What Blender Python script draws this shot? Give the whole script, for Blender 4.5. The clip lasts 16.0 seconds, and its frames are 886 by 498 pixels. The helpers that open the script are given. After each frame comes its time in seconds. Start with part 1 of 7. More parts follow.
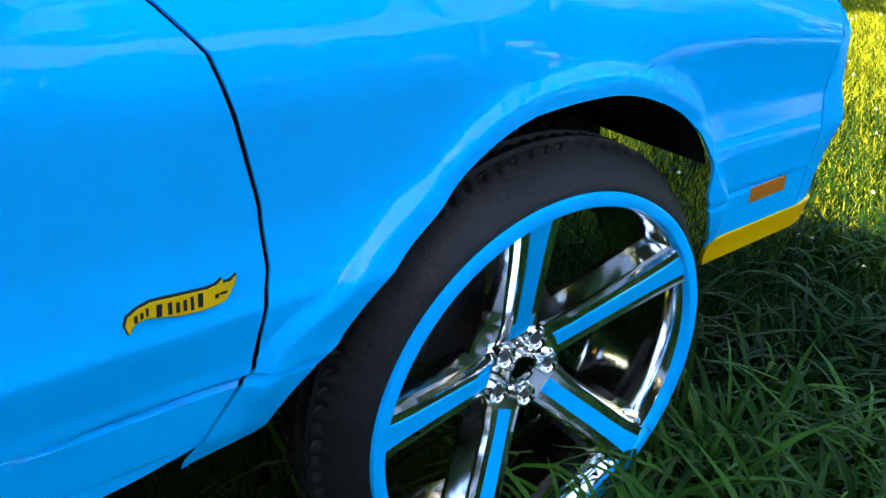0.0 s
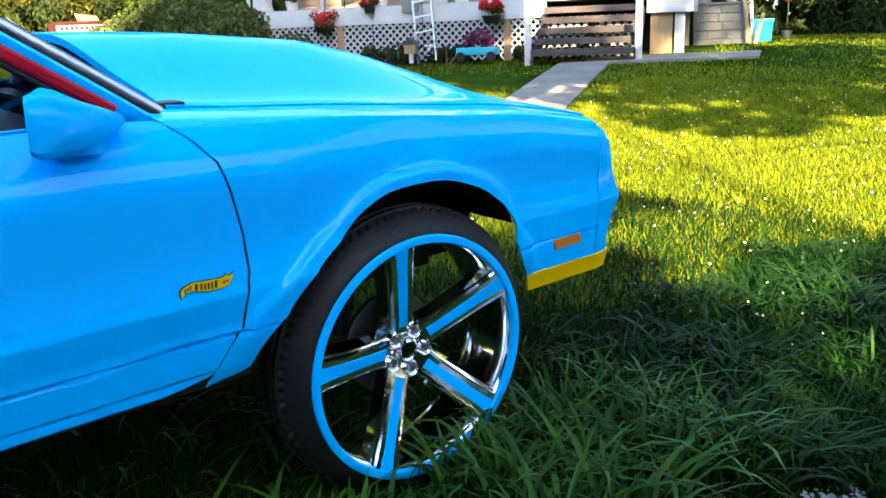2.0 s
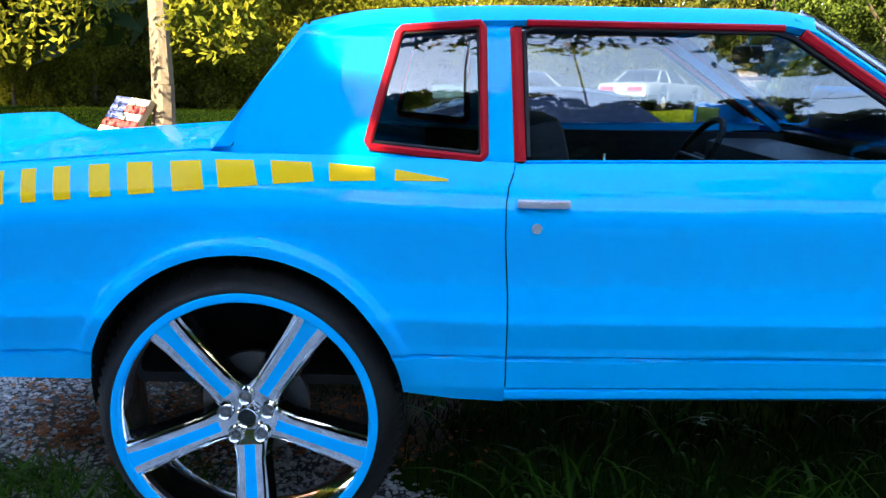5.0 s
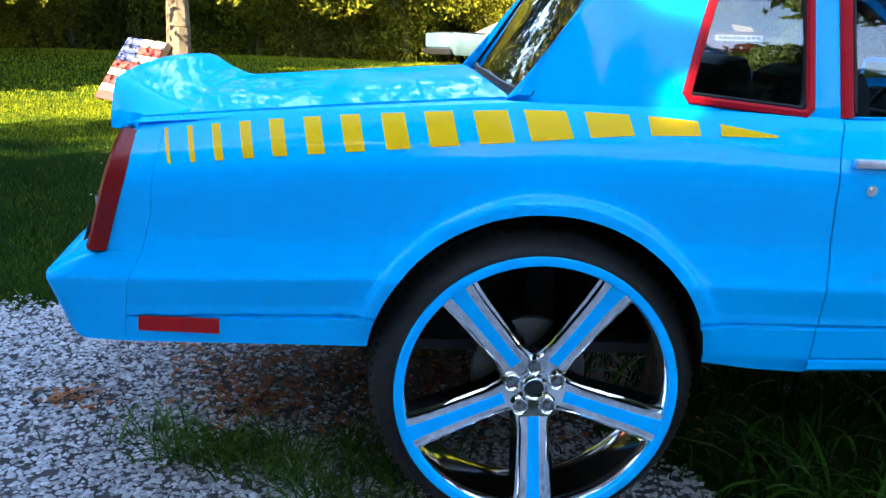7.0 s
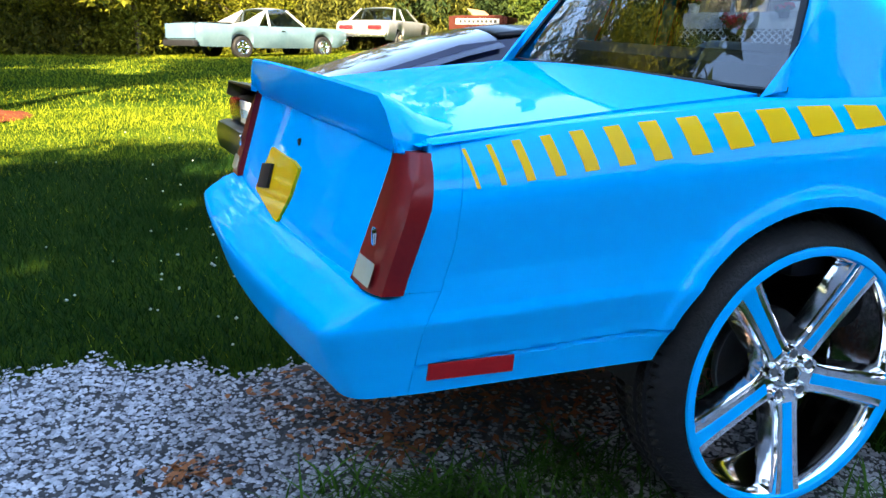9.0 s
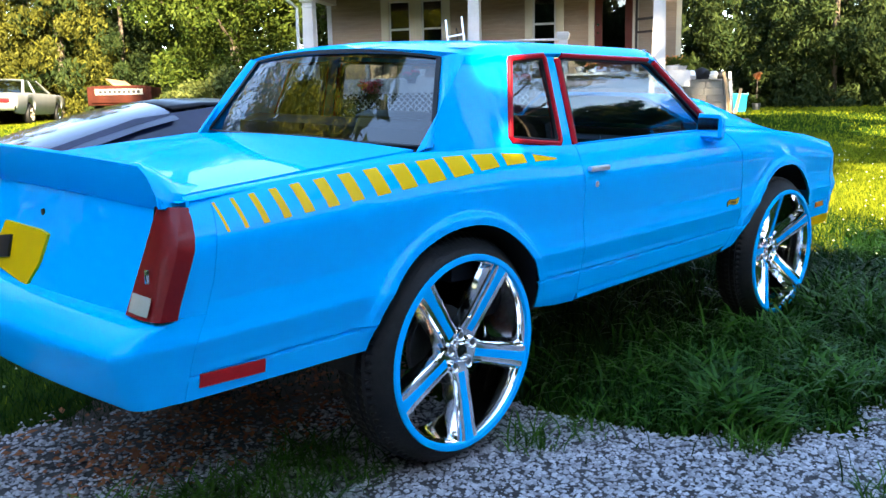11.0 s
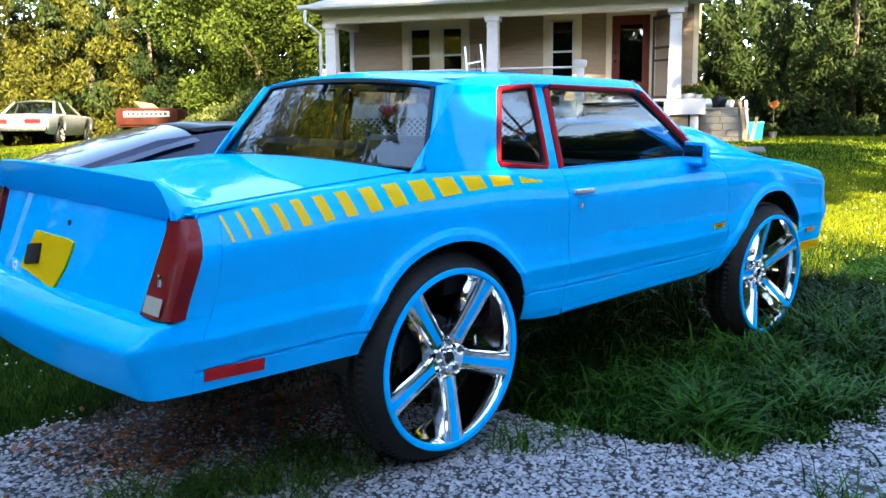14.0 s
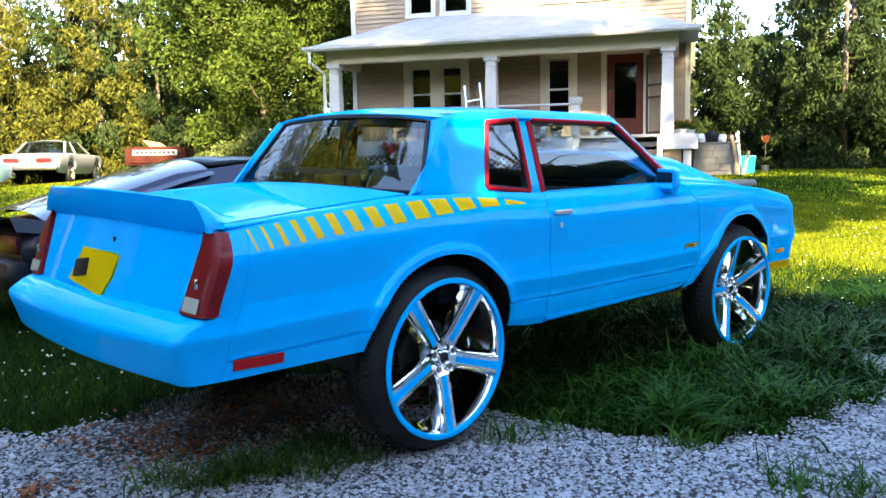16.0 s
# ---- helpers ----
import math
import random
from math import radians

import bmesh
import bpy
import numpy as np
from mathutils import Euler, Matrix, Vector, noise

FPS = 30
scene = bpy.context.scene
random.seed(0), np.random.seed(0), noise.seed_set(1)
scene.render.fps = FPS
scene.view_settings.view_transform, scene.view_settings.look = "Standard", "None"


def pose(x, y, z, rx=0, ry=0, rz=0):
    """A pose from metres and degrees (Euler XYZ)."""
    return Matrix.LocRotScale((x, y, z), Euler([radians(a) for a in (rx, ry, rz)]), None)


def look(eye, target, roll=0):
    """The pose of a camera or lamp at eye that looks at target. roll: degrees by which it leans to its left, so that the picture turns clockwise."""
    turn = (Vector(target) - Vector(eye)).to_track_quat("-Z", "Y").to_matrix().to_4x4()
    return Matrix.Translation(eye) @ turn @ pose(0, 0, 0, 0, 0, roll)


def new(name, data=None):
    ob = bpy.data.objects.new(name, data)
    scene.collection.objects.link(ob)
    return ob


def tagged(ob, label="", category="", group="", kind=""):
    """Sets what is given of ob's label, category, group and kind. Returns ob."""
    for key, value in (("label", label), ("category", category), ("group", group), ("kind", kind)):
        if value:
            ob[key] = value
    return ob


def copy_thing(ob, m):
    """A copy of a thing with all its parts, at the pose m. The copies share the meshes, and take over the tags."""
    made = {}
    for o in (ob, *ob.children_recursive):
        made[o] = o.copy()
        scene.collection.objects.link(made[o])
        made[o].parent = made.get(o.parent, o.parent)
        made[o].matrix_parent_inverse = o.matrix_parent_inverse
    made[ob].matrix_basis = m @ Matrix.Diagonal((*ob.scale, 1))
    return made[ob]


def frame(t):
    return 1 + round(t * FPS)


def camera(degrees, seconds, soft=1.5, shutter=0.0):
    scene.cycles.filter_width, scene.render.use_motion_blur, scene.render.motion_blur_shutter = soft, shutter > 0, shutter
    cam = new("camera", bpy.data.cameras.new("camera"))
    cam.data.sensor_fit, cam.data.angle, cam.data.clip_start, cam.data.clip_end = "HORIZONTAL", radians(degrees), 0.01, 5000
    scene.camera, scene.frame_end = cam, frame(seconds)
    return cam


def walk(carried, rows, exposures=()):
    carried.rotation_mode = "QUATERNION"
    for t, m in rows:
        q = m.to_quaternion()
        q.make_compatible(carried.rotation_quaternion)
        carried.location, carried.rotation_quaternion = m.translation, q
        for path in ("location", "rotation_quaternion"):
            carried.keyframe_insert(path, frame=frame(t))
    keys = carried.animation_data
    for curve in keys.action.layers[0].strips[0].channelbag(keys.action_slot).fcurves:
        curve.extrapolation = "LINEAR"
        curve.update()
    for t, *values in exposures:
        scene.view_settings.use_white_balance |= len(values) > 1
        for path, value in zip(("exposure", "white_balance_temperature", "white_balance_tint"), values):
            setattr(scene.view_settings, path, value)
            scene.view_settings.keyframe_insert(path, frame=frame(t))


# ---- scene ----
cam = camera(56.0, 16.0)
PATH = [
    (0, (1.808, -0.942, 1.282), (2.956, 0.465, 0.445), 1.8),
    (0.5, (1.747, -1.209, 1.321), (2.949, 0.241, 0.647), 0.1),
    (1, (1.653, -1.457, 1.355), (2.924, -0.045, 0.731), -1.0),
    (1.5, (1.449, -1.673, 1.35), (2.764, -0.286, 0.76), -0.6),
    (2, (1.314, -1.901, 1.36), (2.567, -0.423, 0.864), -2.1),
    (2.5, (1.237, -2.14, 1.354), (2.371, -0.544, 0.947), -1.1),
    (3, (1.091, -2.267, 1.387), (2.189, -0.618, 1.106), 0.0),
    (3.5, (0.889, -2.269, 1.385), (1.907, -0.57, 1.106), -0.8),
    (4, (0.748, -2.249, 1.383), (1.457, -0.396, 1.129), -0.8),
    (4.2, (0.738, -2.267, 1.373), (1.266, -0.355, 1.122), -1.0),
    (4.5, (0.659, -2.249, 1.384), (1.001, -0.3, 1.092), -0.5),
    (5, (0.535, -2.265, 1.348), (0.544, -0.297, 0.991), 1.0),
    (5.2, (0.49, -2.246, 1.334), (0.385, -0.288, 0.937), 1.7),
    (7.3, (-0.62, -2.017, 1.315), (-0.411, -0.093, 0.813), 2.2),
    (7.5, (-0.801, -1.971, 1.324), (-0.491, -0.068, 0.79), 1.5),
    (8, (-1.101, -1.871, 1.337), (-0.739, 0.03, 0.831), 2.8),
    (8.5, (-1.44, -1.761, 1.344), (-0.864, 0.101, 0.895), 1.7),
    (9, (-1.685, -1.635, 1.326), (-0.949, 0.161, 0.841), 0.5),
    (9.5, (-1.863, -1.587, 1.353), (-0.872, 0.09, 0.899), 0.4),
    (10, (-2.033, -1.704, 1.346), (-0.756, -0.22, 0.935), -0.4),
    (10.2, (-2.09, -1.786, 1.361), (-0.739, -0.365, 0.969), -0.8),
    (12.3, (-2.264, -2.345, 1.359), (-0.82, -0.994, 1.059), -0.9),
    (12.5, (-2.288, -2.35, 1.358), (-0.835, -1.006, 1.068), -0.3),
    (13, (-2.282, -2.341, 1.358), (-0.853, -0.972, 1.074), -0.3),
    (13.5, (-2.283, -2.348, 1.358), (-0.876, -0.955, 1.073), -0.2),
    (14, (-2.29, -2.356, 1.362), (-0.909, -0.937, 1.077), -0.6),
    (14.5, (-2.373, -2.469, 1.352), (-0.997, -1.038, 1.113), -1.3),
    (15, (-2.517, -2.632, 1.328), (-1.109, -1.227, 1.121), -1.8),
    (15.5, (-2.586, -2.72, 1.317), (-1.199, -1.295, 1.11), -1.1),
    (16, (-2.602, -2.727, 1.319), (-1.218, -1.297, 1.122), -1.0),
]
walk(cam, [(t, look(eye, target, roll)) for t, eye, target, roll in PATH])

# ---- light ----
SUN_DIR = Vector((-0.504, -0.864, 0.0)).normalized()
SUN_EL = radians(29)
world = bpy.data.worlds.new("sky")
scene.world = world
world.use_nodes = True
wn = world.node_tree
sky = wn.nodes.new("ShaderNodeTexSky")
sky.sky_type = "NISHITA"
sky.sun_disc = False
sky.sun_elevation = SUN_EL
sky.sun_rotation = math.atan2(SUN_DIR.x, SUN_DIR.y)
sky.air_density, sky.dust_density, sky.ozone_density = 1.0, 0.6, 1.0
bg = wn.nodes["Background"]
bg.inputs["Strength"].default_value = 0.13
wn.links.new(sky.outputs["Color"], bg.inputs["Color"])
sun = new("sun", bpy.data.lights.new("sun", "SUN"))
sun.data.energy, sun.data.angle, sun.data.color = 5.0, radians(0.6), (1.0, 0.83, 0.54)
sdir = Vector((SUN_DIR.x * math.cos(SUN_EL), SUN_DIR.y * math.cos(SUN_EL), math.sin(SUN_EL)))
sun.matrix_world = look(sdir * 80, (0, 0, 0))
scene.view_settings.exposure = 3.50

# ---- materials ----


def nodes(name):
    m = bpy.data.materials.new(name)
    m.use_nodes = True
    t = m.node_tree
    return m, t, t.nodes["Principled BSDF"], t.nodes, t.links


def rgb(c):
    return (*c, 1.0)


def surface(name, c1, c2=None, rough=0.6, metal=0.0, scale=8.0, bump=0.0, bscale=60.0, coat=0.0, per_object=0.0, island=0.0,
            spec=0.5, detail=6.0, stretch=(1, 1, 1), rough2=None):
    """Procedural material: two-scale noise between two colours, roughness wear, fine bump."""
    m, t, p, n, l = nodes(name)
    c2 = c2 or tuple(min(1.0, v * 1.25 + 0.01) for v in c1)
    tc = n.new("ShaderNodeTexCoord")
    mp = n.new("ShaderNodeMapping")
    mp.inputs["Scale"].default_value = stretch
    l.new(tc.outputs["Object"], mp.inputs["Vector"])
    a = n.new("ShaderNodeTexNoise")
    a.inputs["Scale"].default_value, a.inputs["Detail"].default_value = scale, detail
    l.new(mp.outputs["Vector"], a.inputs["Vector"])
    b = n.new("ShaderNodeTexNoise")
    b.inputs["Scale"].default_value, b.inputs["Detail"].default_value = scale * 9, 4
    l.new(mp.outputs["Vector"], b.inputs["Vector"])
    add = n.new("ShaderNodeMath")
    add.operation = "MULTIPLY_ADD"
    l.new(b.outputs["Fac"], add.inputs[0])
    add.inputs[1].default_value = 0.5
    l.new(a.outputs["Fac"], add.inputs[2])
    fac = add.outputs[0]
    if per_object or island:
        if island:
            src = n.new("ShaderNodeNewGeometry").outputs["Random Per Island"]
        else:
            src = n.new("ShaderNodeObjectInfo").outputs["Random"]
        w = n.new("ShaderNodeMath")
        w.operation = "MULTIPLY_ADD"
        l.new(src, w.inputs[0])
        w.inputs[1].default_value = per_object or island
        l.new(fac, w.inputs[2])
        fac = w.outputs[0]
    ramp = n.new("ShaderNodeMapRange")
    ramp.inputs["From Min"].default_value = 0.5
    ramp.inputs["From Max"].default_value = 1.0 + (per_object or island)
    l.new(fac, ramp.inputs["Value"])
    mix = n.new("ShaderNodeMix")
    mix.data_type = "RGBA"
    l.new(ramp.outputs["Result"], mix.inputs["Factor"])
    mix.inputs["A"].default_value, mix.inputs["B"].default_value = rgb(c1), rgb(c2)
    l.new(mix.outputs["Result"], p.inputs["Base Color"])
    p.inputs["Metallic"].default_value = metal
    p.inputs["Specular IOR Level"].default_value = spec
    if rough2 is not None:
        rr = n.new("ShaderNodeMapRange")
        rr.inputs["To Min"].default_value, rr.inputs["To Max"].default_value = rough, rough2
        l.new(a.outputs["Fac"], rr.inputs["Value"])
        l.new(rr.outputs["Result"], p.inputs["Roughness"])
    else:
        p.inputs["Roughness"].default_value = rough
    if coat:
        p.inputs["Coat Weight"].default_value = coat
        p.inputs["Coat Roughness"].default_value = 0.03
    if bump:
        bt = n.new("ShaderNodeTexNoise")
        bt.inputs["Scale"].default_value, bt.inputs["Detail"].default_value = bscale, 5
        l.new(mp.outputs["Vector"], bt.inputs["Vector"])
        bn = n.new("ShaderNodeBump")
        bn.inputs["Strength"].default_value, bn.inputs["Distance"].default_value = bump, 0.01
        l.new(bt.outputs["Fac"], bn.inputs["Height"])
        l.new(bn.outputs["Normal"], p.inputs["Normal"])
    return m


def glass(name, tint, gloss=1.0, ior=1.75):
    """Thin window glass: tinted see-through with Fresnel gloss."""
    m, t, p, n, l = nodes(name)
    n.remove(p)
    out = n["Material Output"]
    tr = n.new("ShaderNodeBsdfTransparent")
    tr.inputs["Color"].default_value = rgb(tint)
    gl = n.new("ShaderNodeBsdfGlossy")
    gl.inputs["Roughness"].default_value = 0.01
    gl.inputs["Color"].default_value = (gloss, gloss, gloss, 1)
    f0 = ((ior - 1) / (ior + 1)) ** 2
    lw = n.new("ShaderNodeLayerWeight")
    lw.inputs["Blend"].default_value = 0.5
    pw = n.new("ShaderNodeMath")
    pw.operation = "POWER"
    l.new(lw.outputs["Facing"], pw.inputs[0])
    pw.inputs[1].default_value = 5.0
    fr = n.new("ShaderNodeMath")
    fr.operation = "MULTIPLY_ADD"
    l.new(pw.outputs[0], fr.inputs[0])
    fr.inputs[1].default_value, fr.inputs[2].default_value = 1 - f0, f0
    mx = n.new("ShaderNodeMixShader")
    l.new(fr.outputs[0], mx.inputs["Fac"])
    l.new(tr.outputs["BSDF"], mx.inputs[1])
    l.new(gl.outputs["BSDF"], mx.inputs[2])
    l.new(mx.outputs["Shader"], out.inputs["Surface"])
    return m


def leafy(name, c1, c2, trans=0.45, spec=0.06, rough=0.6):
    """Leaves and blades: colour varies by island, light passes through."""
    m, t, p, n, l = nodes(name)
    geo = n.new("ShaderNodeNewGeometry")
    tc = n.new("ShaderNodeTexCoord")
    ns = n.new("ShaderNodeTexNoise")
    ns.inputs["Scale"].default_value, ns.inputs["Detail"].default_value = 0.7, 3
    l.new(tc.outputs["Object"], ns.inputs["Vector"])
    ad = n.new("ShaderNodeMath")
    ad.operation = "MULTIPLY_ADD"
    l.new(geo.outputs["Random Per Island"], ad.inputs[0])
    ad.inputs[1].default_value = 0.9
    l.new(ns.outputs["Fac"], ad.inputs[2])
    mr = n.new("ShaderNodeMapRange")
    mr.inputs["From Min"].default_value, mr.inputs["From Max"].default_value = 0.42, 1.50
    l.new(ad.outputs[0], mr.inputs["Value"])
    mix = n.new("ShaderNodeMix")
    mix.data_type = "RGBA"
    l.new(mr.outputs["Result"], mix.inputs["Factor"])
    mix.inputs["A"].default_value, mix.inputs["B"].default_value = rgb(c1), rgb(c2)
    l.new(mix.outputs["Result"], p.inputs["Base Color"])
    p.inputs["Roughness"].default_value = rough
    p.inputs["Specular IOR Level"].default_value = spec
    tl = n.new("ShaderNodeBsdfTranslucent")
    l.new(mix.outputs["Result"], tl.inputs["Color"])
    ms = n.new("ShaderNodeMixShader")
    ms.inputs["Fac"].default_value = trans
    l.new(p.outputs["BSDF"], ms.inputs[1])
    l.new(tl.outputs["BSDF"], ms.inputs[2])
    l.new(ms.outputs["Shader"], n["Material Output"].inputs["Surface"])
    return m


BLUE = surface("blue_paint", (0.0, 0.445, 0.96), (0.0, 0.46, 0.975), rough=0.35, scale=2.0, coat=0.30, spec=0.0)
YELLOW = surface("yellow_paint", (0.756, 0.45, 0), (0.792, 0.486, 0), rough=0.4, scale=3.0, coat=0.12, spec=0.1)
RED = surface("red_trim", (0.36, 0.004, 0.012), (0.44, 0.008, 0.016), rough=0.4, scale=6, spec=0.12)
LENS = surface("red_lens", (0.153, 0.0036, 0.0054), (0.216, 0.0072, 0.0072), rough=0.4, scale=10, coat=0.12, spec=0.25)
MARKER = surface("red_marker", (0.378, 0.0054, 0.009), (0.45, 0.0108, 0.0126), rough=0.3, scale=14, coat=0.1, spec=0.2)
AMBER = surface("amber_lens", (0.42, 0.13, 0.008), (0.52, 0.17, 0.012), rough=0.25, scale=14, coat=0.5)
CLEAR = surface("reverse_lens", (0.45, 0.42, 0.30), (0.5, 0.47, 0.36), rough=0.25, scale=10, coat=0.5)
CHROME = surface("chrome", (0.86, 0.87, 0.88), (0.9, 0.9, 0.9), rough=0.06, metal=1.0, scale=20, rough2=0.12)
HANDLE = surface("satin_chrome", (0.86, 0.87, 0.9), (0.92, 0.92, 0.94), rough=0.38, metal=1.0, scale=20)
STAINLESS = surface("stainless_moulding", (0.30, 0.31, 0.36), (0.36, 0.37, 0.42), rough=0.22, metal=1.0, scale=20)
RUBBER = surface("tyre_rubber", (0.005, 0.005, 0.0054), (0.017, 0.0167, 0.0165), rough=0.55, spec=0.25, scale=5, bump=0.3, bscale=120)
BLACK = surface("black_underbody", (0.004, 0.004, 0.0042), (0.010, 0.009, 0.008), rough=0.8, scale=5, bump=0.2)
SEAL = surface("black_seal", (0.006, 0.006, 0.008), (0.014, 0.014, 0.016), rough=0.5, spec=0.3, scale=20)
VINYL = surface("dark_vinyl", (0.014, 0.016, 0.024), (0.026, 0.028, 0.036), rough=0.55, scale=8, bump=0.2, bscale=200)
GLASS = glass("window_glass", (0.50, 0.57, 0.63), 1.0, 1.85)
GLASS_DARK = glass("tinted_glass", (0.40, 0.46, 0.48), 1.0, 1.9)
HOUSE_GLASS = glass("house_glass", (0.35, 0.37, 0.4))
WHITE = surface("white_paint", (0.3784, 0.3698, 0.3612), (0.4644, 0.4558, 0.4472), rough=0.5, scale=3, bump=0.08, bscale=30)
CREAM = surface("cream_trim", (0.4136, 0.3608, 0.2552), (0.4752, 0.4224, 0.308), rough=0.55, scale=3)
SIDING = surface("tan_siding", (0.21, 0.148, 0.094), (0.28, 0.203, 0.131), rough=0.6, scale=2.5, bump=0.1, bscale=40, stretch=(1, 1, 6))
ROOFING = surface("porch_roof", (0.2322, 0.2322, 0.2322), (0.3182, 0.3139, 0.3096), rough=0.75, scale=3, bump=0.4, bscale=50)
DARKWOOD = surface("dark_stained_wood", (0.025, 0.018, 0.018), (0.055, 0.038, 0.034), rough=0.6, scale=4, bump=0.2, stretch=(1, 8, 8))
DOORBROWN = surface("brown_door_paint", (0.065, 0.013, 0.007), (0.09, 0.020, 0.010), rough=0.45, scale=5, spec=0.15)
RAWWOOD = surface("raw_wood", (0.22, 0.14, 0.07), (0.30, 0.20, 0.10), rough=0.7, scale=5, stretch=(6, 6, 1))
DIRT = surface("soil", (0.0387, 0.0258, 0.0172), (0.0946, 0.0602, 0.0387), rough=0.95, scale=3, bump=0.8, bscale=40)
MULCH = surface("red_mulch", (0.07224, 0.01548, 0.006192), (0.1238, 0.03354, 0.01342), rough=0.95, spec=0.1, scale=12, bump=1.0, bscale=60)
CONCRETE = surface("concrete", (0.1232, 0.11, 0.0924), (0.22, 0.1954, 0.1672), rough=0.85, scale=1.5, bump=0.3, bscale=80, spec=0.15)
STONEBOX = surface("grey_stone", (0.15, 0.14, 0.12), (0.23, 0.21, 0.18), rough=0.8, scale=3, bump=0.4, bscale=30)
TEAL = surface("teal_plastic", (0.01, 0.28, 0.36), (0.02, 0.34, 0.42), rough=0.4, scale=4)
TERRA = surface("pot_white", (0.6, 0.58, 0.55), (0.7, 0.68, 0.64), rough=0.6, scale=6)
BARK = surface("bark", (0.06, 0.045, 0.03), (0.15, 0.115, 0.08), rough=0.9, scale=6, bump=1.0, bscale=14, stretch=(1, 1, 0.3))
LAWN = surface("lawn_soil", (0.008, 0.020, 0.003), (0.035, 0.058, 0.006), rough=1.0, spec=0.0, scale=1.2, bump=0.8, bscale=60)
GRAVEL_BASE = surface("gravel_bed", (0.0315, 0.0297, 0.0288), (0.09, 0.0855, 0.0828), rough=0.95, spec=0.1, scale=7, bump=1.0, bscale=70)
STONES = surface("gravel_stones", (0.108, 0.1053, 0.108), (0.576, 0.558, 0.567), rough=0.85, scale=9, island=0.9)
# rough grass, kept darker and bluer than the lawn blades to carry shade
BLADE = leafy("shaded_grass_blades", (0.003, 0.014, 0.002), (0.012, 0.041, 0.006), 0.25, 0.05)
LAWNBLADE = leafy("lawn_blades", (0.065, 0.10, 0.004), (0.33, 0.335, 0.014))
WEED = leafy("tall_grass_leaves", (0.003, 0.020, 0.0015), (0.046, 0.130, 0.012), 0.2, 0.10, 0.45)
# darker copy of WEED, with the shade past the front wheel put in
SHADEWEED = leafy("shaded_tall_grass", (0.0018, 0.010, 0.0012), (0.013, 0.045, 0.005), 0.2, 0.06, 0.5)
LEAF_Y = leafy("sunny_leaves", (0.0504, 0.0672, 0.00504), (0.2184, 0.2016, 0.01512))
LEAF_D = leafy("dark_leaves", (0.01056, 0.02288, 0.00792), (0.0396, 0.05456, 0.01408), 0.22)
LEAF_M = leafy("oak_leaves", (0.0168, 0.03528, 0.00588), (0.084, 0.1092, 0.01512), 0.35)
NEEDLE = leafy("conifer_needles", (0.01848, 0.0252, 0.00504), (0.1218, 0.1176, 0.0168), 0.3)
OLIVE = leafy("olive_leaves", (0.0387, 0.0473, 0.0086), (0.1118, 0.1032, 0.0215), 0.3)
PETAL_R = leafy("red_petals", (0.55, 0.01, 0.03), (0.75, 0.03, 0.06), 0.3)
PETAL_O = leafy("orange_petals", (0.7, 0.2, 0.08), (0.8, 0.4, 0.12), 0.3)
CLOVER = leafy("clover_heads", (0.62, 0.62, 0.5), (0.75, 0.75, 0.66), 0.3)

# ---- mesh helpers ----


def finish(name, me, material, smooth=True):
    me.materials.append(material)
    if smooth:
        me.polygons.foreach_set("use_smooth", [True] * len(me.polygons))
        try:
            me.set_sharp_from_angle(angle=radians(38))
        except AttributeError:
            pass
    return me


def part(name, bm, material, parent=None, label="", smooth=True):
    """One mesh object from a bmesh, under a thing or a part."""
    me = bpy.data.meshes.new(name)
    bmesh.ops.recalc_face_normals(bm, faces=bm.faces)
    bm.to_mesh(me)
    bm.free()
    finish(name, me, material, smooth)
    ob = new(name, me)
    if parent:
        ob.parent = parent
    if label:
        tagged(ob, label)
    return ob


def raw_mesh(name, verts, faces, material, smooth=False):
    """Mesh from numpy arrays of vertices (n,3) and equal-sided faces (m,k)."""
    me = bpy.data.meshes.new(name)
    k = faces.shape[1]
    me.vertices.add(len(verts))
    me.vertices.foreach_set("co", np.ascontiguousarray(verts, dtype=np.float32).ravel())
    me.loops.add(faces.size)
    me.loops.foreach_set("vertex_index", np.ascontiguousarray(faces, dtype=np.int32).ravel())
    me.polygons.add(len(faces))
    me.polygons.foreach_set("loop_start", np.arange(0, faces.size, k, dtype=np.int32))
    me.update(calc_edges=True)
    me.materials.append(material)
    if smooth:
        me.polygons.foreach_set("use_smooth", [True] * len(faces))
    return me


def empty(name, m=None, label="", category="", group="", kind=""):
    ob = new(name)
    ob.empty_display_size = 0.2
    if m is not None:
        ob.matrix_world = m
    return tagged(ob, label, category, group, kind)


def box(bm, x0, x1, y0, y1, z0, z1, bevel=0.0, m=None):
    r = bmesh.ops.create_cube(bm, size=1.0)
    vs = r["verts"]
    bmesh.ops.scale(bm, vec=(abs(x1 - x0), abs(y1 - y0), abs(z1 - z0)), verts=vs)
    bmesh.ops.translate(bm, vec=((x0 + x1) / 2, (y0 + y1) / 2, (z0 + z1) / 2), verts=vs)
    if bevel:
        es = list({e for v in vs for e in v.link_edges})
        r = bmesh.ops.bevel(bm, geom=es, offset=bevel, segments=2, affect="EDGES", profile=0.6)
        vs = list({v for f in r["faces"] for v in f.verts} | {v for v in vs if v.is_valid})
    if m is not None:
        bmesh.ops.transform(bm, matrix=m, verts=[v for v in vs if v.is_valid])
    return bm


def boxes(*rows, bevel=0.0):
    bm = bmesh.new()
    for r in rows:
        box(bm, *r, bevel=bevel)
    return bm


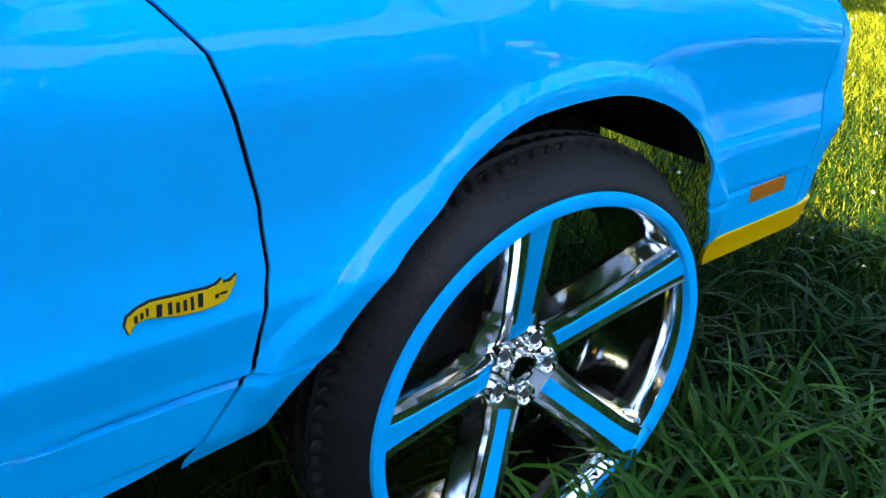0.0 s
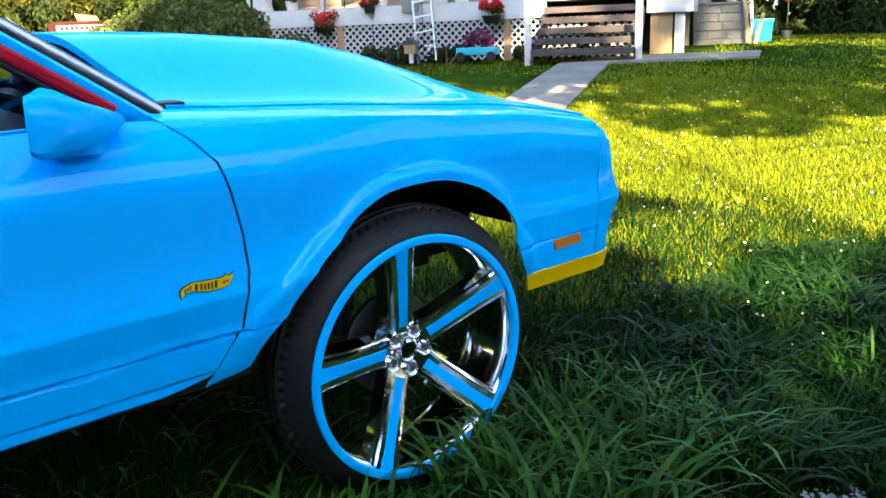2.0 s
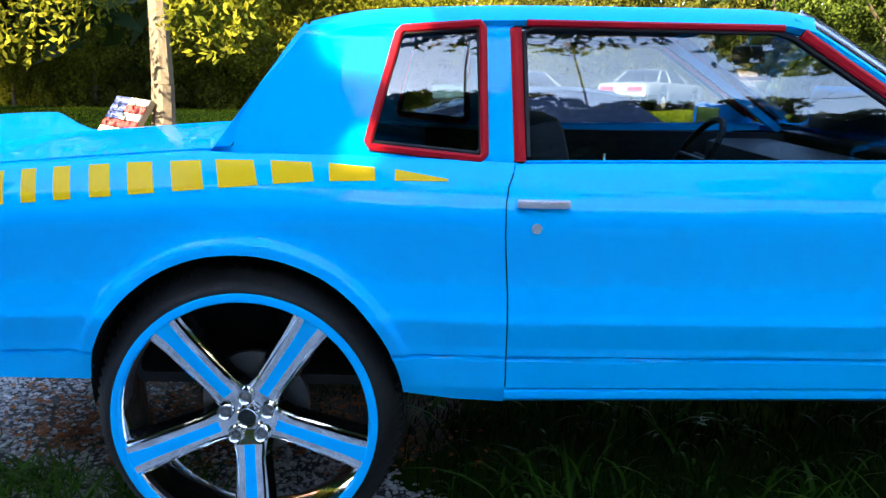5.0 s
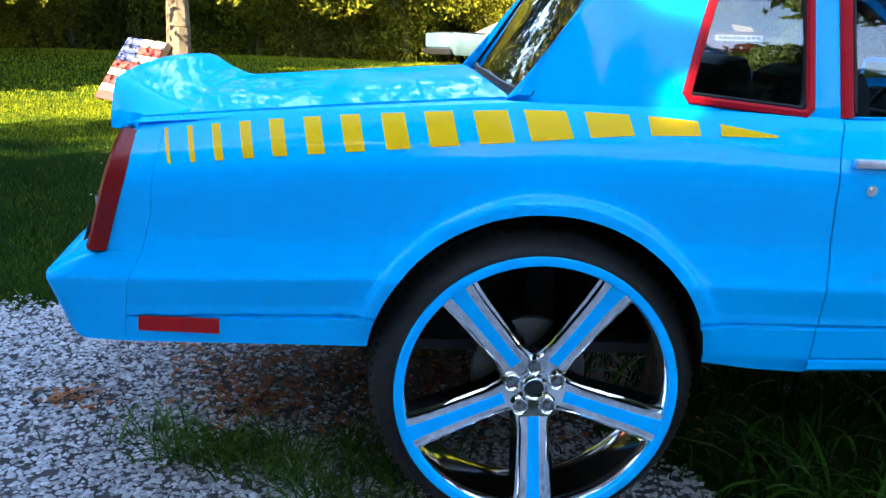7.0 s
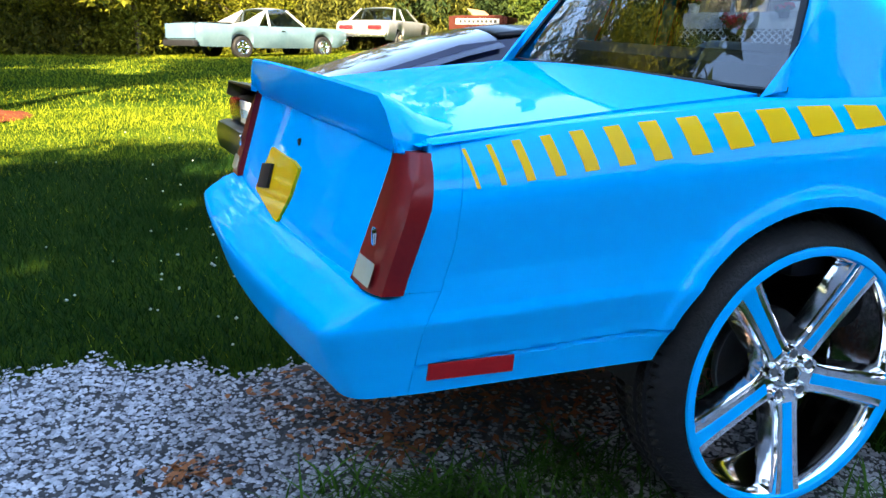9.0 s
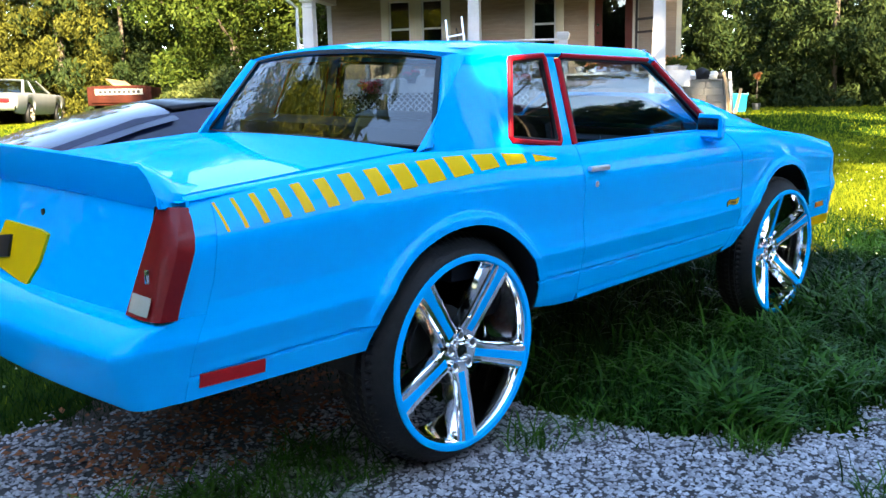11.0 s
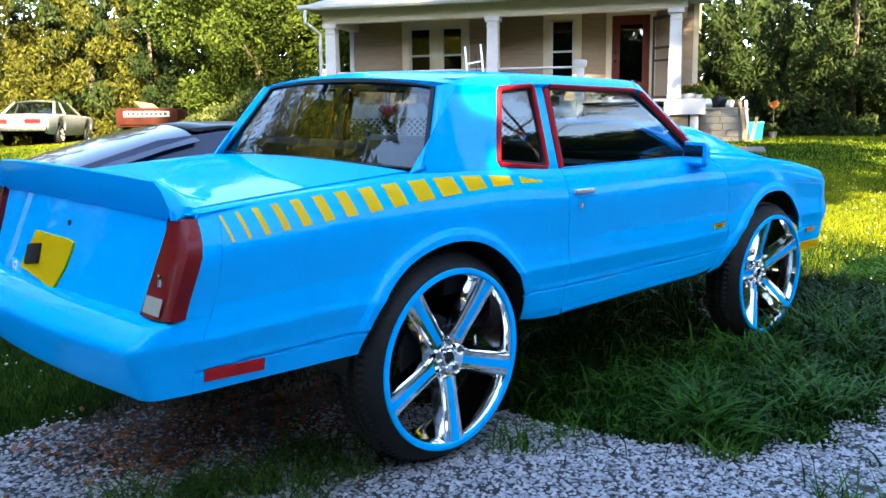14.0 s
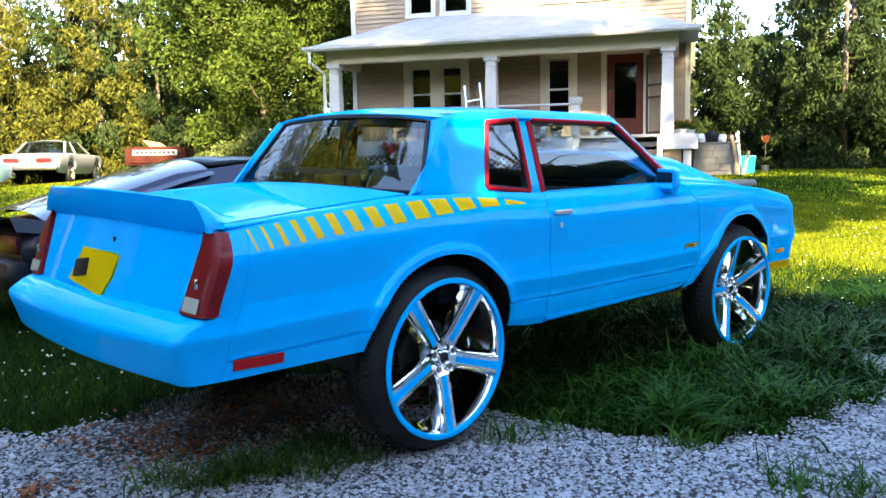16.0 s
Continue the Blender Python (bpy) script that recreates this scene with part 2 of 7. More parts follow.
def cyl(bm, p0, p1, r0, r1=None, seg=16, caps=True):
    p0, p1 = Vector(p0), Vector(p1)
    r1 = r0 if r1 is None else r1
    d = p1 - p0
    r = bmesh.ops.create_cone(bm, cap_ends=caps, segments=seg, radius1=r0, radius2=max(r1, 1e-4), depth=d.length)
    m = Matrix.Translation((p0 + p1) / 2) @ d.to_track_quat("Z", "Y").to_matrix().to_4x4()
    bmesh.ops.transform(bm, matrix=m, verts=r["verts"])
    return bm


def grid(bm, pts):
    """Quads over a table of points; degenerate ones vanish."""
    vs = [[bm.verts.new(p) for p in row] for row in pts]
    for i in range(len(vs) - 1):
        for j in range(len(vs[0]) - 1):
            bm.faces.new((vs[i][j], vs[i + 1][j], vs[i + 1][j + 1], vs[i][j + 1]))
    return vs


def clean(bm):
    bmesh.ops.remove_doubles(bm, verts=bm.verts, dist=0.0004)
    bmesh.ops.dissolve_degenerate(bm, dist=0.0003, edges=bm.edges)
    return bm


def sweep(bm, path, prof, closed=False):
    """Sweeps a closed profile [(a, b)] along a path, a to its side, b towards up."""
    rows = []
    n = len(path)
    pts = [Vector(p) for p in path]
    for i, p in enumerate(pts):
        a = pts[(i - 1) % n] if closed or i else p
        b = pts[(i + 1) % n] if closed or i < n - 1 else p
        t = (b - a).normalized()
        up = Vector((0, -1, 0)) if abs(t.y) < 0.9 else Vector((0, 0, 1))
        s = t.cross(up).normalized()
        u = s.cross(t).normalized()
        rows.append([p + s * q[0] + u * q[1] for q in prof] + [p + s * prof[0][0] + u * prof[0][1]])
    if closed:
        rows.append(rows[0])
    vs = grid(bm, rows)
    if not closed:
        for row in (vs[0], vs[-1]):
            try:
                bm.faces.new(row[:-1])
            except ValueError:
                pass
    return clean(bm)


def lerp(x, xs, ys):
    return float(np.interp(x, xs, ys))


def smooth01(t):
    t = max(0.0, min(1.0, t))
    return t * t * (3 - 2 * t)

# ---- the blue coupe ----
YC = 0.85          # centre line of the car
HUB_Z = 0.45
AXLES = (0.0, 2.743)
ARCH = ((-0.003, 0.485, 0.446), (2.70, 0.512, 0.455))   # x, z, radius of the wheel openings


# the front opening is squarer than a circle and leans forward
WARP = ((1.9, 2.228, 2.322, 2.412, 2.484, 2.545, 2.655, 2.79, 2.935, 3.03, 3.10, 3.14, 3.155, 3.195, 3.234, 3.6),
        (1.9, 2.2466, 2.279, 2.340, 2.391, 2.471, 2.61, 2.70, 2.854, 2.938, 3.005, 3.056, 3.105, 3.137, 3.149, 3.6))


def arch_x(x):
    return lerp(x, *WARP) if x > 1.9 else x


def z_top(x):
    return lerp(x, (-1.2, -1.0, -0.5, -0.12, 0.3, 0.6, 0.75, 1.2, 2.0, 2.6, 3.27, 3.6, 3.75), (1.097, 1.112, 1.158, 1.188, 1.192, 1.184, 1.177, 1.185, 1.198, 1.163, 1.110, 1.058, 1.03))


def line_shift(x):
    """The lower body lines climb towards the front."""
    return lerp(x, (-1.28, -1.06, -0.42, 0.42, 0.75, 1.8, 2.2, 2.4, 3.2, 3.6), (-0.030, -0.026, 0.008, 0.022, 0.017, 0.025, 0.031, 0.042, 0.056, 0.050))


def y_side(x, z):
    zt = z_top(x)
    zs = 0.76 + line_shift(x)
    zz = z - line_shift(x) if z < zs else 0.76 + (z - zs) * (1.185 - 0.76) / (zt - zs)
    off = lerp(zz, (0.48, 0.535, 0.622, 0.628, 0.636, 0.66, 0.725, 0.738, 0.76, 0.85, 0.95, 1.01, 1.05, 1.10, 1.15, 1.175, 1.19),
               (0.060, 0.036, 0.024, 0.034, 0.018, 0.017, 0.002, 0.0, 0.006, 0.014, 0.008, 0.004, 0.006, 0.024, 0.055, 0.075, 0.095))
    off -= 0.007 * smooth01((0.788 - z) / 0.014) * smooth01((x - 3.08) / 0.08)
    if zz > 1.0:
        off *= lerp(x, (2.0, 2.7), (1.0, 0.45))
    if zz < 0.73:
        off *= lerp(x, (2.9, 3.2), (1.0, 0.45))
    tap = lerp(x, (-1.3, -1.05, -0.8, -0.4, 0.0, 0.5, 2.9, 3.3, 3.6, 3.75), (0.115, 0.085, 0.066, 0.033, 0.01, 0.0, 0.0, 0.016, 0.022, 0.03))
    y = -0.06 + off + tap
    for ax, az, ar in ARCH:
        r = math.hypot(arch_x(x) - ax, z - az)
        fade = smooth01((z - 0.53) / 0.14)
        y -= fade * (0.014 * (1 - smooth01((r - ar - 0.030) / 0.016)) + 0.012 * math.exp(-(max(0.0, r - ar - 0.012) / 0.045) ** 2))
    return y


def x_seam(z):
    """Rear edge of the front fender, front edge of the door."""
    return lerp(z, (0.50, 0.54, 0.675, 0.733, 0.82, 0.906, 1.015, 1.094, 1.15, 1.195, 1.215), (2.09, 2.115, 2.204, 2.213, 2.230, 2.224, 2.198, 2.174, 2.125, 2.066, 2.04))


def x_rear_seam(z):
    """Rear edge of the door."""
    return lerp(z, (0.55, 0.83, 0.99, 1.075, 1.12, 1.165), (0.725, 0.721, 0.710, 0.710, 0.717, 0.735))


def x_tail_seam(z):
    """Where the bumper cover and the lamp filler meet the quarter panel."""
    return lerp(z, (0.53, 0.70, 0.79, 0.885, 0.985, 1.09), (-1.083, -1.058, -1.014, -0.988, -0.977, -0.957))


def z_low(x):
    z = lerp(x, (-1.3, -1.08, -0.75, -0.45, 0.44, 0.58, 0.72, 2.05, 2.12, 2.21, 2.24, 3.19, 3.235, 3.30, 3.75), (0.535, 0.531, 0.540, 0.549, 0.534, 0.514, 0.507, 0.528, 0.530, 0.546, 0.56, 0.60, 0.570, 0.560, 0.560))
    for ax, az, ar in ARCH:
        d = ar * ar - (arch_x(x) - ax) ** 2
        if d > 0:
            z = max(z, az + math.sqrt(d))
    return z


def columns(a, b, step=0.014):
    xs = list(np.arange(a, b, step)) + [b]
    for ax, _, ar in ARCH:
        xs += [lerp(ax + ar * math.cos(t), WARP[1], WARP[0]) if ax > 1 else ax + ar * math.cos(t) for t in np.linspace(0, math.pi, 61)]
    return sorted({round(x, 4) for x in xs if a <= x <= b})


Z_ROWS = sorted({round(float(z), 4) for z in [*np.arange(0.50, 0.83, 0.0065), *np.arange(0.83, 1.22, 0.0125)]})


def side_panel(a, b, x_of=lambda x, z: x, low=z_low, high=z_top, inset=0.0, top=None):
    """A body side panel between x = a and b; its top can roll inwards to the line top(x) = (y, z)."""
    bm = bmesh.new()
    rows = []
    for x0 in columns(a, b):
        lo, hi = low(x0), high(x0)
        row = []
        for z0 in Z_ROWS:
            z = min(max(z0, lo), hi)
            x = x_of(x0, z)
            row.append((x, y_side(x, z) + inset, z))
        if top:
            x = x_of(x0, hi)
            y1 = y_side(x, hi) + inset
            y2, z2 = top(x)
            for f in (0.15, 0.4, 1.0):
                row.append((x, y1 + (y2 - y1) * f, hi + (z2 - hi) * math.sin(f * math.pi / 2)))
        rows.append(row)
    grid(bm, rows)
    return clean(bm)


def mirrored(bm):
    """The same piece on the other side of the car."""
    c = bm.copy()
    for v in c.verts:
        v.co.y = 2 * YC - v.co.y
    bmesh.ops.reverse_faces(c, faces=c.faces)
    return c


def shell(ob, thick=0.006):
    """Gives a panel its sheet-metal thickness, inwards."""
    md = ob.modifiers.new("sheet", "SOLIDIFY")
    md.thickness, md.offset = thick, -1
    return ob


def out(bm, to=(1.2, YC, 0.8)):
    """Turns the faces of an open sheet away from the car's inside."""
    c = Vector(to)
    bm.normal_update()
    s = sum((f.normal.dot(f.calc_center_median() - c) * f.calc_area() for f in bm.faces))
    if s < 0:
        bmesh.ops.reverse_faces(bm, faces=bm.faces)
    return bm


def sheet(name, bm, material, parent, label="", thick=0.006):
    me = bpy.data.meshes.new(name)
    out(bm)
    bm.to_mesh(me)
    rim = [e.index for e in bm.edges if e.is_boundary] if thick else []
    bm.free()
    finish(name, me, material)
    for k in rim:
        me.edges[k].use_edge_sharp = True
    ob = new(name, me)
    ob.parent = parent
    if label:
        tagged(ob, label)
    return shell(ob, thick) if thick else ob


def both(name, bm, material, parent, label="", thick=0.006):
    m = mirrored(bm)
    return sheet(name, bm, material, parent, label, thick), sheet(name, m, material, parent, label, thick)


car = empty("coupe", pose(0, 0, 0, 2.0, 0, 0), "bright sky-blue lifted two-door coupe on huge chrome wheels, parked on grass", "car")

# body sides
quarter, _ = both("quarter_panel", side_panel(-1.09, 0.7185, lambda x, z: max(x, x_tail_seam(z) + 0.0008) if x < 0 else x + (x_rear_seam(z) - 0.7205) * smooth01((x - 0.45) / 0.25)), BLUE, car)
door, far_door = both("door", side_panel(0.7225, 2.24, lambda x, z: min(x + (x_rear_seam(z) - 0.7205) * smooth01((1.0 - x) / 0.25), x_seam(z) - 0.0035), low=lambda x: lerp(x, (0.72, 1.0, 2.0), (0.556, 0.559, 0.573))), BLUE, car)
fender, _ = both("front_fender", side_panel(2.0, 3.597, lambda x, z: max(x, x_seam(z) + 0.0035),
                 top=lambda x: (0.125, z_top(x) + 0.018)), BLUE, car)


def rocker():
    bm = bmesh.new()
    rows = []
    for x in np.linspace(0.722, 2.23, 34):
        g = 1 - smooth01((x - 1.98) / 0.25)
        zt = lerp(x, (0.72, 1.0, 2.0), (0.552, 0.555, 0.569))
        zb = lerp(x, (0.72, 1.2, 2.1), (0.505, 0.513, 0.526))
        rows.append([(x, y_side(x, 0.55) + d + 0.012 * (1 - g), zt - (zt - zb) * f * (0.2 + 0.8 * g)) for d, f in ((0.012, 0.0), (-0.004, 0.14), (-0.002, 0.6), (0.02, 0.92), (0.06, 1.0))])
    grid(bm, rows)
    return bm


both("rocker_panel", rocker(), BLUE, car)

# dark inside behind the gaps, floor and wheel housings
bm = side_panel(0.46, 2.26, low=lambda x: 0.50, high=lambda x: z_top(x) - 0.03, inset=0.045)
both("inner_side", bm, BLACK, car, thick=0)
bm = side_panel(-1.04, -0.45, low=lambda x: 0.57, high=lambda x: z_top(x) - 0.03, inset=0.045)
both("inner_quarter", bm, BLUE, car, thick=0)
bm = boxes((-0.45, 2.3, 0.12, 1.58, 0.50, 0.53), (2.3, 3.3, 0.55, 1.15, 0.48, 0.52), (-1.1, -0.45, 0.15, 1.55, 0.56, 0.59))
part("floor_pan", bm, BLACK, car)
bm = boxes((2.10, 2.16, 0.1, 1.6, 0.5, 1.17))
part("firewall", bm, BLACK, car)
bm = boxes((2.25, 3.1, 0.52, 1.18, 0.62, 1.08), bevel=0.06)
part("engine_block", bm, BLACK, car)
bm = bmesh.new()
cyl(bm, (0, 0.15, HUB_Z), (0, 1.55, HUB_Z), 0.045)
cyl(bm, (0, 0.72, HUB_Z), (0, 0.98, HUB_Z), 0.14)
part("rear_axle", bm, BLACK, car)
for ys in (0.33, 1.37):
    for xs_, r_ in ((2.72, 0.05), (0.06, 0.045)):
        bm = bmesh.new()
        cyl(bm, (xs_, ys, 0.42), (xs_, ys, 0.97), r_)
        part("shock_absorber", bm, BLACK, car)


def housing(ax, az, ar, span):
    bm = bmesh.new()
    rows = []
    for t in np.linspace(radians(span[0]), radians(span[1]), 26):
        c, s = math.cos(t) * (ar + 0.012), math.sin(t) * (ar + 0.012)
        xw = lerp(ax + c, WARP[1], WARP[0]) if ax > 1 else ax + c
        rows.append([(xw, y, az + s) for y in (y_side(xw, az + s) + 0.022, 0.1, 0.3, 0.42)])
    vs = grid(bm, rows)
    return bm


both("wheel_housing", housing(*ARCH[0], (-4, 184)), BLACK, car, thick=0)
both("wheel_housing", housing(*ARCH[1], (35, 166)), BLACK, car, thick=0)
bm = boxes((-0.47, 0.47, 0.42, 0.43, 0.5, 0.95))
both("housing_wall", bm, BLACK, car, thick=0)
bm = boxes((2.22, 3.40, 0.42, 0.43, 0.56, 1.0))
both("housing_wall", bm, BLACK, car, thick=0)

# hood with a tall cowl bulge


def hood_z(x, y):
    base = z_top(x) + 0.022
    zc = lerp(x, (2.08, 2.4, 2.77, 3.0, 3.23, 3.4, 3.53, 3.7, 3.82), (1.372, 1.364, 1.334, 1.283, 1.210, 1.150, 1.105, 1.055, 1.025))
    d = abs(y - YC)
    side = smooth01((0.70 - d) / 0.42)
    return base + max(0.0, zc - base) * side + 0.012 * (1 - (d / 0.72) ** 2)


bm = bmesh.new()
rows = []
for x in [*np.arange(2.10, 3.70, 0.04), 3.70]:
    row = []
    for d in np.linspace(-0.717, 0.717, 49):
        y = YC + d
        xx = x + (0.10 * (1 - (d / 0.72) ** 2) if x > 3.4 else 0) * (x - 3.4) / 0.3 + (0.05 * (d / 0.72) ** 2 - 0.12 * max(0.0, 1 - (d / 0.6) ** 2)) * max(0.0, (2.3 - x) / 0.2)
        row.append((xx, y, hood_z(min(x, 3.75), y)))
    rows.append(row)
grid(bm, rows)
sheet("hood", bm, BLUE, car, "blue hood with a tall raised cowl bulge", 0.02)

# front clip: bumper cover, yellow air dam, grille


def corner_loops(zs, side_y, end_x, r, xs0, sign, inset=0.0, n=7):
    """Loops round the end of the car, one a height: along the near side, round a corner, across to the far side."""
    rows = []
    for z in zs:
        ys, xe = side_y(z) + inset, end_x(z)
        half = []
        for k in range(5):
            f = k / 5
            x = xs0 + (xe - sign * r - xs0) * f
            half.append((x, y_side(x, z) * (1 - f ** 2) + ys * f ** 2 + inset * (1 - f ** 2)))
        for k in range(n):
            a = math.pi / 2 * k / (n - 1)
            half.append((xe - sign * r + sign * r * math.sin(a), ys + r - r * math.cos(a)))
        for k in range(1, 9):
            y = ys + r + (YC - ys - r) * k / 8
            half.append((xe + sign * 0.055 * (1 - ((YC - y) / (YC - ys - r)) ** 2), y))
        full = half + [(x, 2 * YC - y) for x, y in reversed(half[:-1])]
        rows.append([(x, y, z) for x, y in full])
    return rows


FRONT_Z = (0.535, 0.56, 0.578, 0.606, 0.63, 0.70, 0.76, 0.772, 0.79, 0.85, 0.92, 0.98, 1.02, 1.04, 1.05)


def front_x(z):
    return lerp(z, (0.53, 0.60, 0.66, 0.772, 0.79, 0.9, 1.0, 1.03, 1.05), (3.70, 3.705, 3.70, 3.75, 3.748, 3.715, 3.68, 3.66, 3.62))


bm = bmesh.new()
rows = corner_loops([z for z in FRONT_Z if z >= 0.57], lambda z: y_side(3.6, z) + 0.012, front_x, 0.04, 3.602, 1)
grid(bm, [[(x, y, z + max(0.0, 0.68 - z) * smooth01((min(y, 2 * YC - y) - 0.05) / 0.2)) for x, y, z in row] for row in rows])
clean(bm)
sheet("front_bumper_cover", bm, BLUE, car, "blue painted front bumper cover", 0.008)
bm = bmesh.new()
low_rows = []
for z in (0.522, 0.54, 0.562, 0.582):
    row = [(x, y_side(x, z) - 0.004, z) for x in np.linspace(3.257 - 0.3 * (z - 0.522), 3.59, 8)]
    loop = corner_loops([z], lambda q: y_side(3.6, q) + 0.010, lambda q: front_x(q) + 0.004, 0.04, 3.61, 1, inset=-0.004)[0]
    low_rows.append(row + loop[:14])
grid(bm, low_rows)
both("air_dam", clean(bm), YELLOW, car, "yellow painted lower air dam", 0.01)
bm = boxes((3.60, 3.68, 0.30, 1.40, 0.80, 1.0), bevel=0.02)
part("grille", bm, SEAL, car)


def on_side(pts, proud, thick=0.004):
    """A flat piece laid on the body side, from corners (x, z)."""
    bm = bmesh.new()
    f = [bm.verts.new((x, y_side(x, z) - proud, z)) for x, z in pts]
    b = [bm.verts.new((x, y_side(x, z) - proud + thick + 0.002, z)) for x, z in pts]
    n = len(pts)
    bm.faces.new(f)
    bm.faces.new(b[::-1])
    for i in range(n):
        bm.faces.new((f[i], b[i], b[(i + 1) % n], f[(i + 1) % n]))
    return bm


def both_parts(name, bm, material, parent, label=""):
    m = mirrored(bm)
    return part(name, bm, material, parent, label, smooth=False), part(name, m, material, parent, label, smooth=False)


both_parts("side_marker_lamp", on_side(((3.374, 0.645), (3.509, 0.647), (3.506, 0.680), (3.368, 0.678)), 0.006), AMBER, car, "amber front side marker")


# doors: handle, lock, badge


def handle():
    bm = bmesh.new()
    box(bm, 0.738, 0.878, -0.022, 0.002, 1.070, 1.092, 0.006)
    return bm


for src, mir in ((door, False), (far_door, True)):
    bm = handle()
    bmesh.ops.translate(bm, vec=(0, y_side(0.81, 1.08) - 0.004, 0), verts=bm.verts)
    bm = mirrored(bm) if mir else bm
    part("door_handle", bm, HANDLE, src, "chrome door handle")
    bm = bmesh.new()
    yl = y_side(0.792, 1.015)
    cyl(bm, (0.792, yl + 0.01, 1.015), (0.792, yl - 0.006, 1.015), 0.0165, 0.014, 20)
    cyl(bm, (0.792, yl - 0.006, 1.015), (0.792, yl - 0.009, 1.015), 0.007, 0.007, 12)
    bm = mirrored(bm) if mir else bm
    part("door_lock", bm, CHROME, src, "round chrome door lock")


def flame_outline():
    """Outline of the flame badge, unit length."""
    top = [(0.02, -0.04), (-0.01, 0.16), (0.02, 0.34), (0.11, 0.46), (0.24, 0.54), (0.50, 0.51), (0.74, 0.48), (0.82, 0.51), (0.88, 0.60), (0.88, 0.51), (0.95, 0.51), (1.02, 0.60)]
    low = [(1.00, 0.42), (0.95, 0.25), (0.90, 0.12), (0.80, 0.06), (0.68, 0.03), (0.47, 0.06), (0.31, 0.14), (0.19, 0.19), (0.10, 0.16), (0.05, 0.06)]
    return top + low


BX, BZ, BL = 2.046, 0.789, 0.137


def badge(inset, proud):
    bm = bmesh.new()
    pts = [Vector((BX + a * BL, BZ + b * BL * 0.45)) for a, b in flame_outline()]
    n = len(pts)
    vs, bs = [], []
    for i in range(n):
        d = (pts[(i + 1) % n] - pts[i - 1]).normalized()
        p = pts[i] + Vector((d.y, -d.x)) * inset
        y = y_side(p.x, p.y)
        vs.append(bm.verts.new((p.x, y - proud, p.y)))
        bs.append(bm.verts.new((p.x, y + 0.003, p.y)))
    bm.faces.new(vs)
    for i in range(n):
        j = (i + 1) % n
        bm.faces.new((vs[i], bs[i], bs[j], vs[j]))
    bmesh.ops.triangulate(bm, faces=bm.faces)
    return bm


badge_back = part("badge", badge(0.0, 0.004), SEAL, door, "small flame-shaped emblem, yellow with dark edge", smooth=False)
part("badge_face", badge(0.0019, 0.0065), YELLOW, badge_back, "yellow flame face", smooth=False)
for a, b, w, h in ((0.075, 0.21, 0.045, 0.13), (0.13, 0.25, 0.04, 0.12), (0.18, 0.28, 0.035, 0.15), (0.265, 0.20, 0.075, 0.24), (0.365, 0.18, 0.055, 0.24), (0.435, 0.17, 0.05, 0.21),
                   (0.50, 0.165, 0.05, 0.22), (0.565, 0.14, 0.045, 0.27), (0.63, 0.15, 0.07, 0.28), (0.79, 0.24, 0.05, 0.08), (0.83, 0.29, 0.11, 0.04)):
    x0, z0 = BX + a * BL, BZ + b * BL * 0.45
    bm = bmesh.new()
    for d in (0.0025, 0.0012):
        vs = [bm.verts.new((x, y_side(x, z) - 0.0065 - 0.0014 + d - 0.0012, z)) for x, z in ((x0, z0), (x0 + w * BL * 0.62, z0), (x0 + w * BL * 0.8, z0 + h * BL * 0.45), (x0 + w * BL * 0.15, z0 + h * BL * 0.45))]
        bm.faces.new(vs)
    part("badge_mark", bm, SEAL, badge_back, smooth=False)

# yellow stripes along the quarter
STRIPE_X = (0.414, 0.236, 0.079, -0.070, -0.194, -0.314, -0.420, -0.520, -0.611, -0.697, -0.770, -0.839, -0.900, -0.957)
STRIPE_W = (0.142, 0.123, 0.109, 0.103, 0.084, 0.070, 0.058, 0.048, 0.042, 0.036, 0.027, 0.021, 0.013, 0.009)


def stripe_top(x):
    return lerp(x, (-0.957, -0.839, -0.697, -0.52, -0.314, -0.07, 0.08, 0.236, 0.414, 0.56), (1.094, 1.109, 1.126, 1.144, 1.161, 1.175, 1.176, 1.172, 1.160, 1.137))


def stripe_low(x):
    return lerp(x, (-0.945, -0.82, -0.66, -0.475, -0.245, 0.03, 0.185, 0.36, 0.555), (1.014, 1.028, 1.046, 1.065, 1.088, 1.114, 1.126, 1.131, 1.132))


for sx, sw in zip(STRIPE_X, STRIPE_W):
    bm = bmesh.new()
    rows = []
    for f in np.linspace(0, 1, 5):
        xt = sx + sw * f
        lean = 0.018 * (1 - smooth01((sx + 0.1) / 0.5))
        rows.append([(xt + lean * g, y_side(xt + lean * g, z) - 0.0025, z) for g, z in
                     ((h, stripe_top(xt) + (stripe_low(xt) - stripe_top(xt)) * h) for h in np.linspace(0, 1, 5))])
    grid(bm, rows)
    sheet("yellow_stripe", clean(bm), YELLOW, quarter, "yellow vinyl stripe", 0)

# greenhouse


def y_glass(z):
    return 0.035 + (z - 1.17) * 0.27


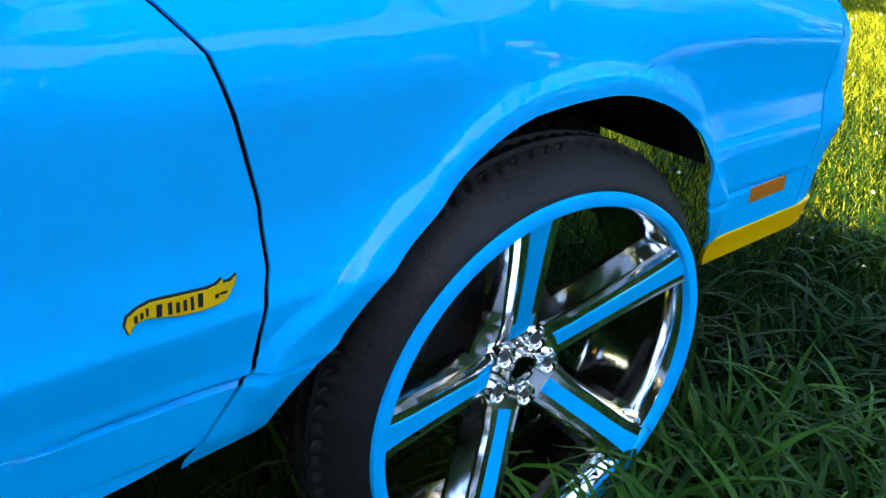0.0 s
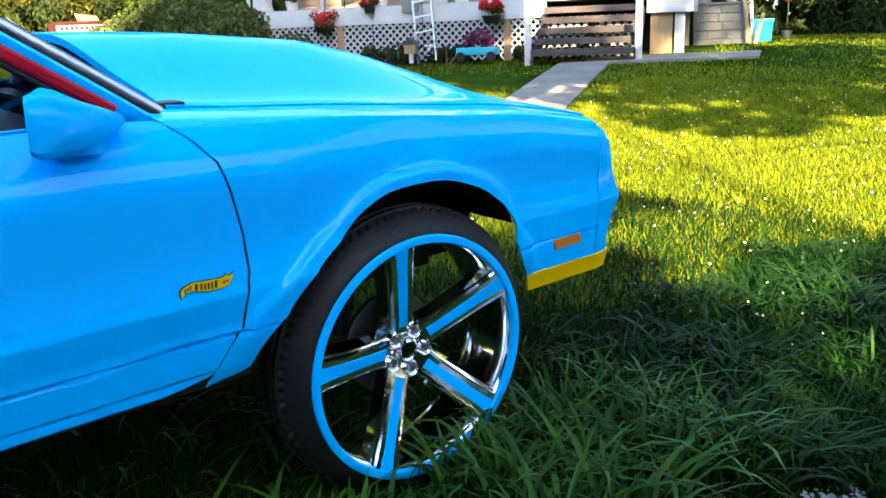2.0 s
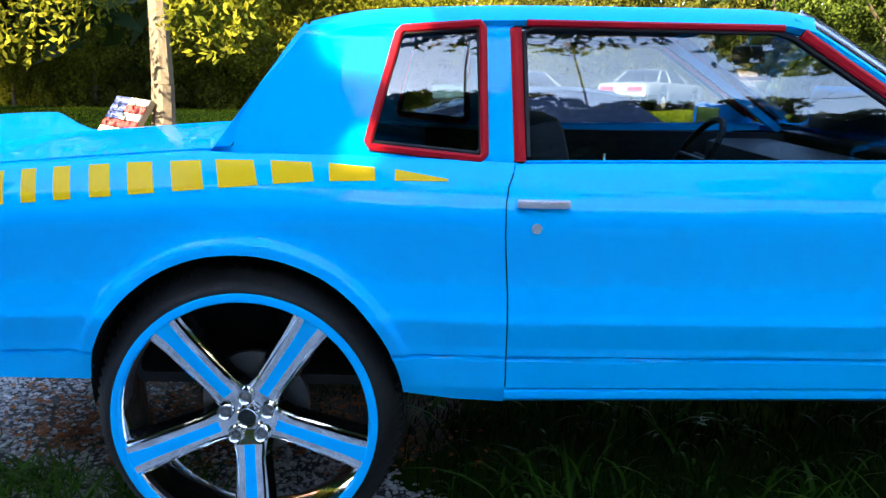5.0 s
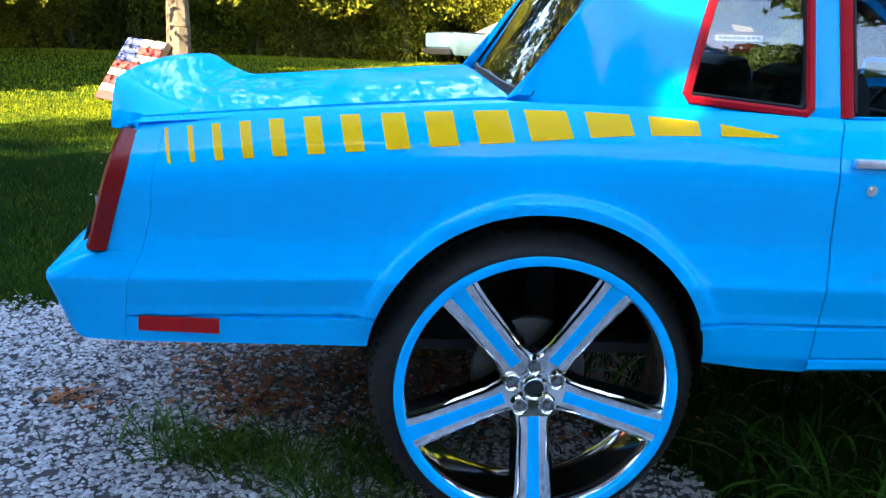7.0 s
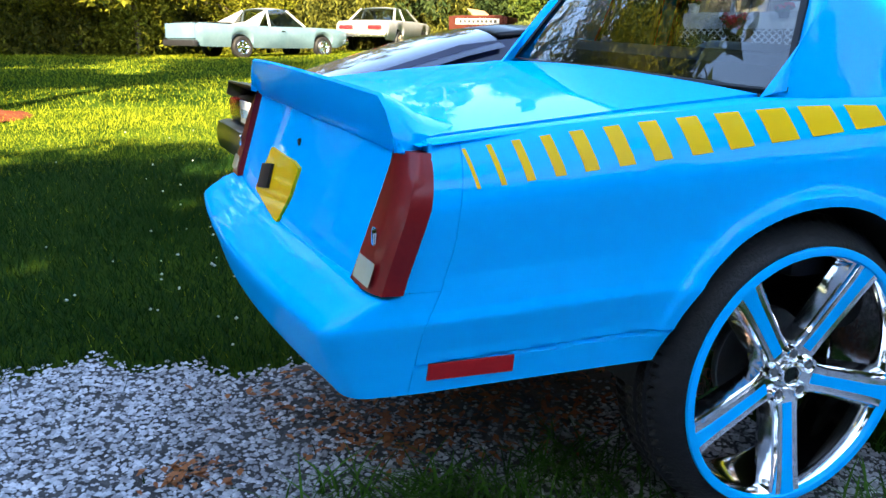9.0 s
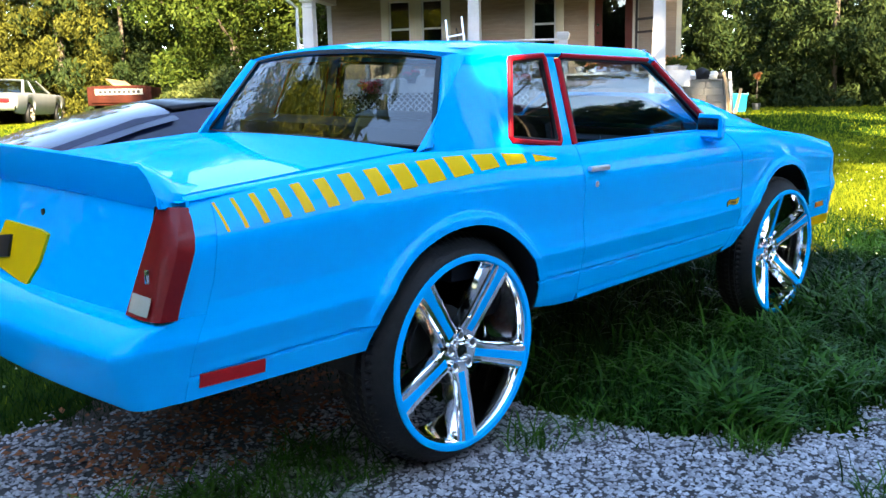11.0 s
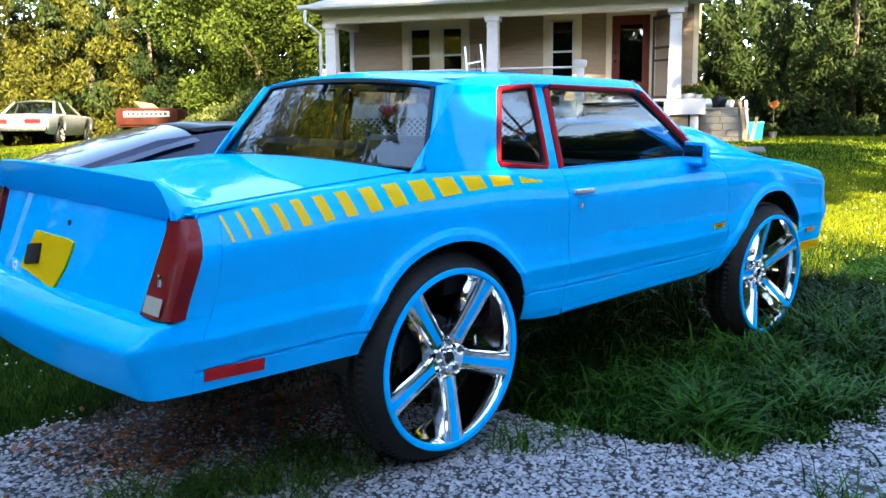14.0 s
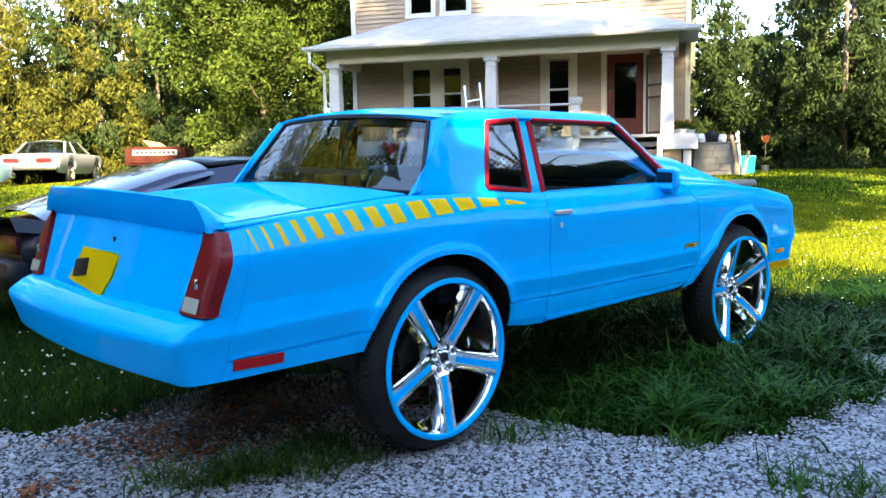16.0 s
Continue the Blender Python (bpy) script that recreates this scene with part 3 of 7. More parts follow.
def sail(outer, inner, n=18):
    """A flat side panel with a window opening, bridged from its outer to its inner outline."""
    bm = bmesh.new()

    def ring(c):
        pts = []
        for i in range(len(c)):
            a, b = Vector(c[i]), Vector(c[(i + 1) % len(c)])
            pts += [a.lerp(b, k / n) for k in range(n)]
        return pts

    o, i = ring(outer), ring(inner)
    rows = []
    for a, b in zip(o, i):
        row = []
        for f in np.linspace(0, 1, 8):
            p = a.lerp(b, f)
            y = y_glass(p.y)
            y += 0.10 * max(0.0, 1.19 - p.y)
            if p.y > 1.50:
                y += (p.y - 1.50) ** 2 * 5.0
            if p.x < 0.28:
                y += (0.28 - p.x) ** 2 * 0.5
            row.append((p.x, y - 0.003, p.y))
        rows.append(row)
    rows.append(rows[0])
    grid(bm, rows)
    return clean(bm)


QW = [(0.334, 1.214), (0.654, 1.185), (0.644, 1.547), (0.418, 1.528)]
both("sail_panel", sail([(-0.110, 1.186), (0.742, 1.150), (0.725, 1.588), (0.172, 1.534)], QW), BLUE, car)
DW = [(0.750, 1.165), (2.000, 1.208), (1.497, 1.546), (0.733, 1.549)]


def trim_loop(corners, r, closed=True, extra=0.0):
    bm = bmesh.new()
    pts = []
    n = len(corners)
    for i in range(n if closed else n - 1):
        a, b = Vector(corners[i]), Vector(corners[(i + 1) % n])
        for k in range(8):
            p = a.lerp(b, 0.04 + 0.92 * k / 7)
            pts.append((p.x, y_glass(p.y) - 0.004 - extra, p.y))
    prof = [(-r, -0.008), (-r, 0.006), (-r * 0.5, 0.012), (r * 0.5, 0.012), (r, 0.006), (r, -0.008)]
    return sweep(bm, pts, prof, closed)


for src in (0, 1):
    for corners, r in ((QW, 0.011), ([DW[0], DW[3]], 0.0155), ([DW[3], DW[2]], 0.010), ([DW[2], DW[1]], 0.0145)):
        bm = trim_loop(corners, r, r == 0.011)
        part("window_trim", mirrored(bm) if src else bm, RED, car, "red painted window trim")
    for corners, closed in ((QW, True), ([DW[0], DW[3], DW[2], DW[1]], False)):
        bm = trim_loop([(x + (0.5 * (corners[0][0] + corners[2][0]) - x) * 0.06, z + (1.37 - z) * 0.07) for x, z in corners], 0.007, closed, -0.010)
        part("window_seal", mirrored(bm) if src else bm, SEAL, car)


def pane(corners, off, n=6):
    bm = bmesh.new()
    a, b, c, d = [Vector(p) for p in corners]
    rows = []
    for i in range(n + 1):
        p, q = a.lerp(d, i / n), b.lerp(c, i / n)
        rows.append([(r.x, y_glass(r.y) + off + 0.012 * math.sin(math.pi * i / n) * -1, r.y) for r in (p.lerp(q, k / n) for k in range(n + 1))])
    grid(bm, rows)
    return bm


both("quarter_glass", pane(QW, 0.012), GLASS_DARK, car, "tinted quarter window glass", 0)
both("door_glass", pane(DW, 0.016), GLASS, car, "raised door window glass", 0)


def beltline():
    bm = bmesh.new()
    rows = []
    for x in np.linspace(0.76, 2.0, 20):
        z = z_top(x)
        rows.append([(x, y_side(x, z) + 0.001, z), (x, y_side(x, z) + 0.02, z + 0.006), (x, y_glass(1.19), z + 0.004), (x, y_glass(1.19) + 0.004, z - 0.03)])
    grid(bm, rows)
    return bm


both("door_sill_top", beltline(), BLUE, car)
bm = bmesh.new()
rows = []
for x in np.linspace(-1.026, 0.74, 36):
    z = z_top(x)
    y1 = y_side(x, z)
    y2 = 0.135 if x < -0.1 else y_glass(1.19) + 0.0
    f = smooth01((x + 0.16) / 0.14)
    y2 = 0.135 * (1 - f) + (y_glass(1.19) + 0.004) * f
    g = smooth01((x - 0.05) / 0.25)
    rows.append([(x, y1 + 0.0005, z - 0.001), (x, y1 + (y2 - y1) * 0.3, z + 0.003 - 0.007 * g), (x, y1 + (y2 - y1) * 0.65, z + 0.003 - 0.012 * g), (x, y2, z + 0.001 - 0.016 * g)])
grid(bm, rows)
both("quarter_shoulder", bm, BLUE, car)

# roof, pillars, windscreen, rear window
bm = bmesh.new()
rows = []
for f in np.linspace(0, 1, 22):
    row = []
    for d in np.linspace(-1, 1, 33):
        x0 = 0.172 - 0.032 * (1 - d * d)
        x1 = 1.555 + 0.06 * (1 - d * d)
        x = x0 + (x1 - x0) * f
        e = abs(d)
        z = 1.592 + 0.035 * (1 - e ** 2.2) - 0.035 * max(0, (e - 0.94) / 0.06) ** 1.5
        z -= 0.030 * max(0.0, (0.5 - f) / 0.5) ** 1.8 + 0.024 * max(0.0, (0.16 - f) / 0.16) ** 2 + 0.02 * max(0.0, (f - 0.9) / 0.1) ** 2
        row.append((x, YC + d * (YC - 0.128), z))
    rows.append(row)
grid(bm, rows)
sheet("roof", bm, BLUE, car, "", 0.02)
for yy, sgn in ((0, 1), (1, -1)):
    bm = bmesh.new()
    pts = []
    for f in np.linspace(0, 1, 10):
        x = 1.50 + (2.075 - 1.50) * f
        z = 1.566 - (1.566 - 1.185) * f ** 1.06
        pts.append((x, y_glass(z) + 0.028, z))
    prof = [(-0.013, -0.03), (-0.014, 0.012), (-0.007, 0.020), (0.012, 0.018), (0.026, 0.008), (0.026, -0.03)]
    sweep(bm, pts, prof)
    cm = bmesh.new()
    sweep(cm, [(x + 0.021, y + 0.016, z + 0.013) for x, y, z in pts], [(-0.024, -0.016), (-0.024, 0.002), (-0.004, 0.010), (0.014, 0.006), (0.016, -0.014)])
    part("windscreen_moulding", mirrored(cm) if yy else cm, STAINLESS, car, "bright windscreen moulding")
    part("windscreen_pillar", mirrored(bm) if yy else bm, BLUE, car)


def cross_pane(top, low, y0, bow0, bow1, n=14, rise=0.02):
    """A bowed pane right across the car: top and low are (x, z), y0 the edge inset at top and low."""
    bm = bmesh.new()
    rows = []
    for i in range(9):
        f = i / 8
        row = []
        for k in range(n + 1):
            d = -1 + 2 * k / n
            yh = YC - (y0[0] + (y0[1] - y0[0]) * f)
            x = top[0] + (low[0] - top[0]) * f + (bow0 + (bow1 - bow0) * f) * (1 - d * d)
            row.append((x, YC + d * yh, top[1] + (low[1] - top[1]) * f + rise * (1 - d * d) * (1 - f)))
        rows.append(row)
    grid(bm, rows)
    return bm


sheet("windscreen", cross_pane((1.545, 1.580), (2.10, 1.195), (0.19, 0.10), 0.05, 0.13), GLASS, car, "clear windscreen glass", 0)
sheet("rear_window", cross_pane((0.152, 1.530), (-0.035, 1.205), (0.240, 0.094), -0.02, -0.045, rise=0.038), GLASS_DARK, car, "tinted rear window glass", 0)
bm = bmesh.new()
w = cross_pane((0.152, 1.530), (-0.035, 1.205), (0.240, 0.094), -0.02, -0.045, rise=0.038)
vv = [v.co.copy() for v in w.verts]
w.free()
edge = vv[0:15] + [vv[15 * r + 14] for r in range(1, 9)] + vv[8 * 15:8 * 15 + 14][::-1] + [vv[15 * r] for r in range(7, 0, -1)]
pts = [(p.x - 0.006, p.y, p.z) for p in edge]
rows = []
cen = Vector((0.03, YC, 1.37))
for p in pts + pts[:1]:
    q = Vector(p)
    inn = (cen - q).normalized() * 0.016
    rows.append([q - inn * 0.3, q - inn * 0.3 + Vector((-0.006, 0, 0)), q + inn + Vector((-0.006, 0, 0)), q + inn + Vector((0.004, 0, 0))])
grid(bm, rows)
part("rear_window_seal", bm, SEAL, car)
bm = bmesh.new()
rows = []
for f in np.linspace(0, 1, 14):
    xo, zo = -0.110 + 0.282 * f, 1.186 + 0.348 * f
    yo = y_glass(zo) - 0.003 + 0.10 * max(0.0, 1.19 - zo) + max(0.0, zo - 1.50) ** 2 * 5.0 + (0.28 - xo) ** 2 * 0.5
    a, b = Vector((xo, yo, zo)), Vector((-0.037 + 0.187 * f, 0.092 + 0.146 * f, 1.205 + 0.325 * f))
    rows.append([a.lerp(b, g) + Vector((-0.5, -0.8, 0.35)) * 0.022 * math.sin(math.pi * g) for g in np.linspace(0, 1, 6)])
grid(bm, rows)
both("rear_pillar", bm, BLUE, car, thick=0)
bm = boxes((2.06, 2.14, 0.14, 1.56, 1.165, 1.178))
part("cowl_panel", bm, SEAL, car)
# solid black block in place of the shadowed gap at the cowl corner
bm = boxes((2.10, 2.20, 0.155, 0.275, 1.18, 1.222), bevel=0.012)
part("cowl_vent", bm, SEAL, car, "black block standing for the dark open cowl corner below the hood edge")

# trunk lid with spoiler


def trunk_z(x, d):
    return z_top(x) + 0.006 + 0.022 * (1 - d * d)


bm = bmesh.new()
rows = []
for x in np.linspace(-1.03, -0.09, 26):
    rows.append([(x - 0.03 * (1 - d * d), YC + d * (YC - 0.142), trunk_z(x, d)) for d in np.linspace(-1, 1, 33)])
grid(bm, rows)
sheet("trunk_lid", bm, BLUE, car, "", 0.012)
bm = bmesh.new()
rows = []
for d in np.linspace(-1, 1, 37):
    e = abs(d)
    h = 0.082 * (1 - smooth01((e - 0.91) / 0.09) * 0.97)
    run = 1 - 0.8 * smooth01((e - 0.86) / 0.14)
    xb = -1.052 - 0.045 * (1 - d * d)
    y = YC + d * (YC - 0.122)
    zb = z_top(-1.0) - 0.002 + 0.02 * (1 - d * d)
    rows.append([(xb + 0.20 * run, y, zb + 0.008), (xb + 0.12 * run, y, zb + 0.012 + h * 0.10), (xb + 0.05 * run, y, zb + 0.014 + h * 0.38), (xb - 0.012, y, zb + 0.012 + h * 0.85),
                 (xb - 0.04, y, zb + 0.010 + h), (xb - 0.048, y, zb + 0.004 + h), (xb - 0.044, y, zb - 0.004 + h * 0.8), (xb - 0.022, y, zb - 0.03), (xb - 0.01, y, zb - 0.04)])
for k, at_end in ((0, 0), (-1, len(rows))):
    y = rows[k][0][1]
    rows.insert(len(rows) if at_end else 0, [(x, y + (-0.004 if y < YC else 0.004), min(z, 1.085)) for x, _, z in rows[k]])
grid(bm, rows)
sheet("spoiler", bm, BLUE, car, "blue ducktail trunk spoiler", 0.008)
bm = bmesh.new()
grid(bm, [[(x, y, z_top(x) - 0.006) for y in (0.085, 0.12, 0.16, 0.20)] for x in np.linspace(-1.055, -0.1, 16)])
both("trunk_gutter", bm, BLUE, car, thick=0)
both_parts("corner_cap", boxes((-1.034, -1.022, 0.085, 0.19, 1.05, 1.108), bevel=0.003), BLUE, car)

# tail: panel, lamps, bumper


def tail_x(z, y):
    d = (y - YC) / 0.75
    return lerp(z, (0.78, 0.84, 1.0, 1.10), (-1.150, -1.131, -1.082, -1.052)) - 0.05 * (1 - min(1, d * d))


bm = bmesh.new()
rows = []
for z in np.linspace(0.775, 1.10, 12):
    rows.append([(tail_x(z, y), y, z) for y in np.linspace(0.145, 2 * YC - 0.145, 34)])
grid(bm, rows)
sheet("tail_panel", bm, BLUE, car, "", 0.01)

bm = bmesh.new()
pts = [(0.718, 0.948), (0.78, 0.957), (1.061, 0.956), (1.131, 0.812), (0.79, 0.775), (0.735, 0.86)]
rows = []
f = [bm.verts.new((tail_x(z, y) - 0.010, y, z)) for y, z in pts]
b = [bm.verts.new((tail_x(z, y) + 0.01, y, z)) for y, z in pts]
bm.faces.new(f)
for i in range(len(pts)):
    j = (i + 1) % len(pts)
    bm.faces.new((f[i], b[i], b[j], f[j]))
plate = part("plate_filler", bm, YELLOW, car, "yellow painted plate filler panel, bent and chipped", smooth=False)
bm = bmesh.new()
box(bm, -0.006, 0.006, -0.052, 0.060, -0.040, 0.038, 0.003, Matrix.Translation((tail_x(0.875, 1.02) - 0.013, 1.02, 0.875)) @ pose(0, 0, 0, -9, 17, 0))
lk = part("lock_box", bm, SEAL, plate, "black latch box")
bm = bmesh.new()
cyl(bm, (tail_x(0.895, 1.01) - 0.026, 1.01, 0.895), (tail_x(0.895, 1.01) - 0.012, 1.01, 0.895), 0.011, 0.011, 14)
part("key_lock", bm, CHROME, lk)
bm = bmesh.new()
cyl(bm, (tail_x(1.01, 0.8) - 0.004, 0.80, 1.01), (tail_x(1.01, 0.8) + 0.01, 0.80, 1.01), 0.011, 0.011, 14)
part("trunk_lock_hole", bm, SEAL, car)


def tail_lamp(grow=0.0, z0=0.785, z1=1.088):
    """Wrap-round vertical tail lamp at the corner of the body."""
    bm = bmesh.new()
    rows = []
    for z in np.linspace(z0, z1, 9):
        xr = tail_x(z, 0.2)
        s = y_side(-1.05, z)
        xs = lerp(z, (0.78, 0.985, 1.085), (-1.107, -1.041, -1.025))
        yi = lerp(z, (0.78, 1.09), (0.194, 0.150))
        pts = [(xs, s - grow), (xs - 0.018, s - grow + 0.001), (xr + 0.012 - grow, s + 0.006 - grow * 0.6), (xr + 0.002 - grow, s + 0.022),
               (xr - 0.004 - grow, s + 0.036), (xr - 0.010 - grow, s + 0.055), (xr - 0.013 - grow, s + 0.075), (xr - 0.014 - grow, yi), (xr + 0.02, yi + 0.002)]
        rows.append([(x, y, z) for x, y in pts])
    grid(bm, rows)
    for r in (rows[0], rows[-1]):
        bm.faces.new([bm.verts.new(p) for p in r])
    return clean(bm)


for far in (False, True):
    fl = (lambda b: mirrored(b)) if far else (lambda b: b)
    lamp = part("tail_lamp", fl(tail_lamp(0.004)), LENS, car, "tall dark red wrap-round tail lamp")
    bm = bmesh.new()
    rows = []
    for z in (0.797, 0.815, 0.833, 0.850):
        rows.append([(tail_x(z, 0.2) - 0.0165 - dx, y, z) for dx, y in ((0.001, 0.072), (0.003, 0.105), (0.004, 0.14), (0.005, 0.176))])
    grid(bm, rows)
    ob = sheet("reverse_lens", fl(bm), CLEAR, lamp, "pale reversing light lens", 0.0)
    bm = bmesh.new()
    for k in range(2):
        w = 0.010 - 0.004 * k
        box(bm, -0.003, 0.004, -w, w, -0.022 + 0.004 * k, 0.022 - 0.004 * k, 0.002, Matrix.Translation((tail_x(0.905, 0.2) - 0.021 - 0.003 * k, 0.115, 0.90)))
    part("lamp_emblem", fl(bm), CHROME, lamp, "small chrome shield emblem")

REAR_Z = (0.531, 0.540, 0.555, 0.59, 0.622, 0.628, 0.636, 0.66, 0.69, 0.705, 0.715, 0.735, 0.76, 0.775, 0.785)


def rear_x(z):
    return lerp(z, (0.531, 0.55, 0.615, 0.68, 0.70, 0.725, 0.77, 0.785), (-1.228, -1.245, -1.265, -1.288, -1.291, -1.275, -1.20, -1.135))


bm = bmesh.new()
rows = []
for z in REAR_Z:
    xe, r = rear_x(z), 0.06
    half = [(x, y_side(x, z)) for x in np.linspace(x_tail_seam(z) - 0.0008, xe + r, 9)]
    ye = half[-1][1]
    half += [(xe + r - r * math.sin(a), ye + r * (1 - math.cos(a)) + 0.004 * a) for a in np.linspace(0.2, math.pi / 2, 7)]
    yl = half[-1][1]
    half += [(xe - 0.05 * (1 - ((YC - y) / (YC - yl)) ** 2), y) for y in np.linspace(yl + 0.05, YC, 9)]
    rows.append([(x, y, z) for x, y in half] + [(x, 2 * YC - y, z) for x, y in half[-2::-1]])
grid(bm, rows)
sheet("rear_bumper_cover", bm, BLUE, car, "blue painted rear bumper cover", 0.008)
bm = bmesh.new()
rows = []
for f in np.linspace(0, 1, 7):
    row = []
    for z in np.linspace(0.786, 1.122, 15):
        x0 = x_tail_seam(z) - 0.0008
        x = x0 + (lerp(z, (0.78, 0.985, 1.085), (-1.109, -1.043, -1.027)) - x0) * f
        row.append((x, y_side(x, min(z, z_top(x))), min(z, z_top(x))))
    rows.append(row)
grid(bm, rows)
both("fascia_filler", bm, BLUE, car)
both_parts("side_marker_lamp", on_side(((-1.041, 0.567), (-0.829, 0.567), (-0.828, 0.609), (-1.038, 0.608)), 0.006), MARKER, car, "red rear side marker")

# mirrors
for far in (False, True):
    bm = bmesh.new()
    secs = ((1.832, 0.086, 1.168, 1.286), (1.845, 0.090, 1.160, 1.290), (1.88, 0.086, 1.158, 1.282), (1.93, 0.068, 1.168, 1.262), (1.98, 0.042, 1.182, 1.240), (2.02, 0.018, 1.198, 1.222), (2.03, 0.002, 1.208, 1.212))
    rows = []
    for x, w, z0, z1 in secs:
        c = -0.045 + (x - 1.838) * 0.25
        sk = 0.42 * (1 - smooth01((x - 1.83) / 0.15))
        rows.append([(x + sk * dy, c + dy, z) for dy, z in ((w, z0), (-w * 0.9, z0), (-w * 1.05, z0 + 0.012), (-w * 1.08, (z0 + z1) / 2), (-w, z1 - 0.012), (-w * 0.86, z1), (w * 0.8, z1), (w, z0))])
    vs = grid(bm, [[(x - 0.045, y, z if z < 1.2 else 1.19 + (z - 1.19) * 0.95) for x, y, z in r] for r in rows])
    bm.faces.new(vs[0][:-1])
    bm = mirrored(bm) if far else bm
    mir = part("side_mirror", clean(bm), BLUE, car, "blue painted wing mirror")
    bm = bmesh.new()
    box(bm, -0.002, 0.0015, -0.078, 0.076, -0.045, 0.045, 0.0, pose(1.787, -0.045, 1.220, 0, 0, -22.8))
    part("mirror_glass", mirrored(bm) if far else bm, CHROME, mir)
    bm = bmesh.new()
    box(bm, 1.82, 1.92, -0.06, 0.03, 1.146, 1.186, 0.006)
    part("mirror_foot", mirrored(bm) if far else bm, BLUE, mir)

# inside: seats, dash, steering wheel


def seat(x, y, w):
    bm = bmesh.new()
    box(bm, x - 0.02, x + 0.5, y - w / 2, y + w / 2, 0.62, 0.78, 0.05)
    box(bm, -0.07, 0.07, -w / 2, w / 2, 0.0, 0.56, 0.05, Matrix.Translation((x, y, 0.74)) @ pose(0, 0, 0, 0, -14, 0))
    return bm


for ys in (0.45, 1.25):
    part("front_seat", seat(0.95, ys, 0.52), VINYL, car, "dark vinyl front seat")
part("rear_seat", seat(0.22, YC, 1.25), VINYL, car, "dark vinyl rear bench")
bm = boxes((1.72, 2.05, 0.12, 1.58, 0.95, 1.14), bevel=0.05)
part("dashboard", bm, VINYL, car)
bm = boxes((-0.08, 0.25, 0.13, 1.57, 1.15, 1.18), bevel=0.01)
part("parcel_shelf", bm, VINYL, car)
bm = bmesh.new()
ring = []
for k in range(29):
    a = 2 * math.pi * k / 28
    ring.append((1.58 + 0.10 * math.sin(a), 1.25 + 0.185 * math.cos(a), 1.08 + 0.155 * math.sin(a)))
for a, b in zip(ring, ring[1:]):
    cyl(bm, a, b, 0.014, 0.014, 8)
cyl(bm, (1.58, 1.08, 1.08), (1.58, 1.42, 1.08), 0.012, 0.012, 8)
cyl(bm, (1.58, 1.25, 1.08), (1.8, 1.25, 1.0), 0.025, 0.025, 10)
part("steering_wheel", bm, SEAL, car, "dark steering wheel")
for ys in (0.06, 1.61):
    part("door_card", boxes((0.74, 2.1, ys, ys + 0.03, 0.52, 1.16)), VINYL, car)
bm = bmesh.new()
box(bm, 1.60, 1.66, 0.76, 0.94, 1.46, 1.52, 0.01)
part("rear_view_mirror", bm, SEAL, car)
bm = bmesh.new()
grid(bm, [[(x, YC + d * 0.66, 1.565 + 0.012 * (1 - d * d)) for d in np.linspace(-1, 1, 9)] for x in np.linspace(0.22, 1.5, 6)])
part("headliner", bm, VINYL, car)
for ys in (0.058, 1.642):
    bm = bmesh.new()
    cyl(bm, (0.98, ys, 1.15), (0.98, ys, 1.205), 0.004, 0.005, 8)
    part("lock_pin", bm, CHROME, car)

# wheels


DARKCAP = surface("dark_cap_metal", (0.035, 0.045, 0.04), (0.09, 0.10, 0.09), rough=0.15, metal=1.0, scale=50)
CAPMETAL = surface("worn_metal", (0.22, 0.23, 0.24), (0.5, 0.5, 0.5), rough=0.3, metal=1.0, scale=60, bump=0.4, bscale=160)


def lathe(bm, prof, seg=96, cols=None):
    """Turns a profile of (radius, y) round the y axis."""
    rows = []
    for k in range(seg + 1):
        a = 2 * math.pi * k / seg
        rows.append([(r * math.cos(a), y, r * math.sin(a)) for r, y in prof])
    grid(bm, rows)
    return clean(bm)


def tyre_mesh(deep=1.0):
    bm = bmesh.new()
    seg = 258
    rows = []
    for k in range(seg + 1):
        a = 2 * math.pi * k / seg
        g = 0.021 if k % 3 == 0 else 0.0
        prof = [(0.366, -0.044), (0.374, -0.046), (0.384, -0.042), (0.398, -0.028), (0.412, -0.010), (0.424, 0.006), (0.433 - g * 0.5, 0.018), (0.439 - g, 0.028),
                (0.432, 0.031), (0.432, 0.038), (0.441, 0.042), (0.442 - g * 0.6, 0.066), (0.433, 0.070), (0.433, 0.078), (0.442, 0.082), (0.442 - g * 0.6, 0.12),
                (0.433, 0.124), (0.433, 0.134), (0.440 - g, 0.138), (0.436 - g, 0.166), (0.425, 0.188), (0.405, 0.196), (0.385, 0.188), (0.366, 0.172)]
        rows.append([(r * math.cos(a), y * deep if y > 0 else y, r * math.sin(a)) for r, y in prof])
    grid(bm, rows)
    return clean(bm)


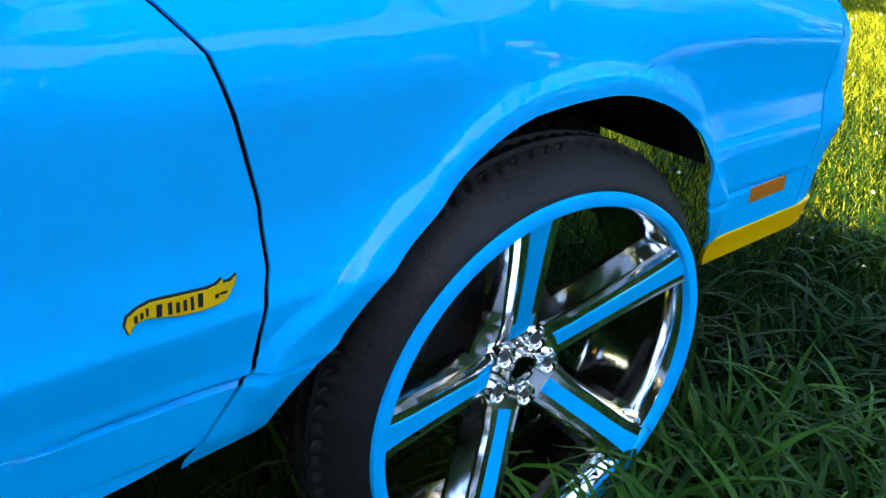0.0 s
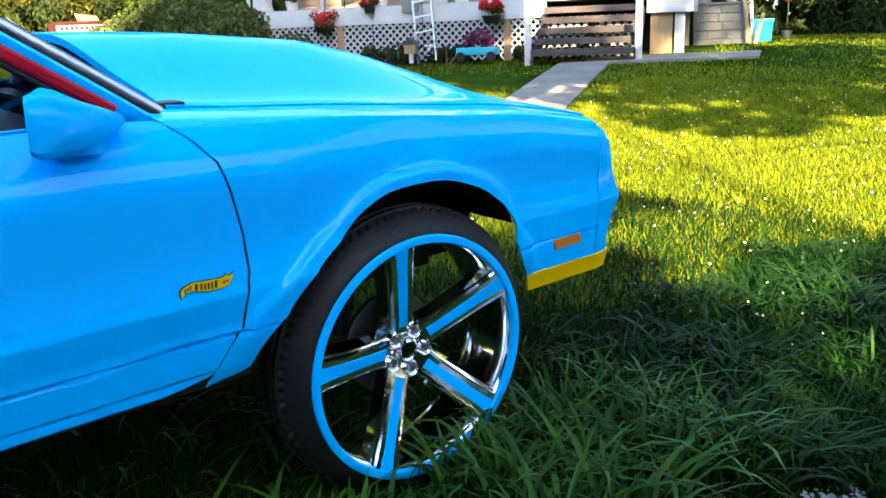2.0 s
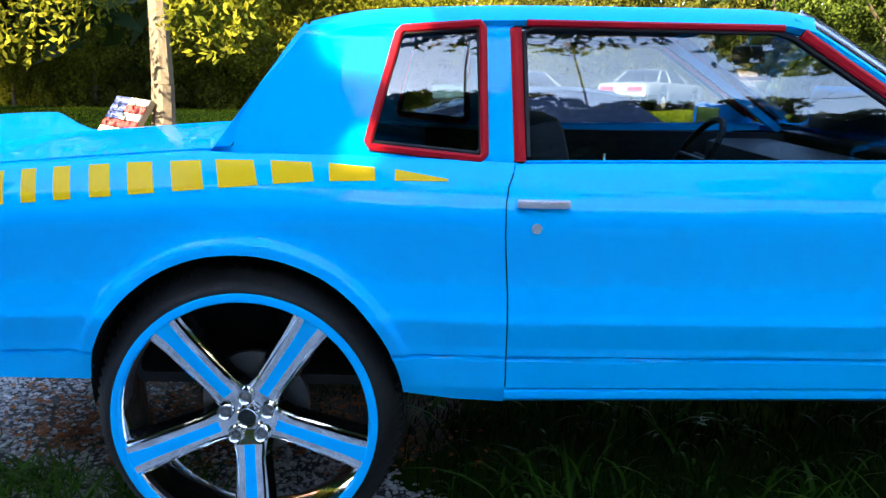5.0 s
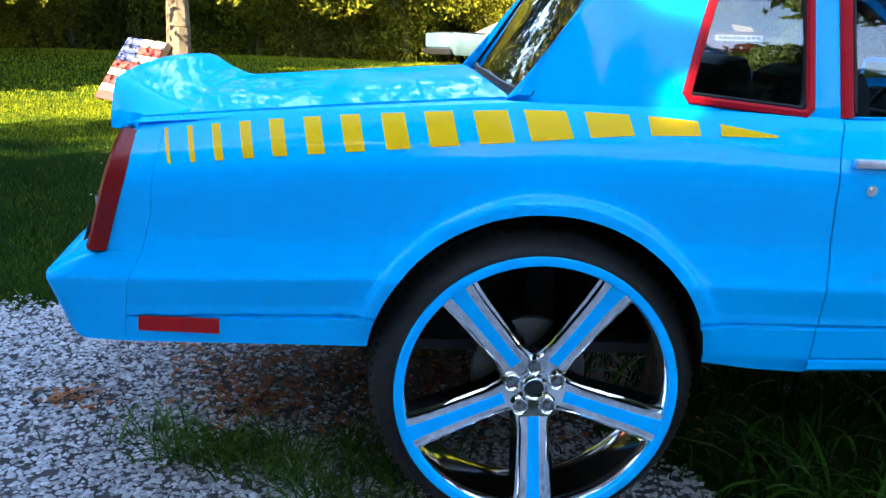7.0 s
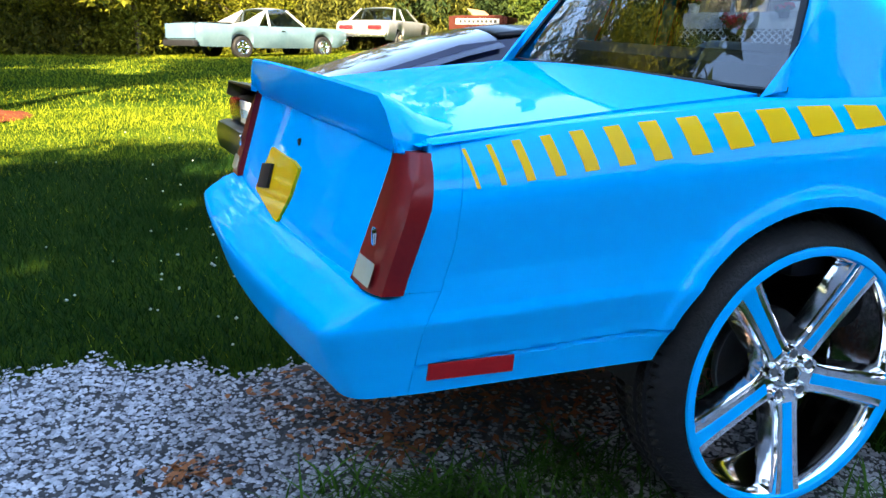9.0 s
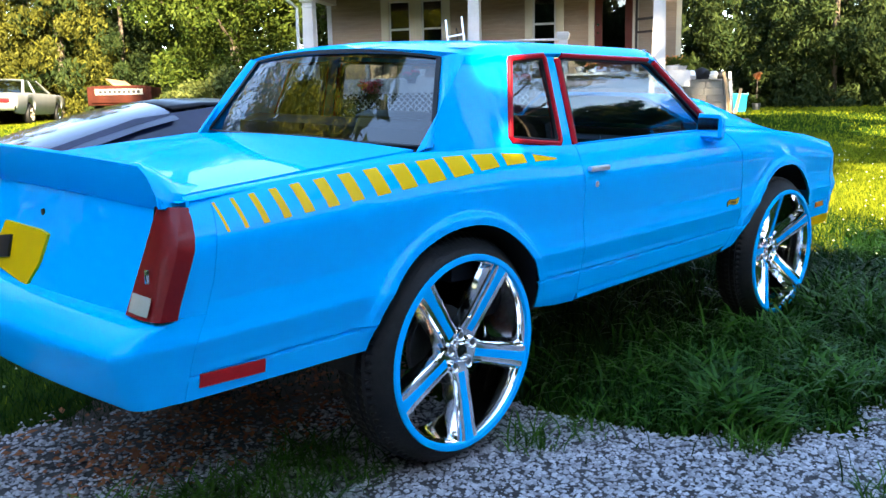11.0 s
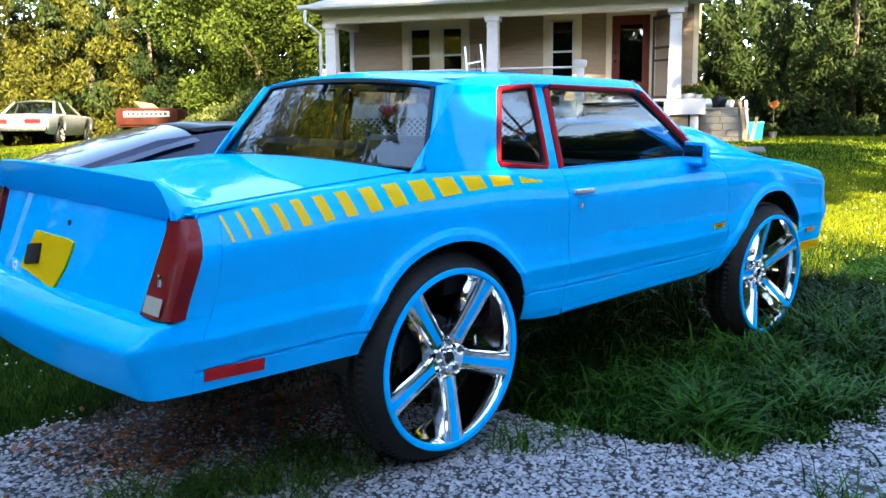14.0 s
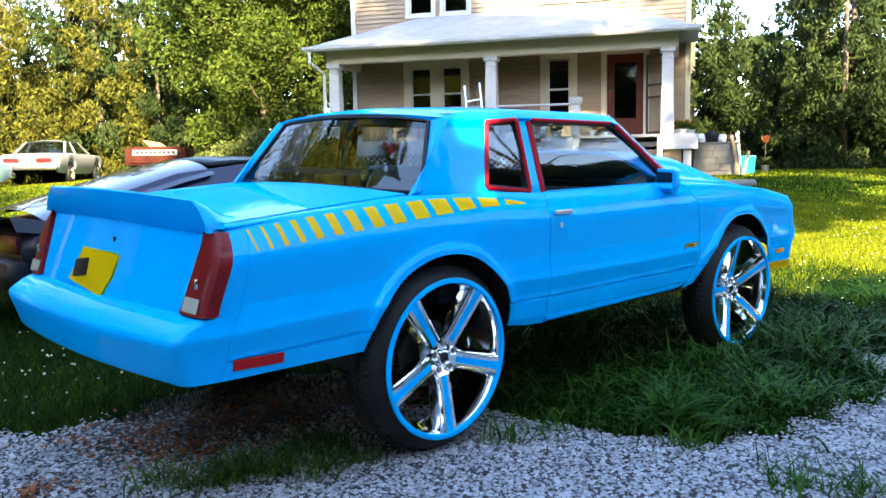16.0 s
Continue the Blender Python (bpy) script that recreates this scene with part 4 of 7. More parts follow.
def spoke_mesh(strip=False, dish=0.0):
    """One spoke along +x: chrome flanks, raised rails, blue strip between."""
    bm = bmesh.new()
    rows = []
    for f in np.linspace(0, 1, 9):
        x = 0.045 + f * 0.312
        yb = lerp(x, (0.045, 0.10, 0.25, 0.36), (-0.004, -0.016, -0.036, -0.050)) + dish * (0.36 - x) / 0.315
        w = lerp(x, (0.045, 0.10, 0.30, 0.36), (0.020, 0.0165, 0.0195, 0.026))
        if strip:
            if x < 0.082:
                continue
            rows.append([(x, yb - 0.0022, -w + 0.002), (x, yb - 0.0030, 0.0), (x, yb - 0.0022, w - 0.002), (x, yb + 0.004, w - 0.002), (x, yb + 0.004, -w + 0.002), (x, yb - 0.0022, -w + 0.002)])
        else:
            w += lerp(x, (0.045, 0.12, 0.36), (0.016, 0.010, 0.012))
            fl = lerp(x, (0.045, 0.12, 0.36), (0.034, 0.026, 0.034))
            rows.append([(x, yb + 0.075, -w - fl * 0.5), (x, yb + 0.05, -w - fl), (x, yb + 0.012, -w - fl * 0.55), (x, yb + 0.009, -w - 0.010), (x, yb - 0.001, -w - 0.006), (x, yb, -w),
                         (x, yb, w), (x, yb - 0.001, w + 0.006), (x, yb + 0.009, w + 0.010), (x, yb + 0.012, w + fl * 0.55), (x, yb + 0.05, w + fl), (x, yb + 0.075, w + fl * 0.5),
                         (x, yb + 0.075, -w - fl * 0.5)])
    vs = grid(bm, rows)
    for r in (vs[0], vs[-1]):
        bm.faces.new(r[:-1])
    return clean(bm)


def make_wheel(m, name_label, dish=0.0):
    bm = bmesh.new()
    lathe(bm, [(0.352, 0.180), (0.345, 0.16), (0.335, 0.10), (0.335, 0.0), (0.343, -0.034), (0.350, -0.044), (0.366, -0.040), (0.368, 0.17)])
    wheel = part("wheel", bm, CHROME, car, name_label)
    wheel.matrix_basis = m
    bm = bmesh.new()
    lathe(bm, [(0.345, -0.040), (0.347, -0.050), (0.350, -0.0545), (0.366, -0.0565), (0.371, -0.054), (0.372, -0.044)], 120)
    part("rim_lip", bm, BLUE, wheel, "blue painted rim lip")
    part("tyre", tyre_mesh(0.78 if dish else 1.0), RUBBER, wheel, "low-profile black tyre")
    spoke, strip = None, None
    for k in range(5):
        rot = Matrix.Rotation(radians(-90 + 72 * k), 4, "Y").inverted()
        if spoke is None:
            spoke = part("spoke", spoke_mesh(False, dish), CHROME, wheel, "chrome spoke with bevelled flanks", smooth=False)
            strip = part("spoke_strip", spoke_mesh(True, dish), BLUE, wheel, "blue painted spoke face")
            s, t = spoke, strip
        else:
            s, t = new("spoke", spoke.data), new("spoke_strip", strip.data)
            s.parent = t.parent = wheel
            s["label"], t["label"] = spoke["label"], strip["label"]
        s.matrix_basis = rot
        t.matrix_basis = rot
    bm = bmesh.new()
    lathe(bm, [(0.001, -0.012), (0.030, -0.012), (0.034, -0.006), (0.036, 0.0), (0.052, 0.002), (0.070, -0.002), (0.080, 0.006), (0.082, 0.05), (0.06, 0.08)], 48)
    part("hub", bm, CHROME, wheel).location.y = dish
    bm = bmesh.new()
    lathe(bm, [(0.025, -0.010), (0.026, -0.019), (0.029, -0.021), (0.033, -0.019), (0.035, -0.008)], 32)
    cap = part("centre_cap", bm, CHROME, wheel, "round chrome centre ring")
    cap.location.y = dish
    bm = bmesh.new()
    lathe(bm, [(0.001, -0.0135), (0.0255, -0.0135), (0.0255, -0.009)], 32)
    part("cap_disc", bm, DARKCAP, cap, "dark recessed centre disc")
    nut = None
    for k in range(5):
        a = radians(-90 + 36 + 72 * k)
        if nut is None:
            bm = bmesh.new()
            lathe(bm, [(0.013, 0.004), (0.0135, -0.006), (0.018, -0.016), (0.0215, -0.018), (0.0235, -0.012), (0.024, 0.01)], 20)
            nut = part("lug_pocket", bm, CHROME, wheel)
            bm = bmesh.new()
            cyl(bm, (0, 0.01, 0), (0, -0.016, 0), 0.0105, 0.0095, 6)
            cyl(bm, (0, 0.012, 0), (0, -0.002, 0), 0.0132, 0.0132, 12)
            stud = part("lug_nut", bm, CAPMETAL, wheel)
            o, o2 = nut, stud
        else:
            o, o2 = new("lug_pocket", nut.data), new("lug_nut", stud.data)
            o.parent = o2.parent = wheel
        o.location = o2.location = (0.063 * math.cos(a), -0.004 + dish, 0.063 * math.sin(a))
    bm = bmesh.new()
    lathe(bm, [(0.05, 0.10), (0.155, 0.10), (0.158, 0.104), (0.158, 0.118), (0.155, 0.122), (0.05, 0.122)], 48)
    part("brake_disc", bm, surface_disc, wheel, "grey steel brake disc").location.y = dish * 0.6
    return wheel


surface_disc = surface("brake_steel", (0.10, 0.10, 0.10), (0.16, 0.155, 0.15), rough=0.45, metal=1.0, scale=10)
SPIN_R, SPIN_F, STEER = -2.5, 24.5, 3.0
make_wheel(pose(0, 0, HUB_Z, 0, SPIN_R, 0), "chrome five-spoke rear wheel with blue strips")
make_wheel(pose(2.743, -0.052, HUB_Z, 0, 0, -STEER) @ pose(0, 0, 0, 0, SPIN_F, 0), "chrome five-spoke front wheel, lower edge in grass", 0.05)
make_wheel(pose(0, 2 * YC, HUB_Z, 0, 20, 180), "chrome five-spoke far rear wheel")
make_wheel(pose(2.743, 2 * YC, HUB_Z, 0, 40, 180), "chrome five-spoke far front wheel")

# the tail stands a little skewed: its far side lies further back
for ob in car.children_recursive:
    if ob.type == "MESH" and ob.matrix_basis == Matrix.Identity(4) and ob.name.split(".")[0] not in ("spoke", "rim_lip", "tyre", "hub", "centre_cap", "lug_nut", "brake_disc"):
        up_to = ob.parent
        if up_to is car or up_to.parent is car:
            if up_to.name.startswith("wheel"):
                continue
            for v in ob.data.vertices:
                if v.co.x < 0.4 and v.co.y > 0.2:
                    v.co.x -= 0.042 * (v.co.y - 0.2) * smooth01((0.4 - v.co.x) / 1.3)

# ---- ground ----


def ramp(u, a, b):
    """Rises with slope 1 between a and b, rounded at both ends."""
    k = 1.2
    return (np.logaddexp(0, k * (u - a)) - np.logaddexp(0, k * (u - b))) / k


def ground_z(x, y):
    x, y = np.asarray(x, float), np.asarray(y, float)
    z = 0.035 * (ramp(y, -8.0, 5.0) - 7.96) + 0.066 * ramp(x, 4.0, 17.0)
    z = z + 0.04 * ramp(y, 6.0, 22.0) / (1 + np.exp((x - 12.0) / 1.5))
    return z - 0.004


def is_gravel(x, y):
    """How much the gravel drive covers a spot, 0 to 1."""
    n = 0.05 * np.sin(x * 2.1 + 1.0) + 0.07 * np.sin(x * 5.3 + y * 3.1) + 0.06 * np.sin(y * 9.0 - x * 13.0)
    front = lerp_np(x, (-30, -2.3, -1.8, -1.2, -0.9, -0.4, 0.3, 0.62, 0.68, 0.8, 1.0, 1.3, 1.7, 2.1, 2.5, 2.75, 3.0, 3.4, 3.9, 9.0),
                    (1.70, 1.70, 1.73, 1.59, 1.48, 1.10, 0.65, 0.2, -0.2, -0.55, -0.78, -0.9, -0.93, -1.1, -1.18, -1.0, -0.80, -0.85, -1.2, -1.7))
    return 1 / (1 + np.exp(-(front - y + n) / 0.09))


def lerp_np(x, xs, ys):
    return np.interp(x, xs, ys)


xs = np.concatenate([np.linspace(-400, -30, 12), np.linspace(-27, -6, 15), np.arange(-5, 8, 0.25), np.linspace(8, 30, 30), np.linspace(35, 400, 12)])
ys = np.concatenate([np.linspace(-400, -30, 12), np.linspace(-27, -6, 15), np.arange(-5, 8, 0.25), np.linspace(8, 40, 34), np.linspace(45, 400, 12)])
gx, gy = np.meshgrid(xs, ys, indexing="ij")
gv = np.stack([gx, gy, ground_z(gx, gy)], -1).reshape(-1, 3)
ny = len(ys)
ii, jj = np.meshgrid(np.arange(len(xs) - 1), np.arange(ny - 1), indexing="ij")
gf = np.stack([ii * ny + jj, (ii + 1) * ny + jj, (ii + 1) * ny + jj + 1, ii * ny + jj + 1], -1).reshape(-1, 4)
ground = new("ground", raw_mesh("ground", gv, gf, LAWN, True))
tagged(ground, "mown lawn earth reaching to the tree line", "ground", kind="structure")

# gravel drive: bed a few millimetres proud of the lawn sheet, edge follows the outline
gx, gy = np.meshgrid(np.arange(-12, 9.01, 0.1), np.arange(-7, 2.9, 0.1), indexing="ij")
cov = is_gravel(gx, gy)
gv = np.stack([gx, gy, ground_z(gx, gy) - 0.03 + 0.04 * np.clip(cov * 1.5, 0, 1)], -1).reshape(-1, 3)
ny = gx.shape[1]
ii, jj = np.meshgrid(np.arange(gx.shape[0] - 1), np.arange(ny - 1), indexing="ij")
gf = np.stack([ii * ny + jj, (ii + 1) * ny + jj, (ii + 1) * ny + jj + 1, ii * ny + jj + 1], -1).reshape(-1, 4)
bed = new("gravel_drive", raw_mesh("gravel_drive", gv, gf, GRAVEL_BASE, True))
tagged(bed, "pale grey crushed-stone drive beside the lawn", "drive", kind="structure")



def stones(n, x0, x1, y0, y1, size, name, seed):
    r = np.random.default_rng(seed)
    x, y = r.uniform(x0, x1, n), r.uniform(y0, y1, n)
    keep = is_gravel(x, y) > r.uniform(0.25, 0.95, n)
    dirty = np.exp(-(((x + 0.35) / 0.75) ** 2 + ((y - 1.05) / 0.42) ** 2))
    keep &= r.uniform(0, 1, n) > 0.93 * dirty
    # fine stones near the car give way to coarser ones further off
    edge = np.minimum(np.minimum(x + 4.4, 5.6 - x), y + 3.4)
    near = np.clip(edge / 1.3, 0, 1)
    keep &= r.uniform(0, 1, n) < (near if size < 0.012 else 1 - near)
    x, y = x[keep], y[keep]
    k = len(x)
    base = np.array([(1, 0, 0), (0.35, 0.95, 0.1), (-0.8, 0.6, 0), (-0.8, -0.6, 0.1), (0.3, -0.95, 0), (0.15, 0.1, 0.75), (-0.1, 0, -0.6)])
    fc = np.array([(0, 1, 5), (1, 2, 5), (2, 3, 5), (3, 4, 5), (4, 0, 5)])
    s = size * r.uniform(0.55, 1.5, k)
    v = base[None] * (1 + r.uniform(-0.3, 0.3, (k, 7, 3))) * s[:, None, None] * np.stack([np.ones(k), r.uniform(0.6, 1, k), r.uniform(0.6, 1.1, k)], -1)[:, None, :]
    a = r.uniform(0, 2 * np.pi, k)
    c, sn = np.cos(a)[:, None], np.sin(a)[:, None]
    vx = v[:, :, 0] * c - v[:, :, 1] * sn + x[:, None]
    vy = v[:, :, 0] * sn + v[:, :, 1] * c + y[:, None]
    vz = v[:, :, 2] + (ground_z(x, y) + 0.006 + s * 0.25)[:, None] + r.uniform(-0.004, 0.006, k)[:, None]
    V = np.stack([vx, vy, vz], -1).reshape(-1, 3)
    F = (fc[None] + 7 * np.arange(k)[:, None, None]).reshape(-1, 3)
    ob = new(name, raw_mesh(name, V, F, STONES))
    return tagged(ob, "loose crushed grey and white gravel stones", "gravel", kind="stuff")


stones(330000, -4.4, 5.6, -3.4, 2.3, 0.0098, "gravel", 3)
stones(150000, -12, 9, -7, 2.5, 0.0185, "gravel", 4)

# ---- grass ----


def blades(name, x, y, h, w, lean, material, label, seed, segs=2, curl=None):
    """Curved tapering blades at the spots x, y."""
    r = np.random.default_rng(seed)
    k = len(x)
    a = r.uniform(0, 2 * np.pi, k)
    tw = a + r.uniform(0.9, 2.2, k)
    ln = lean * r.uniform(0.3, 1.6, k) * h
    z0 = ground_z(x, y) - 0.01
    drop, power = (0.28 * lean, 2.4) if curl is None else (curl * r.uniform(0.35, 1.25, k), 3.0)
    fs = np.linspace(0, 1, segs + 1)
    rows = []
    for f in fs:
        cx = x + np.cos(a) * ln * f ** 1.8
        cy = y + np.sin(a) * ln * f ** 1.8
        cz = z0 + h * (f - drop * f ** power)
        ww = w * (1 - f) ** 0.7 * (0.55 + 0.9 * f) if f < 1 else np.zeros(k)
        rows.append((np.stack([cx - np.cos(tw) * ww, cy - np.sin(tw) * ww, cz], -1), np.stack([cx + np.cos(tw) * ww, cy + np.sin(tw) * ww, cz], -1)))
    V = np.stack([p for row in rows for p in row], 1)
    n = V.shape[1]
    F = np.concatenate([np.array([[2 * i, 2 * i + 1, 2 * i + 3, 2 * i + 2]]) for i in range(segs)])
    F = (F[None] + n * np.arange(k)[:, None, None]).reshape(-1, 4)
    ob = new(name, raw_mesh(name, V.reshape(-1, 3), F, material, True))
    return tagged(ob, label, "grass", kind="stuff")


def scatter(n, x0, x1, y0, y1, seed, dens=None):
    r = np.random.default_rng(seed)
    x, y = r.uniform(x0, x1, n), r.uniform(y0, y1, n)
    p = 1 - is_gravel(x, y)
    p = np.where(p > 0.5, 1.0, 0.012)
    if dens is not None:
        p = p * dens(x, y)
    k = r.uniform(0, 1, n) < p
    return x[k], y[k]


def under_wheel(x, y):
    d = np.ones_like(x)
    for wx in (0.0, 2.743):
        d *= np.where((np.abs(x - wx) < 0.16) & (y > -0.07) & (y < 0.21), 0.0, 1.0)
    return d


def on_walk(x, y):
    """Bare where the concrete path and the house stand."""
    u = (x - HX) * math.cos(HYAW) + (y - HY) * math.sin(HYAW)
    w = -(x - HX) * math.sin(HYAW) + (y - HY) * math.cos(HYAW)
    d = np.where((w > -2.0) & (u > -7.4) & (u < 2.6), 0.0, 1.0)
    for (ax, ay, bx, by, hw) in WALKS:
        t = np.clip(((x - ax) * (bx - ax) + (y - ay) * (by - ay)) / ((bx - ax) ** 2 + (by - ay) ** 2), 0, 1)
        dist = np.hypot(x - ax - t * (bx - ax), y - ay - t * (by - ay))
        d *= np.where(dist < hw, 0.0, 1.0)
    return d


HX, HY, HZ, HYAW = 15.563, 9.925, 1.99, radians(-59.7)
H = pose(HX, HY, HZ, 0, 0, math.degrees(HYAW))


def hp(u, w, z=0.0):
    return H @ Vector((u, w, z))


p0, p1, p2 = hp(0.5, -3.0), hp(0.80, -10.6), hp(3.4, -3.1)
WALKS = ((p0.x, p0.y, p1.x, p1.y, 0.45), (p0.x, p0.y, p2.x, p2.y, 0.5))

r0 = np.random.default_rng(11)
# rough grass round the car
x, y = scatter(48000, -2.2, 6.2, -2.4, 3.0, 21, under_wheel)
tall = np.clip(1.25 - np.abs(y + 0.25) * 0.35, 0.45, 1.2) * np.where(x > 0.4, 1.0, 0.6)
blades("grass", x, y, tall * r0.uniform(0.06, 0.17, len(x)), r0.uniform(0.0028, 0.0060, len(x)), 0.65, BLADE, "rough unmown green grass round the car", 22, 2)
# broad-bladed weeds in front of the sill and the front wheel


def weed_dens(x, y):
    d = np.exp(-((y + 0.5) / 0.52) ** 2) * np.where(x > 0.55, 1.0, 0.12)
    return (0.035 + d) * under_wheel(x, y)


x, y = scatter(46000, 0.3, 5.6, -1.9, 1.4, 23, weed_dens)
# past x 3.3 the same weeds get the darker copy as painted shade
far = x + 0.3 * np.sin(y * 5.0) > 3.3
for sel, mat, seed in ((~far, WEED, 24), (far, SHADEWEED, 44)):
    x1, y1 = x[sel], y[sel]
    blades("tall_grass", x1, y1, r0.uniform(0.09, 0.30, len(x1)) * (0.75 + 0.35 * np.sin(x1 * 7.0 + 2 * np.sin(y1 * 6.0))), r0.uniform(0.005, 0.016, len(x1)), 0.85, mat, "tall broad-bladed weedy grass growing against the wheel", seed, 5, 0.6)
x, y = scatter(750, 2.72, 3.6, -0.8, -0.1, 25)
blades("tall_grass", x, y, r0.uniform(0.2, 0.42, len(x)), r0.uniform(0.007, 0.016, len(x)), 0.65, WEED, "tall broad-bladed weedy grass growing against the wheel", 26, 5, 0.55)
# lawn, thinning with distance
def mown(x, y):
    """Thins bright short blades, painting shade on the longer grass behind the car and beside the drive."""
    in_shade = (y + 0.25 * np.sin(x * 1.7) < 6.3) & (x < 2.0) | (y + 0.4 * x + 0.2 * np.sin(x * 3.1) < 2.25) & (x < 6.5)
    return on_walk(x, y) * np.where(in_shade, 0.12, 1.0)


# dark blades put the shade behind the car into the grass colour
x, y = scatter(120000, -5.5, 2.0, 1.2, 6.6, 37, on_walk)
blades("lawn", x, y, r0.uniform(0.05, 0.13, len(x)), r0.uniform(0.003, 0.0055, len(x)), 0.7, BLADE, "longer grass behind the car, darkened for the shade there", 38, 1)
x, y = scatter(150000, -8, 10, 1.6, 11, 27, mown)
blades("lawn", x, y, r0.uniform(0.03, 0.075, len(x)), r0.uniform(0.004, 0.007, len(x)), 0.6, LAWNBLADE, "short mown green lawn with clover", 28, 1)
# dark blades again, painted up to where shade meets sun by the drive
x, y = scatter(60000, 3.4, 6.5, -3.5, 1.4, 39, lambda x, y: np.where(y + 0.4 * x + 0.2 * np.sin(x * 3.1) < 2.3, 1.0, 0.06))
blades("grass", x, y, r0.uniform(0.06, 0.16, len(x)), r0.uniform(0.003, 0.0062, len(x)), 0.7, BLADE, "longer grass beside the drive, darkened for the shade there", 40, 2)
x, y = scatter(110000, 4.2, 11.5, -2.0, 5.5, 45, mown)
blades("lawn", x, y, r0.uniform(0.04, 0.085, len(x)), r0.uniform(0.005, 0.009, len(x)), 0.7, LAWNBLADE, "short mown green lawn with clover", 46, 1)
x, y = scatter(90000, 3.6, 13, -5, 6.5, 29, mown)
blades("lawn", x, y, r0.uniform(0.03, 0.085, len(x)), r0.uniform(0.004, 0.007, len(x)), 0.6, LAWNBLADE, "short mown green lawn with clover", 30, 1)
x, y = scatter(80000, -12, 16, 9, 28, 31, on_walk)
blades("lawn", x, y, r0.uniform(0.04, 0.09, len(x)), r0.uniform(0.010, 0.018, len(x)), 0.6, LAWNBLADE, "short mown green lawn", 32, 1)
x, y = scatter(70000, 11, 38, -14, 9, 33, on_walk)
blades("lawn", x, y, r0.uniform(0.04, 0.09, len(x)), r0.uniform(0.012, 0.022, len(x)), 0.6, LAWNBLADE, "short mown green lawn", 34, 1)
# clover heads
x = np.concatenate([r0.uniform(4.2, 11, 600), r0.uniform(-3.2, 0.2, 50), r0.normal(-1.2, 0.35, 40), r0.uniform(3, 9, 100)])
y = np.concatenate([r0.uniform(-3.5, 5, 600), r0.uniform(2.3, 8, 50), r0.normal(2.5, 0.35, 40), r0.uniform(2, 8, 100)])
keep = (is_gravel(x, y) < 0.3) & (on_walk(x, y) > 0.5)
x, y = x[keep], y[keep]
bv = np.array([(1, 0, 0), (0, 1, 0), (-1, 0, 0), (0, -1, 0), (0, 0, 0.9), (0, 0, -0.7)]) * 0.0095
bf = np.array([(0, 1, 4), (1, 2, 4), (2, 3, 4), (3, 0, 4), (1, 0, 5), (2, 1, 5), (3, 2, 5), (0, 3, 5)])
k = len(x)
V = bv[None] * r0.uniform(0.6, 1.2, k)[:, None, None] + np.stack([x, y, ground_z(x, y) + r0.uniform(0.05, 0.10, k)], -1)[:, None]
F = (bf[None] + 6 * np.arange(k)[:, None, None]).reshape(-1, 3)
tagged(new("clover_flowers", raw_mesh("clover_flowers", V.reshape(-1, 3), F, CLOVER)), "small white clover heads in the lawn", "flowers", kind="stuff")

# ---- concrete walk ----
for k, (ax, ay, bx, by, hw) in enumerate(WALKS):
    bm = bmesh.new()
    rows = []
    d = Vector((bx - ax, by - ay)).normalized()
    nrm = Vector((-d.y, d.x))
    for f in np.linspace(-0.02, 1.0, 16):
        c = Vector((ax + (bx - ax) * f, ay + (by - ay) * f))
        rows.append([(c.x + nrm.x * o * hw, c.y + nrm.y * o * hw, float(ground_z(c.x + nrm.x * o * hw, c.y + nrm.y * o * hw)) + dz)
                     for o, dz in ((-1, -0.06), (-1, 0.035 + 0.004 * k), (0, 0.045 + 0.004 * k), (1, 0.035 + 0.004 * k), (1, -0.06))])
    grid(bm, rows)
    tagged(part("walkway", bm, CONCRETE), "worn pale concrete walk to the porch steps", "path", kind="structure")

# ---- trees ----


def leaf_cloud(name, centres, radii, n, size, material, seed, flat=1.0, droop=0.0, squash=0.8, slim=0.42):
    """Many small leaves gathered in clumps at the given centres, denser towards each clump's skin."""
    r = np.random.default_rng(seed)
    c = np.asarray(centres)
    i = r.choice(len(c), n, p=np.asarray(radii) ** 2 / np.sum(np.asarray(radii) ** 2))
    d = r.normal(size=(n, 3))
    d /= np.linalg.norm(d, axis=1)[:, None]
    rad = np.asarray(radii)[i] * r.uniform(0.25, 1.0, n) ** 0.45
    p = c[i] + d * rad[:, None] * np.array([1, 1, squash])
    s = size * r.uniform(0.6, 1.5, n)
    u = r.normal(size=(n, 3))
    u[:, 2] = u[:, 2] * flat - droop
    u /= np.linalg.norm(u, axis=1)[:, None]
    v = np.cross(u, r.normal(size=(n, 3)))
    v /= np.linalg.norm(v, axis=1)[:, None]
    u, v = u * s[:, None], v * (s * slim)[:, None]
    V = np.stack([p - u * 0.5, p + v * 0.5 - u * 0.05, p + u * 0.55, p - v * 0.5 - u * 0.05], 1).reshape(-1, 3)
    F = np.arange(4 * n).reshape(-1, 4)
    return raw_mesh(name, V, F, material)


